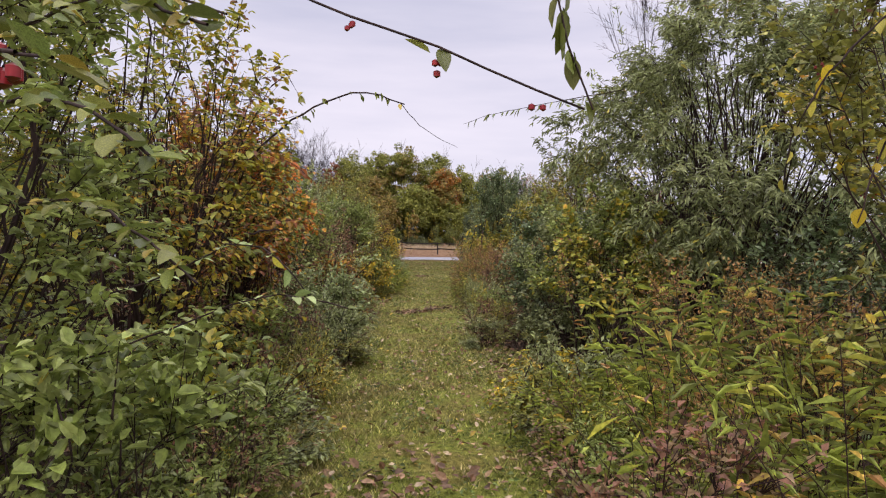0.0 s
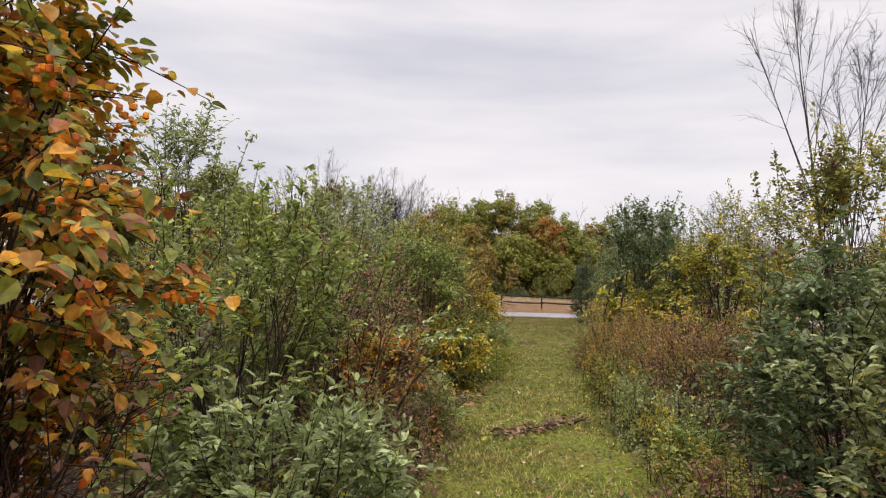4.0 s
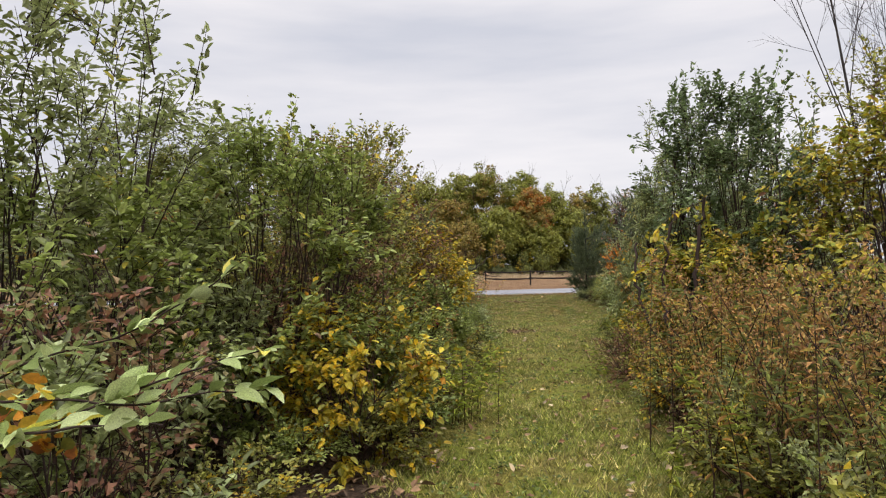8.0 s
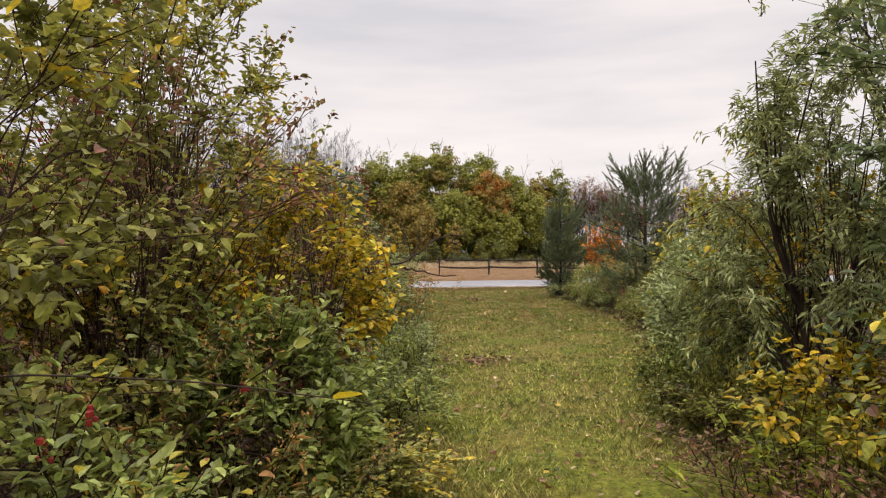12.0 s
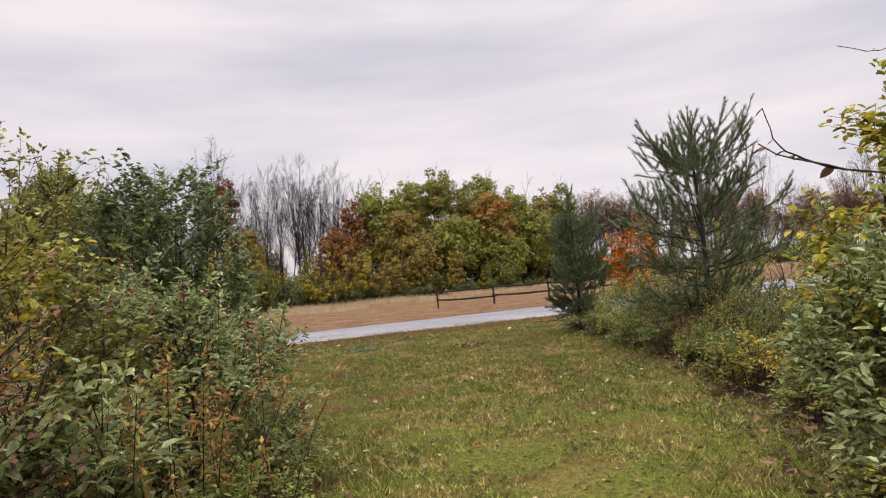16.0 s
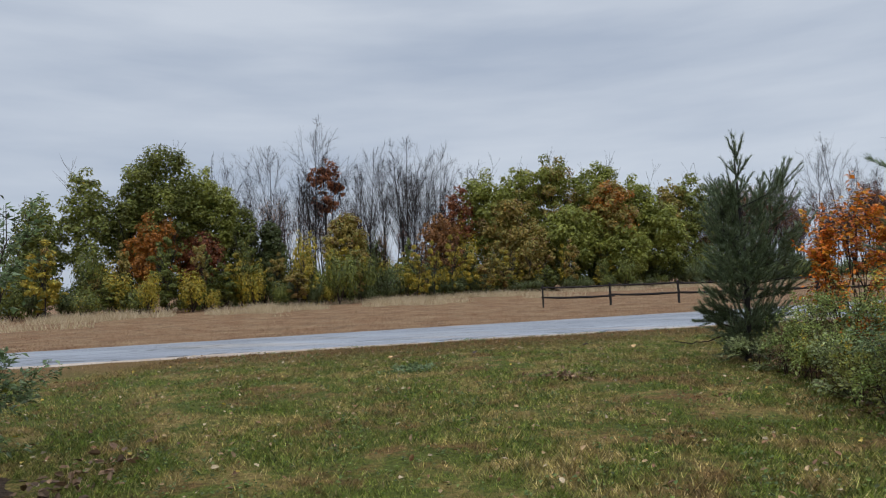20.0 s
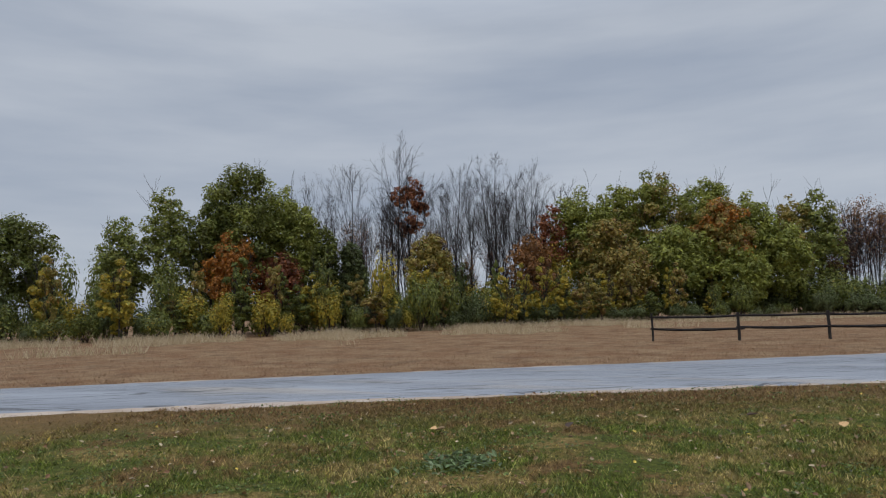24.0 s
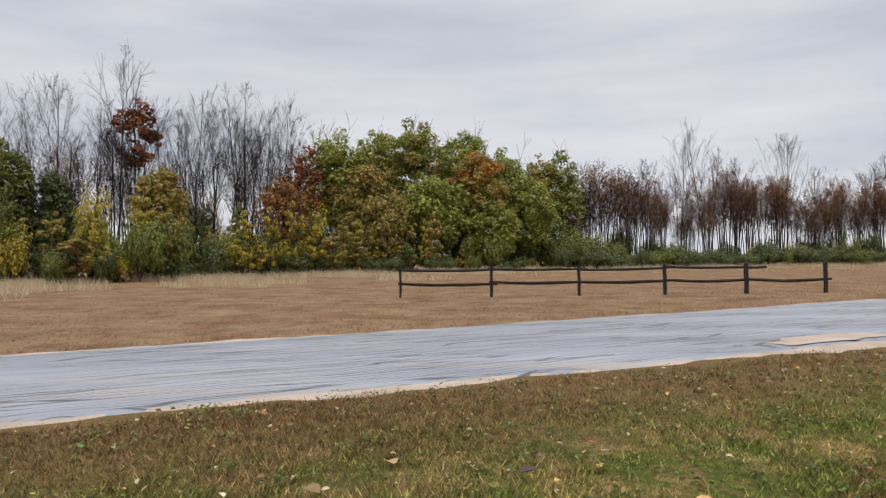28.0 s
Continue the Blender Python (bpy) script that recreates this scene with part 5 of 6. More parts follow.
backing = [shrub("olive", -3.2, 2.0, 2.7, 1.5, 40, 230, far=True, group="shrubs behind the path"), shrub("oliveyellow", -3.4, 12.2, 2.6, 1.6, 41, 230, far=True, group="shrubs behind the path"), shrub("green", 8.4, 8.0, 2.7, 1.6, 42, 230, far=True, group="shrubs behind the path")]
brow = random.Random(12)
for x, y in [(-3.0, -4.8), (-4.6, -2.2), (-3.1, -0.6), (-4.9, 1.2), (-3.3, 4.6), (-5.0, 6.4), (-3.4, 8.4), (-5.2, 10.6), (-3.6, 14.8), (-5.0, 17.4), (-4.4, 20.6), (-1.8, -6.4), (8.4, -5.0), (9.0, -1.6), (10.4, 2.4), (8.0, 5.4), (10.2, 6.6), (8.1, 11.6), (9.9, 14.4), (8.3, 17.4), (8.6, 21.0), (9.0, 25.0), (9.4, 29.5), (6.6, -5.4)]:
    put(brow.choice(backing), x, y, brow.uniform(0.85, 1.15), brow.uniform(0, 360), brow.uniform(0.8, 1.1))
pine(5.75, 23.9, 3.35, 1.1, 80, 11, crown=0.78)
pine(4.65, 29.4, 3.1, 0.68, 81, 10, 0.3, (-0.55, -0.05, 0.68), crown=0.68)
spray("dead_branch", [(4.42, 29.45, 0.38), (4.1, 29.5, 0.27), (3.85, 29.5, 0.24), (3.62, 29.53, 0.28)], S_DRY, 0.05, 0.5, 0.0, 250, "dead bare branch low on a young pine", thick=0.011)

# ---- weeds ----
gold = [weed_clump(90 + i, h=1.0 + 0.1 * i) for i in range(3)]
fern = [weed_clump(95 + i, h=0.75, mat=M_FERN, name="leafy_weed_clump", label="clump of yellow-green leafy weeds beside the path", plume=False, leafy=40, ll=0.1, ratio=0.22) for i in range(2)]
WEEDS = [(3.9, -3.6), (4.5, -2.6), (4.1, 6.9), (4.6, 7.6), (3.8, 7.6), (4.3, 8.4), (3.9, 9.0), (4.8, 6.4), (3.7, 9.9), (4.9, 9.0), (5.4, 6.9), (4.0, 4.6), (3.55, 7.2), (3.6, 8.0), (3.5, 8.7), (3.6, 9.4), (3.75, 10.0), (3.7, 6.6), (1.0, 16.9), (1.0, 11.6)]
wr = random.Random(3)
for i, (x, y) in enumerate(WEEDS):
    put(gold[i % 3], x, y, wr.uniform(0.85, 1.15), wr.uniform(0, 360))
for i, (x, y) in enumerate([(3.6, -4.3), (4.2, -4.0), (3.8, -2.9), (4.9, -3.2), (3.5, -2.0), (4.0, -1.8), (1.45, 9.9), (3.6, 12.2), (3.5, 8.2), (3.35, -4.95), (3.6, -4.7), (3.85, -5.1), (3.5, -4.1), (4.3, -4.6)]):
    put(fern[i % 2], x, y, wr.uniform(0.55, 0.9), wr.uniform(0, 360))
tall_leafy = weed_clump(98, n=15, h=1.1, spread=0.5, mat=M_FERN, name="leafy_weed_clump", label="tall yellow-green weeds with long narrow leaves", plume=False, leafy=34, ll=0.115, ratio=0.17)
for x, y in [(4.0, -5.4), (3.75, -4.9), (4.35, -4.8), (4.2, -5.2), (4.0, -4.3), (4.0, -3.6)]:
    put(tall_leafy, x, y, wr.uniform(0.85, 1.15), wr.uniform(0, 360))
for i, (x, y) in enumerate([(4.1, -2.9), (4.35, -2.4), (4.6, -3.3), (4.0, -2.2), (4.8, -2.7), (4.4, -1.7)]):
    put((tall_leafy, gold[1], gold[2])[i % 3], x, y, wr.uniform(0.95, 1.2), wr.uniform(0, 360))
for x, y in [(3.55, -1.75), (3.9, -1.55), (3.45, -2.4), (4.2, -1.2), (3.7, -2.0)]:
    put(fern[int(x * 10) % 2], x, y, wr.uniform(0.55, 0.8), wr.uniform(0, 360))
for ob in gold + fern + [tall_leafy]:
    ob.location = (wr.uniform(5.5, 6.5), wr.uniform(-1, 3), 0)

# low growth that closes the foot of the shrubs on both sides
low_plants = []
for i, (kind, lab) in enumerate((("olive", "low seedling bush with grey-green leaves"), ("green", "low green seedling bush"), ("twiggy", "low tangle of brown twigs with few leaves"), ("oliveyellow", "low bush of olive and yellow leaves"))):
    low_plants.append(shrub(kind, 5.3, 0, 0.48, 0.35, 180 + i, 38, 5, label=lab, group="low growth", leaf=0.75, many=1.15, far=True))
LEFT_Y, LEFT_X = (-6, -3, 0, 4, 8, 12, 15.5, 17, 19, 22), (1.6, 1.65, 1.55, 1.3, 1.3, 1.5, 1.6, 1.4, 1.0, 0.2)
RIGHT_Y, RIGHT_X = (-6, 3, 7, 12, 15, 17, 18, 20, 24, 27.5, 29), (3.05, 3.0, 3.1, 3.2, 3.45, 4.1, 4.7, 4.95, 4.95, 4.6, 4.4)
for i in range(98):
    y = -4.6 + i * 0.245
    if 6.1 < y < 8.5 and i % 4:
        continue
    put(wr.choice(low_plants[:2] if 12.8 < y < 17 else low_plants), float(np.interp(y, LEFT_Y, LEFT_X)) - wr.uniform(0.12, 0.55), y, wr.uniform(0.5, 1.3), wr.uniform(0, 360), wr.uniform(0.5, 1.2))
for i in range(120):
    y = -4.8 + i * 0.28
    if -0.9 < y < 1.8:
        continue
    put(wr.choice(low_plants[2:] if 10.5 < y < 14 else low_plants), float(np.interp(y, RIGHT_Y, RIGHT_X)) + wr.uniform(0.12, 0.6), y, wr.uniform(0.5, 1.3), wr.uniform(0, 360), wr.uniform(0.5, 1.2))

under_pine = [shrub("dark", 5.6, 21.2, 0.85, 0.65, 185, 90, leaf=0.6, many=1.2, label="low dark green bush beneath a young pine", group="low growth", far=True), shrub("oliveyellow", 5.5, 24.9, 0.8, 0.6, 186, 80, leaf=0.6, many=1.2, label="low olive and brown bush beneath a young pine", group="low growth", far=True)]
for i in range(22):
    put(under_pine[i % 2], wr.uniform(5.25, 7.0), 18.6 + 0.32 * i, wr.uniform(0.75, 1.15), wr.uniform(0, 360), wr.uniform(0.7, 1.2))
for i, ob in enumerate(low_plants):
    ob.location = (7.5, 7 + 2.5 * i, 0)

# ---- boughs that reach over the path ----
spray("berry_branch", [(0.5, -4.3, 2.5), (1.3, -4.8, 2.25), (2.00, -5.32, 1.93), (2.15, -5.48, 1.82), (2.31, -5.53, 1.76), (2.47, -5.59, 1.68), (2.54, -5.59, 1.64), (2.59, -5.64, 1.62)], S_GREEN, 0.05, 0.5, 0.16, 201, "thin dark thorny branch with red berries over the path", hang=0.6, both=False, skip=0.7, berries=((0.85, 3, 0.006), (0.93, 3, 0.007), (0.98, 2, 0.006)))
spray("leafy_branch", [(4.3, -4.6, 2.6), (3.3, -5.3, 2.3), (2.47, -5.68, 1.80), (2.53, -5.69, 1.74), (2.58, -5.69, 1.68), (2.59, -5.69, 1.61)], S_GREEN, 0.05, 0.5, 0.035, 202, "thin branch with hanging green leaves over the path", hang=0.8, thick=0.003, skip=0.88)
spray("berry_branch", [(0.7, -4.8, 1.7), (1.4, -5.6, 1.68), (1.94, -6.03, 1.59), (2.02, -6.08, 1.57), (2.09, -6.13, 1.55)], S_GREEN, 0.045, 0.5, 0.05, 203, "branch with a cluster of bright red berries", berries=((0.93, 3, 0.008), (0.98, 4, 0.008)))
spray("leafy_branch", [(0.6, -4.1, 1.0), (1.6, -4.5, 1.3), (1.78, -4.62, 1.42), (1.94, -4.70, 1.39), (2.00, -4.73, 1.32), (2.04, -4.73, 1.26)], S_SILVER, 0.05, 0.5, 0.07, 204, "drooping branch with pale green leaves beside the path", hang=0.3)
spray("leafy_branch", [(0.7, -4.2, 0.8), (1.65, -4.7, 1.15), (1.89, -4.73, 1.26), (2.02, -4.78, 1.27), (2.10, -4.79, 1.26), (2.17, -4.79, 1.23)], S_SILVER, 0.05, 0.5, 0.08, 205, "drooping branch with pale green leaves beside the path", hang=0.1)
spray("arching_branch", [(0.5, -2.0, 0.9), (0.85, -2.08, 1.27), (1.19, -2.17, 1.96), (1.48, -2.22, 2.20), (1.79, -2.28, 2.34), (1.99, -2.28, 2.37), (2.19, -2.30, 2.28)], S_GREEN, 0.05, 0.5, 0.06, 206, "dark arching branch with hanging leaves over the path", hang=1.0, thick=0.0095, skip=0.6)
spray("vine", [(2.16, -2.30, 2.29), (2.26, -2.30, 2.17), (2.40, -2.31, 2.07), (2.54, -2.32, 2.01)], S_GREEN, 0.04, 0.5, 0.0, 207, "thin bare vine hanging from an arching branch", thick=0.0025)
spray("leafy_branch", [(3.9, -4.7, 2.3), (3.70, -4.80, 2.17), (3.55, -4.80, 2.02), (3.45, -4.80, 1.92), (3.35, -4.80, 1.75), (3.33, -4.80, 1.60)], S_YELLOW, 0.05, 0.7, 0.07, 208, "hanging branch with bright yellow leaves", hang=0.7, shape="heart", both=False)
spray("leafy_branch", [(3.9, -4.75, 2.05), (3.71, -4.81, 1.91), (3.59, -4.81, 1.72), (3.53, -4.81, 1.5)], S_YELLOW, 0.05, 0.7, 0.08, 209, "hanging branch with bright yellow leaves", hang=0.7, shape="heart", both=False)
spray("dark_branch", [(0.2, -0.9, 1.2), (0.44, -0.77, 1.31), (0.71, -0.64, 1.41), (0.89, -0.52, 1.45), (0.98, -0.41, 1.46)], S_RUST, 0.055, 0.7, 0.12, 210, "dark branch among rusty vine leaves", thick=0.016, shape="heart", hang=0.5)
spray("willow_branch", [(4.2, -0.2, 2.9), (3.69, -0.39, 2.76), (3.17, -0.45, 2.64), (2.80, -0.50, 2.54), (2.65, -0.51, 2.47)], S_GREEN, 0.08, 0.22, 0.05, 211, "drooping willow branch with narrow leaves over the path", hang=0.8, skip=0.3)
spray("silver_branch", [(0.58, 5.6, 0.8), (0.77, 5.62, 0.98), (0.99, 5.64, 1.00), (1.17, 5.66, 0.97), (1.30, 5.68, 1.00), (1.47, 5.75, 1.00)], S_SILVER, 0.085, 0.42, 0.032, 212, "reaching branch with pale silvery green leaves", group="pale branches")
spray("silver_branch", [(0.38, 5.9, 0.85), (0.65, 6.01, 1.03), (0.91, 6.03, 1.09), (1.14, 6.06, 1.21), (1.27, 6.07, 1.31)], S_SILVER, 0.085, 0.42, 0.032, 213, "reaching branch with pale silvery green leaves", group="pale branches")
spray("silver_branch", [(0.78, 5.3, 0.75), (1.00, 5.34, 0.90), (1.12, 5.36, 0.98), (1.25, 5.37, 1.00), (1.38, 5.43, 0.99)], S_SILVER, 0.085, 0.42, 0.03, 214, "reaching branch with pale silvery green leaves", group="pale branches")
spray("silver_branch", [(0.68, 5.5, 0.75), (0.91, 5.54, 0.90), (1.15, 5.66, 1.00), (1.31, 5.78, 1.06), (1.48, 5.79, 1.09)], S_SILVER, 0.085, 0.42, 0.032, 215, "reaching branch with pale silvery green leaves", group="pale branches")
spray("silver_branch", [(0.78, 5.1, 0.5), (0.93, 5.15, 0.7), (1.08, 5.2, 0.78), (1.23, 5.25, 0.8)], S_SILVER, 0.065, 0.42, 0.04, 216, "reaching branch with pale silvery green leaves", group="pale branches")
spray("dark_branch", [(0.95, 4.35, 0.3), (1.17, 4.40, 0.78), (1.30, 4.41, 0.86), (1.38, 4.41, 0.96), (1.42, 4.46, 1.01)], S_RUST, 0.06, 0.7, 0.08, 217, "dark branch with red and yellow leaves", thick=0.012, shape="heart", skip=0.3)
spray("yellow_branch", [(0.9, 8.95, 0.6), (1.08, 9.00, 0.87), (1.19, 9.01, 0.96), (1.31, 9.07, 1.01), (1.42, 9.13, 0.98), (1.56, 9.14, 0.95)], S_YELLOW, 0.054, 0.66, 0.055, 218, "branch with bright yellow autumn leaves", shape="heart", group="yellow branches")
spray("yellow_branch", [(0.7, 9.55, 0.8), (0.92, 9.59, 0.98), (1.06, 9.60, 1.04), (1.22, 9.61, 1.13), (1.31, 9.62, 1.24)], S_YELLOW, 0.056, 0.66, 0.06, 219, "branch with bright yellow autumn leaves", shape="heart", group="yellow branches")
spray("bare_twig", [(0.76, 10.08, 1.04), (1.07, 10.10, 1.12), (1.41, 10.13, 1.12), (1.77, 10.26, 1.05)], S_YELLOW, 0.05, 0.6, 0.3, 220, "thin bare twig reaching over the path edge", both=False, thick=0.0022)
spray("yellow_branch", [(0.54, 11.89, 0.71), (0.87, 12.02, 0.98), (1.13, 12.14, 1.28), (1.43, 12.26, 1.42), (1.54, 12.27, 1.34)], S_YELLOW, 0.058, 0.66, 0.05, 221, "branch with bright yellow autumn leaves", shape="heart", hang=0.3, group="yellow branches")
spray("yellow_branch", [(0.6, 12.2, 0.9), (0.95, 12.3, 1.3), (1.2, 12.4, 1.45), (1.35, 12.45, 1.42)], S_YELLOW, 0.058, 0.66, 0.05, 222, "branch with bright yellow autumn leaves", shape="heart", hang=0.3, group="yellow branches")
spray("yellow_branch", [(0.9, 11.1, 0.6), (1.11, 11.13, 0.80), (1.24, 11.14, 0.91), (1.39, 11.15, 1.01), (1.46, 11.25, 1.10)], S_GREEN, 0.065, 0.5, 0.05, 223, "branch with green-yellow leaves and red berries", berries=((0.6, 7, 0.007),), group="yellow branches")
spray("rust_branch", [(0.8, 13.6, 1.1), (0.98, 13.67, 1.30), (1.20, 13.68, 1.41), (1.35, 13.65, 1.34), (1.37, 13.63, 1.16)], S_YELLOW, 0.07, 0.7, 0.05, 224, "drooping branch with yellow and orange leaves and red berries", shape="heart", hang=0.6, berries=((0.7, 5, 0.007), (0.9, 5, 0.007)))
spray("bare_branch", [(0.3, 14.5, 0.3), (1.0, 14.21, 0.93), (1.12, 14.28, 1.18), (1.37, 14.3, 1.22), (1.45, 14.43, 1.26), (1.6, 14.58, 1.4), (1.73, 14.72, 1.47), (1.9, 14.73, 1.46)], S_DRY, 0.04, 0.5, 0.35, 225, "dark bare branch reaching out of a twiggy shrub", thick=0.012, both=False)
spray("bare_branch", [(1.11, 14.1, 0.88), (1.23, 14.16, 1.09), (1.37, 14.3, 1.2), (1.45, 14.43, 1.19), (1.62, 14.55, 1.13), (1.82, 14.57, 1.13)], S_DRY, 0.04, 0.5, 0.4, 226, "dark bare branch reaching out of a twiggy shrub", thick=0.010, both=False)
spray("bare_branch", [(1.45, 14.43, 1.25), (1.44, 14.45, 1.4), (1.34, 14.45, 1.57)], S_DRY, 0.04, 0.5, 0.3, 227, "dark bare branch reaching out of a twiggy shrub", thick=0.005, both=False)
spray("bare_branch", [(1.45, 14.43, 1.25), (1.52, 14.52, 1.43), (1.51, 14.53, 1.57)], S_DRY, 0.04, 0.5, 0.3, 228, "dark bare branch reaching out of a twiggy shrub", thick=0.005, both=False)
spray("dry_branch", [(5.0, 16.7, 1.4), (4.27, 16.66, 1.61), (3.96, 16.64, 1.66), (3.79, 16.63, 1.70), (3.62, 16.61, 1.79)], S_DRY, 0.06, 0.55, 0.09, 229, "branch with dark curled dry leaves", hang=0.5, skip=0.3, thick=0.006)
spray("dry_branch", [(3.96, 16.64, 1.66), (3.70, 16.62, 1.75), (3.65, 16.61, 1.93)], S_DRY, 0.05, 0.55, 0.12, 230, "branch with dark curled dry leaves", hang=0.3, both=False)
spray("bare_branch", [(5.4, 17.3, 2.1), (4.88, 17.45, 2.47), (4.64, 17.44, 2.32), (4.41, 17.43, 2.39)], S_DRY, 0.04, 0.5, 0.3, 231, "thin bare branch above the shrubs", both=False)
spray("dark_sapling", [(3.45, 10.45, -0.05), (3.41, 10.51, 0.29), (3.34, 10.60, 0.58), (3.26, 10.69, 0.84), (3.19, 10.78, 1.03), (3.25, 11.0, 1.5)], S_GREEN, 0.06, 0.5, 0.25, 232, "dark leaning shrub stem beside the path", thick=0.024, skip=0.5)
spray("dark_sapling", [(3.5, 10.3, -0.05), (3.48, 10.42, 0.37), (3.43, 10.51, 0.73), (3.44, 10.70, 1.03), (3.45, 10.80, 1.21), (3.6, 10.9, 1.8)], S_GREEN, 0.06, 0.5, 0.25, 233, "dark leaning shrub stem beside the path", thick=0.024, skip=0.5)

spray("dark_sapling", [(3.62, 10.3, -0.05), (3.66, 10.35, 0.4), (3.6, 10.4, 0.8), (3.68, 10.5, 1.2), (3.8, 10.6, 1.9)], S_GREEN, 0.06, 0.5, 0.25, 234, "dark leaning shrub stem beside the path", thick=0.028, skip=0.5)
spray("vine_branch", [(0.8, -1.2, 2.1), (1.2, -1.7, 2.0), (1.42, -1.9, 1.92), (1.58, -2.06, 1.78)], S_RUST, 0.075, 0.62, 0.05, 241, "vine branch with rust, yellow and green leaves", shape="heart", hang=0.6, group="vine branches")
spray("vine_branch", [(0.7, -1.3, 1.7), (1.2, -1.8, 1.72), (1.56, -2.06, 1.60)], S_YELLOW, 0.07, 0.62, 0.06, 242, "vine branch with yellow leaves", shape="heart", hang=0.6, group="vine branches")
spray("vine_branch", [(0.6, -1.2, 1.3), (1.1, -1.6, 1.5), (1.52, -1.92, 1.54)], S_RUST, 0.06, 0.7, 0.07, 243, "vine branch with rust leaves and orange berries", shape="heart", hang=0.4, group="vine branches")
spray("vine_branch", [(0.7, -1.0, 1.2), (1.1, -1.3, 1.36), (1.48, -1.56, 1.42)], S_RUST, 0.055, 0.7, 0.06, 244, "vine branch with rust leaves", shape="heart", hang=0.3, group="vine branches")
spray("yellow_branch", [(3.9, 10.9, 1.9), (3.5, 10.6, 1.75), (3.3, 10.42, 1.55), (3.22, 10.35, 1.3)], S_YELLOW, 0.06, 0.66, 0.05, 245, "hanging branch with yellow leaves", shape="heart", hang=0.5, group="yellow branches")
spray("yellow_branch", [(3.9, 10.7, 1.2), (3.45, 10.45, 1.3), (3.15, 10.3, 1.22), (3.0, 10.2, 1.1)], S_YELLOW, 0.06, 0.66, 0.05, 246, "hanging branch with yellow-green leaves", shape="heart", hang=0.4, group="yellow branches")
spray("berry_branch", [(0.9, -4.9, 1.75), (1.5, -5.5, 1.68), (1.9, -5.9, 1.62), (2.03, -5.98, 1.585)], S_GREEN, 0.05, 0.5, 0.07, 247, "branch with clusters of bright red berries", berries=((0.9, 5, 0.010), (0.97, 6, 0.011)))

for i, line in enumerate([[(1.2, -4.9, 2.1), (1.75, -5.5, 1.85), (1.98, -5.7, 1.75), (2.10, -5.78, 1.68)], [(1.0, -4.6, 2.3), (1.6, -5.2, 2.0), (1.95, -5.6, 1.87), (2.08, -5.7, 1.83)], [(1.1, -4.8, 1.75), (1.7, -5.4, 1.66), (1.9, -5.6, 1.6), (2.0, -5.7, 1.53)], [(1.1, -4.5, 1.5), (1.6, -5.1, 1.5), (1.85, -5.35, 1.42), (1.97, -5.42, 1.34)], [(0.9, -4.4, 2.0), (1.5, -5.0, 1.95), (1.8, -5.3, 1.9), (2.02, -5.45, 1.8)]]):
    spray("leafy_branch", line, S_GREEN, 0.055, 0.52, 0.035, 260 + i, "branch of a berry shrub with dull green leaves", hang=0.2, skip=0.2, thick=0.005, group="berry shrub branches")

# ---- the wood's edge ----
leafy_tree("oak_tree", -9.4, 93.5, 14.4, 2.9, F_OAK, 101, label="oak with green-yellow autumn crown", low=0.16)
leafy_tree("oak_tree", -6.6, 96.0, 14.7, 2.6, F_OAK, 102, label="oak with green-yellow autumn crown", low=0.16)
leafy_tree("oak_tree", -2.9, 98.0, 16.5, 4.2, F_OAK, 103, 4600, label="tall oak with green-yellow autumn crown", low=0.14, second=F_OAKRUST)
leafy_tree("oak_tree", 3.0, 99.5, 15.2, 2.9, F_OAK, 104, 3400, label="oak with green-yellow autumn crown", low=0.14)
leafy_tree("oak_tree", 4.2, 94.5, 12.2, 2.4, F_OAKRUST, 105, 2600, label="oak turning orange and rust", low=0.3, second=F_RUST)
leafy_tree("oak_tree", -6.8, 92.0, 10.6, 2.8, F_OAKRUST, 106, 2800, label="oak turning orange and rust", low=0.14)
leafy_tree("oak_tree", 0.0, 92.5, 9.6, 3.0, F_OAK, 107, 3000, label="lower oak with green crown", low=0.12)
leafy_tree("oak_tree", 6.9, 99.0, 13.2, 2.6, F_OAK, 108, 2800, label="oak with green-yellow autumn crown", low=0.1)
leafy_tree("oak_tree", 9.2, 97.0, 9.6, 2.6, F_OAK, 109, 2600, label="lower oak with green crown", low=0.12)
leafy_tree("oak_tree", 11.4, 102.5, 13.0, 1.9, F_OAKRUST, 110, 1700, label="slender oak turning rust", low=0.14)
leafy_tree("oak_tree", 14.0, 103.0, 13.4, 2.1, F_BIRCH, 111, 1900, label="slender tree with thin green crown", low=0.1)
leafy_tree("maple_tree", -32.2, 67.0, 14.0, 3.3, F_DEEP, 112, 4200, label="tall maple with deep green crown", low=0.14, second=F_OAK)
leafy_tree("maple_tree", -29.8, 69.5, 12.4, 2.6, F_OAK, 113, 2800, label="maple with green-yellow crown", low=0.16)
leafy_tree("birch_tree", -36.2, 63.0, 11.6, 1.9, F_BIRCH, 114, 1500, label="slender birch with thin pale green crown", low=0.14, bark=M_GREYBARK)
leafy_tree("birch_tree", -38.6, 61.0, 9.4, 1.8, F_BIRCH, 115, 1300, label="slender birch with thin pale green crown", low=0.1, bark=M_GREYBARK)
leafy_tree("maple_tree", -34.0, 65.5, 11.6, 2.2, F_DEEP, 116, 2200, label="maple with deep green crown", low=0.14)
leafy_tree("maple_tree", -31.5, 64.5, 8.2, 1.9, F_RUST, 117, 1500, label="small maple with rust-red leaves", low=0.1)
leafy_tree("maple_tree", -29.3, 67.5, 6.6, 1.8, F_RED, 118, 1300, label="small maple with dark red leaves", low=0.15)
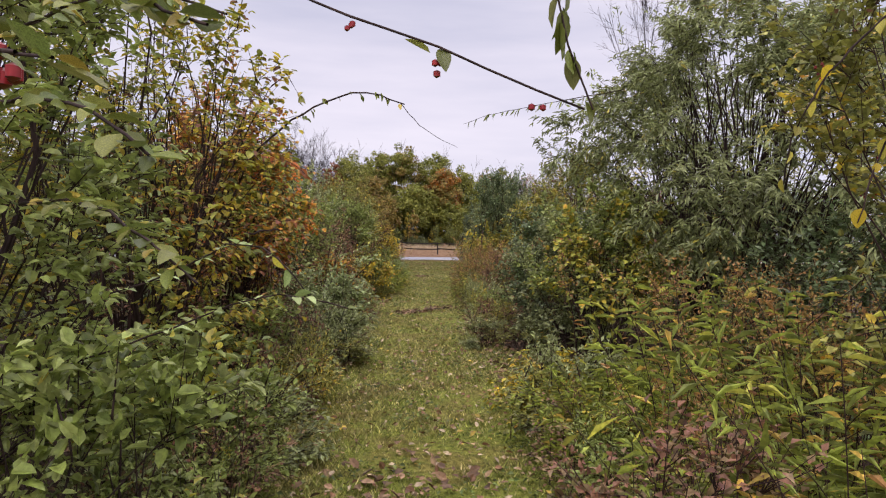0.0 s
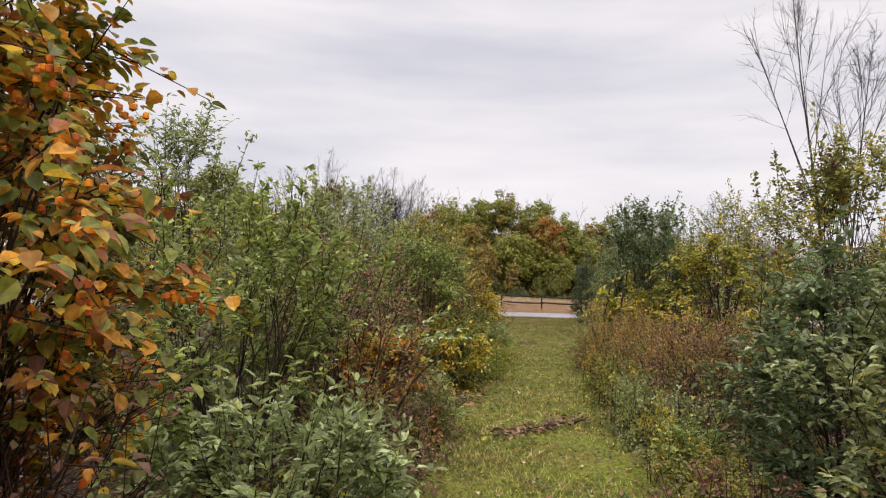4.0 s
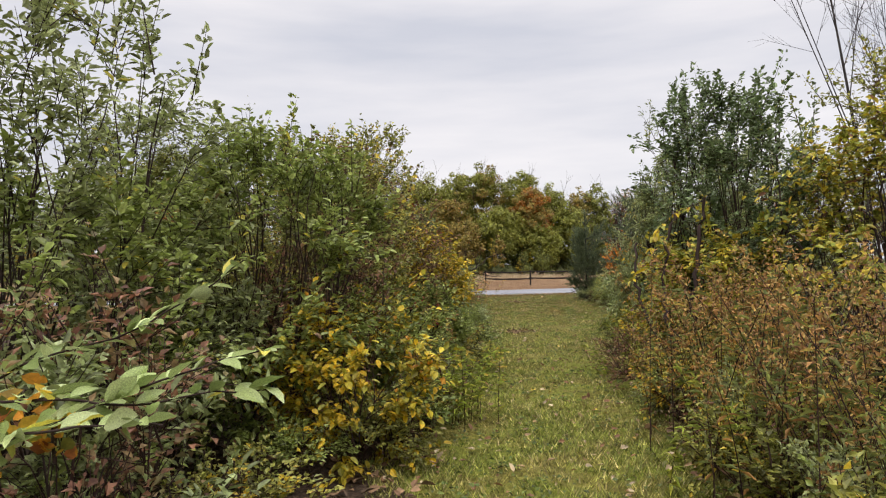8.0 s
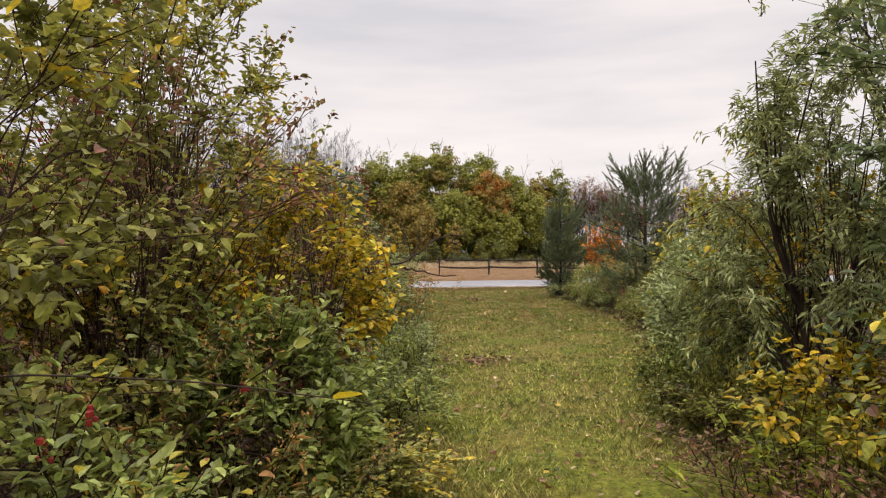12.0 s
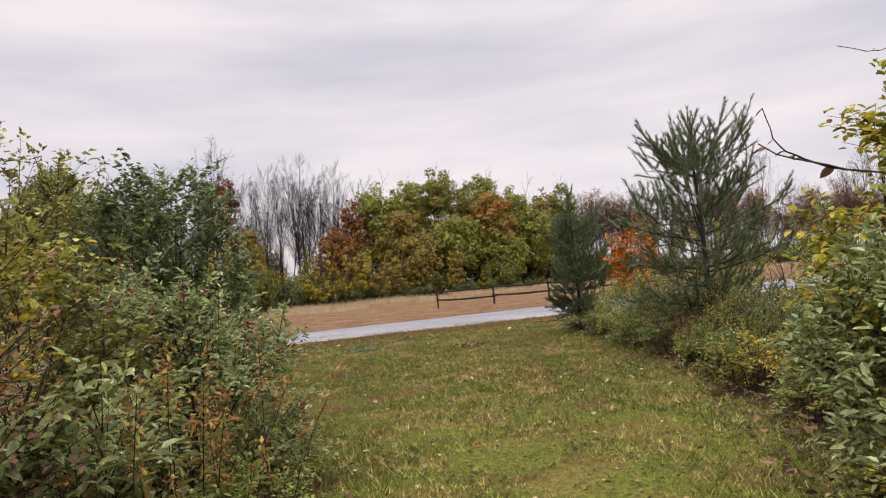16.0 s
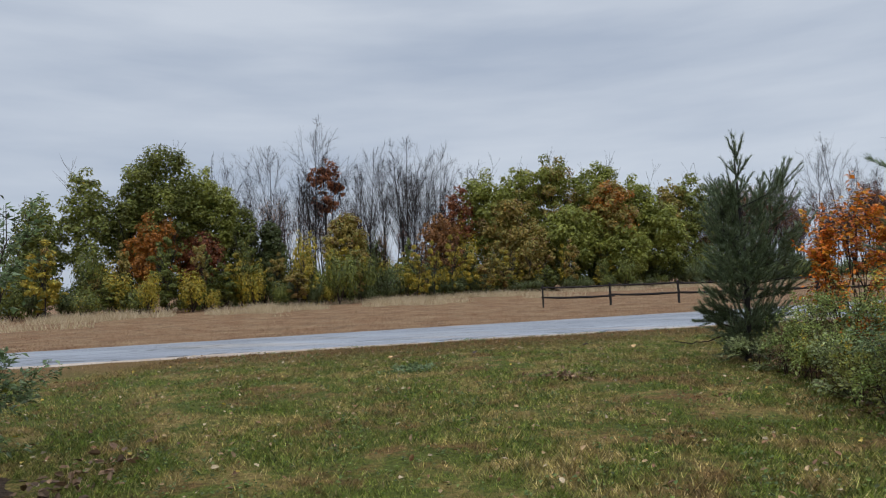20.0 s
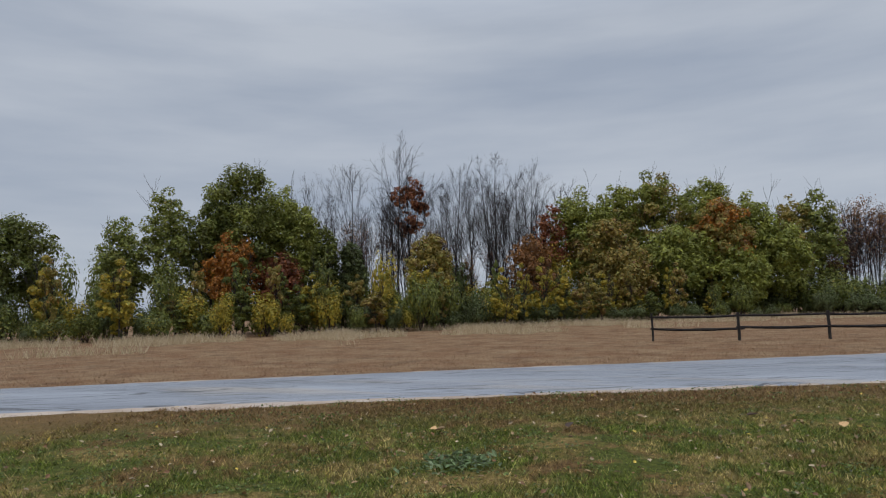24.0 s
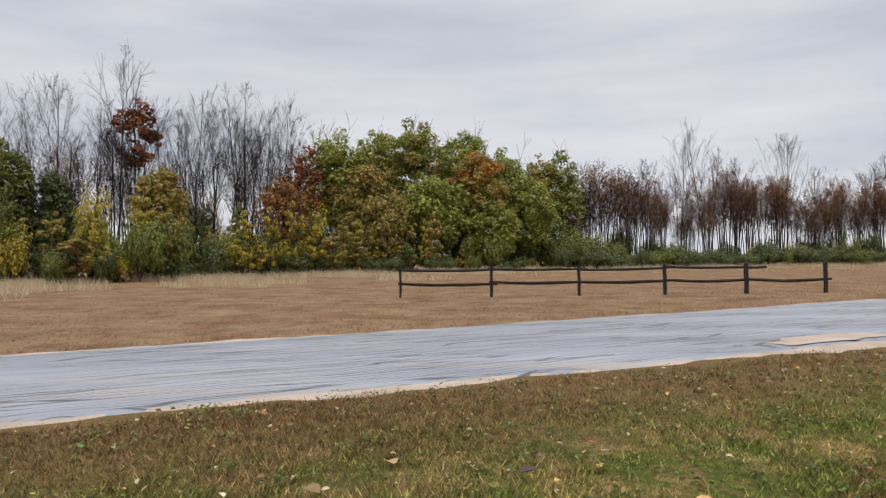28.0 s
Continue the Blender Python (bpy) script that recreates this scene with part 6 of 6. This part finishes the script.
leafy_tree("maple_tree", -28.6, 72.0, 9.6, 1.9, F_DEEP, 119, 1500, label="small maple with green leaves", low=0.16)
leafy_tree("cedar_tree", -26.2, 73.5, 7.6, 1.5, F_DARKUNDER, 120, 1700, label="dark evergreen among bare trunks", low=0.08)
leafy_tree("maple_tree", -23.2, 80.0, 14.3, 1.5, F_RED, 121, 520, label="half-bare maple with a dark red top", low=0.55, lobes=60)
leafy_tree("maple_tree", -12.3, 90.5, 12.4, 1.8, F_RED, 122, 700, label="half-bare maple with dark red leaves", low=0.16)
leafy_tree("maple_tree", -13.2, 86.0, 8.8, 1.9, F_BROWN, 123, 1200, label="small maple with brownish red leaves", low=0.1)
leafy_tree("maple_tree", -20.5, 78.0, 8.4, 1.9, F_OAKRUST, 124, 1500, label="small maple turning yellow and rust", low=0.15)
leafy_tree("maple_tree", -44.0, 56.5, 9.4, 2.6, F_DEEP, 125, 2400, label="round green tree at the wood's edge", low=0.15)
leafy_tree("maple_tree", -50.0, 52.0, 9.0, 2.8, F_OAK, 126, 2400, label="round green tree at the wood's edge", low=0.15)

leafy_tree("oak_tree", 5.4, 92.5, 7.2, 2.3, F_OAK, 127, 1500, label="low young oak with green-yellow leaves", low=0.03)
leafy_tree("oak_tree", -4.6, 90.0, 7.6, 2.3, F_OAKRUST, 128, 1500, label="low young oak with rust and yellow leaves", low=0.03)
leafy_tree("oak_tree", 2.4, 95.5, 8.4, 2.2, F_OAK, 129, 1500, label="low young oak with green-yellow leaves", low=0.03)

bare = [bare_tree(140 + i, 16.0, stems=(3, 2, 4, 1)[i], arms=(11, 13, 9, 20)[i], reach=(0.29, 0.31, 0.27, 0.32)[i]) for i in range(4)]
brownish = [bare_tree(150 + i, 13.0, leafmat=F_BROWN if i % 2 else F_MAROON, leafs=950 + 300 * i, stems=3 + i % 2, arms=7, reach=0.22, label="slender tree with a few brown-red leaves remaining") for i in range(3)]
brng = random.Random(8)
for x, y, h in [(-28.2, 73.0, 12.6), (-26.9, 75.5, 14.1), (-25.4, 77.0, 12.2), (-24.3, 78.8, 16.5), (-22.0, 83.0, 13.0), (-20.8, 84.0, 15.4), (-19.2, 86.0, 14.4), (-17.5, 88.3, 17.3), (-16.1, 89.0, 15.0), (-14.8, 90.5, 16.0)]:
    put(brng.choice(bare), x, y, h / 16 * 0.95, brng.uniform(0, 360), h / 16)
    q = h * brng.uniform(0.7, 0.92)
    put(brng.choice(bare), x + brng.uniform(0.5, 1.4), y + brng.uniform(0, 2.5), q / 16, brng.uniform(0, 360), q / 16)
    q = h * brng.uniform(0.75, 0.95)
    put(brng.choice(bare), x + brng.uniform(-0.8, 1.8), y + brng.uniform(2, 6), q / 16, brng.uniform(0, 360), q / 16)
for x, y, h in [(33.1, 109.9, 17.0), (44.4, 113.3, 16.0), (17.6, 105.6, 12.2), (29.2, 108.8, 14.3), (48.6, 114.6, 12.0), (37.5, 112.0, 13.0), (58.0, 117.5, 13.0), (25.0, 108.5, 12.4)]:
    put(brng.choice(bare), x, y, h / 16 * 0.95, brng.uniform(0, 360), h / 16)
for i in range(118):
    x = 14.5 + i * 0.5 + brng.uniform(-0.8, 0.8)
    h = brng.uniform(7.6, 11.5) + 2.0 * math.sin(x * 0.55) * math.sin(x * 0.21 + 1)
    put(brownish[i % 3], x, 101.5 + x * 0.27 + brng.uniform(-3, 4), h / 13, brng.uniform(0, 360))
for i in range(13):
    x = -30 + i * 1.5
    put(brownish[i % 3], x, 74 + (x + 30) * 1.05 + brng.uniform(0, 4), brng.uniform(0.5, 0.85), brng.uniform(0, 360))
put(bare[1], 15.9, 30.7, 1.0, 40, 1.02)
for i, ob in enumerate(bare + brownish):
    ob.location = (62 + 3 * i, 119 + i, 0)

under = [far_bush(160, 2.4, 1.6, F_UNDER, "green undergrowth bush at the wood's edge"), far_bush(161, 2.0, 1.5, F_DARKUNDER, "dark green undergrowth bush at the wood's edge"), far_bush(162, 2.6, 1.3, F_UNDERY, "yellow-green undergrowth bush at the wood's edge"), far_bush(163, 3.0, 1.5, F_UNDER, "green undergrowth bush at the wood's edge"), far_bush(164, 1.8, 1.7, F_DARKUNDER, "dark green undergrowth bush at the wood's edge")]
LINE = [(-60, 36), (-45, 46), (-31, 55), (-21, 64), (-13, 73), (-5, 84), (8, 91), (30, 99), (64, 108)]


def along(f):
    f *= len(LINE) - 1
    i = min(int(f), len(LINE) - 2)
    (ax, ay), (bx, by) = LINE[i], LINE[i + 1]
    return ax + (bx - ax) * (f - i), ay + (by - ay) * (f - i)


for i in range(270):
    f = (i + brng.uniform(-0.5, 0.5)) / 269
    x, y = along(min(max(f, 0), 1))
    deep = brng.choice((0, 0.8, 2.5, 4.0, 7.0, 10.0, 13.0))
    k = brng.choices(range(5), (3, 2 + 4 * (0.45 < f < 0.8), 2.5 * (f < 0.6) + 0.4, 2, 2 + 4 * (0.45 < f)))[0]
    s = (brng.uniform(0.55, 1.15) + deep * 0.03) * (0.8 if f > 0.66 else 1.0)
    tall = brng.uniform(0.8, 1.2) + (brng.random() < 0.3) * brng.uniform(0.3, 1.1) + deep * 0.05
    put(under[k], x - deep * 0.5 + brng.uniform(-0.6, 0.6), y + deep + brng.uniform(-1.6, 0.9), s, brng.uniform(0, 360), s * tall)
for i in range(70):
    x = 14 + i * 0.72
    s = brng.uniform(0.7, 1.05)
    put(under[brng.choice((1, 4, 4, 0))], x, 95.2 + 0.3 * (x - 14) + brng.uniform(-1.0, 3.5), s * 1.25, brng.uniform(0, 360), s * brng.uniform(0.7, 1.35))
for i in range(26):
    x = -14 + i * 1.3
    s = brng.uniform(1.1, 1.6)
    put(under[brng.choice((0, 1, 3, 4))], x, 93.5 + 0.35 * x + brng.uniform(-2, 4) - (x < -4) * 4, s, brng.uniform(0, 360), s * brng.uniform(0.9, 1.5))
for i, ob in enumerate(under):
    ob.location = (-64 - 3 * i, 33 - i, 0)

saplings = []
for i, (m_, lab) in enumerate(((F_UNDERY, "yellow-green sapling at the wood's edge"), (F_OAKRUST, "rust and yellow sapling at the wood's edge"), (F_UNDER, "light green sapling at the wood's edge"))):
    saplings.append(leafy_tree("sapling", -70 - 3 * i, 30, 4.6, 0.95, m_, 170 + i, 330, low=0.04, size=0.11, label=lab, lobes=30))
for i in range(60):
    f = 0.1 + 0.6 * (i + brng.uniform(0, 1)) / 60
    x, y = along(f)
    k = brng.choices(range(3), (4, 2, 3))[0]
    put(saplings[k], x + brng.uniform(-1, 1), y + brng.uniform(-1.2, 5.0), brng.uniform(0.6, 1.15), brng.uniform(0, 360), brng.uniform(0.5, 1.25))

# ---- sand washed over the road's edge ----


def sand_patch(x, y, a, b, seed):
    rng = np.random.default_rng(seed)
    t = np.linspace(0, 2 * np.pi, 40, endpoint=False)
    rad = 1 + 0.16 * np.sin(3 * t + rng.uniform(0, 6)) + 0.1 * np.sin(7 * t + rng.uniform(0, 6)) + 0.07 * np.sin(13 * t + rng.uniform(0, 6))
    px, py = np.cos(t) * a * rad, np.sin(t) * b * rad
    c, s = math.cos(math.atan(0.5)), math.sin(math.atan(0.5))
    ring = np.stack([px * c - py * s, px * s + py * c, 0 * t], -1)
    v = np.concatenate([ring, ring * 0.75 + [0, 0, 0.005], [[0, 0, 0.007]]])
    k = np.arange(40)
    j = (k + 1) % 40
    me = raw_mesh("sand_patch", [(v, np.stack([k, j, 40 + j, 40 + k], -1), M_SAND), (v, np.stack([40 + k, 40 + j, 0 * k + 80], -1), M_SAND)], True)
    ob = new("sand_patch", me)
    q = (y - NEAR_A - NEAR_B * x) / (FAR_A - NEAR_A + (FAR_B - NEAR_B) * x)
    ob.location = (x, y, 0.007 + 0.05 * (1 - (2 * q - 1) ** 2))
    return tagged(ob, "pale patch of sand washed onto the asphalt", "sand", kind="structure")


sand_patch(7.6, 38.2, 1.3, 0.34, 1)

# ---- grass and fallen leaves ----


def blades(name, xy, length, width, mat, seed, lean, label, category):
    rng = np.random.default_rng(seed)
    n = len(xy)
    z = ground_height(xy[:, 0], xy[:, 1]) * 0 - 0.035
    p = np.stack([xy[:, 0], xy[:, 1], z], -1)
    a = rng.uniform(0, 2 * np.pi, n)
    side = np.stack([np.cos(a), np.sin(a), 0 * a], -1) * (width * rng.uniform(0.6, 1.3, n))[:, None]
    b = rng.uniform(0, 2 * np.pi, n)
    L = length * rng.uniform(0.45, 1.25, n)
    tip = p + np.stack([np.cos(b) * lean, np.sin(b) * lean, np.ones(n)], -1) * (L * rng.uniform(0.6, 1, n))[:, None]
    v = np.stack([p - side, p + side, tip], 1).reshape(-1, 3)
    ob = new(name, raw_mesh(name, [(v, 3 * np.arange(n)[:, None] + [0, 1, 2], mat)]))
    return tagged(ob, label, category, kind="stuff")


def lawn_points(rng, n, x0, x1, y0, y1):
    xy = rng.uniform((x0, y0), (x1, y1), (n, 2))
    x, y = xy.T
    wob = 0.25 * np.sin(y * 1.7) + 0.15 * np.sin(y * 4.1 + 1)
    left = np.where(y < 23, 1.0 - np.maximum(y - 17, 0) * 0.42 + wob * 0.6, -30)
    right = np.where(y < 30, 3.6 + np.clip((y - 10) * 0.14, 0, 1.7) + wob * 0.6, 60)
    keep = (x > left) & (x < right) & (y < NEAR_A + NEAR_B * x - 0.28 + wob * 0.35)
    return xy[keep]


lr_ = np.random.default_rng(21)
turf = np.concatenate([lawn_points(lr_, 210000, 0.9, 3.9, -5, 18), lawn_points(lr_, 330000, -2.8, 5.0, 17, 34), lawn_points(lr_, 90000, -12, 16, 21, 42)])
blades("lawn_grass", turf, 0.052, 0.0048, M_LAWN, 22, 0.8, "short mown grass, green with straw-yellow patches", "grass")
tufts = np.repeat(np.concatenate([lawn_points(lr_, 7000, 0.6, 5.0, -6, 20), lawn_points(lr_, 24000, -6.0, 8.0, 19, 37)]), 10, 0)
tufts = tufts + lr_.normal(size=tufts.shape) * 0.032
blades("grass_tufts", tufts, 0.075, 0.0050, M_LAWN, 23, 0.75, "scattered longer grass tufts in the lawn", "grass")
n = 130000
fx = lr_.uniform(-40, 60, n)
fy = FAR_A + FAR_B * fx + 0.5 + lr_.uniform(0, 1, n) ** 1.6 * 38
blades("dry_field_grass", np.stack([fx, fy], -1), 0.07, 0.008, M_DRY, 24, 1.0, "short dry tan grass of the field beyond the road", "grass")
tall = []
tr_ = random.Random(77)
for i in range(110000):
    x, y = along(tr_.random() ** 1.2)
    d = tr_.uniform(0, 1) ** 1.5 * 15.0
    x, y = x + d * 0.5 + tr_.uniform(-1, 1), y - d + 0.4
    if math.sin(x * 0.55 + y * 0.31) + math.sin(x * 0.23 - y * 0.47 + 1.0) + 0.5 * math.sin(x * 1.7 + y * 1.1) > -0.35 + d * 0.09:
        tall.append((x, y))
blades("tall_dry_grass", np.array(tall), 0.58, 0.012, M_TALL, 25, 0.5, "tall pale straw grass along the wood's edge", "grass")

fl = np.concatenate([lawn_points(lr_, 9000, -6, 8, -6, 37), lawn_points(lr_, 1500, 0.8, 3.8, -6, 2), lawn_points(lr_, 900, 0.8, 3.8, 2, 16)])
fpos = np.stack([fl[:, 0], fl[:, 1], 0 * fl[:, 0] + 0.012], -1)
M_FALLEN = leaf_mat("fallen_leaf", [((0.3, 0.2, 0.1), 3), ((0.42, 0.33, 0.21), 1.4), ((0.2, 0.1, 0.05), 2.4), ((0.5, 0.36, 0.06), 1.4)], 0.7, 0.05)
M_LITTER = leaf_mat("litter_leaf", [((0.16, 0.09, 0.05), 3), ((0.26, 0.16, 0.09), 2), ((0.09, 0.055, 0.035), 3), ((0.34, 0.26, 0.16), 0.7)], 0.75, 0.05)
fv, ff = leaves(fpos, lr_.normal(size=fpos.shape) * [1, 1, 0.25], lr_.normal(size=fpos.shape) * 0.35 + [0, 0, 1], 0.048 * lr_.uniform(0.5, 1.4, len(fpos)), 0.6, "oval", 0.3, -0.12)
tagged(new("fallen_leaves", raw_mesh("fallen_leaves", [(fv, ff, M_FALLEN)])), "dry brown and yellow leaves fallen on the grass", "fallen leaves", kind="stuff")

ll_ = np.concatenate([lr_.uniform((-1.6, -6), (1.5, 24), (7000, 2)), lr_.uniform((3.0, -6), (6.5, 30), (8000, 2))])
ll_ = ll_[(ll_[:, 0] < 1.6 - np.maximum(ll_[:, 1] - 17, 0) * 0.42) | (ll_[:, 0] > 3.1 + np.clip((ll_[:, 1] - 10) * 0.14, 0, 1.7))]
lpos = np.stack([ll_[:, 0], ll_[:, 1], 0 * ll_[:, 0] + lr_.uniform(-0.01, 0.03, len(ll_))], -1)
lv, lf = leaves(lpos, lr_.normal(size=lpos.shape) * [1, 1, 0.35], lr_.normal(size=lpos.shape) * 0.4 + [0, 0, 1], 0.075 * lr_.uniform(0.5, 1.4, len(lpos)), 0.6, "oval", 0.3, -0.12)
tagged(new("leaf_litter", raw_mesh("leaf_litter", [(lv, lf, M_LITTER)])), "brown leaf litter beneath the shrubs", "leaf litter", kind="stuff")

# ---- clover and plantain in the turf ----
cp = lawn_points(lr_, 3200, -5, 8, -6, 36)
cp = np.repeat(cp, 14, 0)
cp = cp + lr_.normal(size=cp.shape) * 0.09
cpos = np.stack([cp[:, 0], cp[:, 1], lr_.uniform(0.0, 0.03, len(cp))], -1)
M_CLOVER = leaf_mat("turf_weed_leaf", [((0.09, 0.15, 0.03), 4), ((0.14, 0.2, 0.04), 3), ((0.06, 0.1, 0.025), 3), ((0.3, 0.24, 0.08), 1)], 0.5, 0.2)
cv, cf = leaves(cpos, lr_.normal(size=cpos.shape) * [1, 1, 0.2] + [0, 0, 0.15], lr_.normal(size=cpos.shape) * 0.3 + [0, 0, 1], 0.034 * lr_.uniform(0.5, 1.4, len(cpos)), 0.7, "plain")
tagged(new("turf_weeds", raw_mesh("turf_weeds", [(cv, cf, M_CLOVER)])), "low broad-leaved weeds growing in the mown grass", "turf weeds", kind="stuff")

# ---- drifts of fallen leaves and single large leaves on the grass ----


def leaf_drift(x0, y0, x1, y1, n, spread, seed, label):
    rng = np.random.default_rng(seed)
    q = rng.uniform(0, 1, (n, 1))
    p = np.array([[x0, y0]]) * (1 - q) + np.array([[x1, y1]]) * q + rng.normal(size=(n, 2)) * spread
    p3 = np.stack([p[:, 0], p[:, 1], rng.uniform(0.005, 0.04, n)], -1)
    v, fc = leaves(p3, rng.normal(size=p3.shape) * [1, 1, 0.3], rng.normal(size=p3.shape) * 0.4 + [0, 0, 1], 0.07 * rng.uniform(0.5, 1.3, n), 0.6, "oval", 0.3, -0.15)
    return tagged(new("leaf_drift", raw_mesh("leaf_drift", [(v, fc, M_LITTER)])), label, "fallen leaves", "leaf drifts", kind="stuff")


leaf_drift(1.85, 5.5, 2.8, 6.9, 260, 0.12, 301, "drift of brown leaves lying across the grass path")
leaf_drift(1.9, 17.1, 2.2, 17.2, 120, 0.16, 302, "patch of red-brown leaves on the lawn")
leaf_drift(1.9, 27.8, 2.2, 27.8, 90, 0.16, 303, "patch of red-brown leaves on the lawn")
leaf_drift(1.9, -3.4, 2.4, -2.6, 160, 0.3, 304, "scatter of brown leaves on the grass path")
spray("fallen_stick", [(1.8, 5.55, 0.02), (2.2, 6.0, 0.035), (2.6, 6.5, 0.03), (2.85, 6.95, 0.02)], S_DRY, 0.05, 0.5, 0.0, 305, "thin dead stick lying across the grass path", thick=0.009)
S_TAN = leaf_mat("tan_leaf", [((0.55, 0.34, 0.15), 3), ((0.62, 0.44, 0.24), 2), ((0.42, 0.22, 0.09), 2)], 0.6, 0.15, True)
for i, (x, y, mat_) in enumerate([(-1.2, 30.17, S_TAN), (0.94, 31.57, S_DRY), (1.37, 32.06, S_TAN), (2.19, 31.8, S_DRY), (-1.1, 30.1, S_DRY), (2.35, 28.9, S_TAN), (0.3, 30.6, S_DRY), (3.1, 31.2, S_TAN)]):
    rr = np.random.default_rng(310 + i)
    lf = new("fallen_leaf", fine_leaf(0.75, "heart", 0.3, -0.1, mat_))
    lf.matrix_world = pose(x, y, 0.025, rr.uniform(-12, 12), rr.uniform(-12, 12), rr.uniform(0, 360)) @ Matrix.Scale(0.13, 4)
    tagged(lf, "large dry curled leaf lying on the mown grass", "leaf", "large fallen leaves")
gw = np.random.default_rng(330)
wp = np.stack([-0.33 + gw.normal(size=240) * 0.16, 28.69 + gw.normal(size=240) * 0.16, gw.uniform(0, 0.05, 240)], -1)
wv, wf = leaves(wp, gw.normal(size=wp.shape) * [1, 1, 0.3] + [0, 0, 0.4], gw.normal(size=wp.shape) * 0.3 + [0, 0, 1], 0.08 * gw.uniform(0.5, 1.3, 240), 0.4, "oval")
tagged(new("weed_rosette", raw_mesh("weed_rosette", [(wv, wf, M_DARKGREEN)])), "dark green clump of broad-leaved weeds in the lawn", "weeds", kind="stuff")
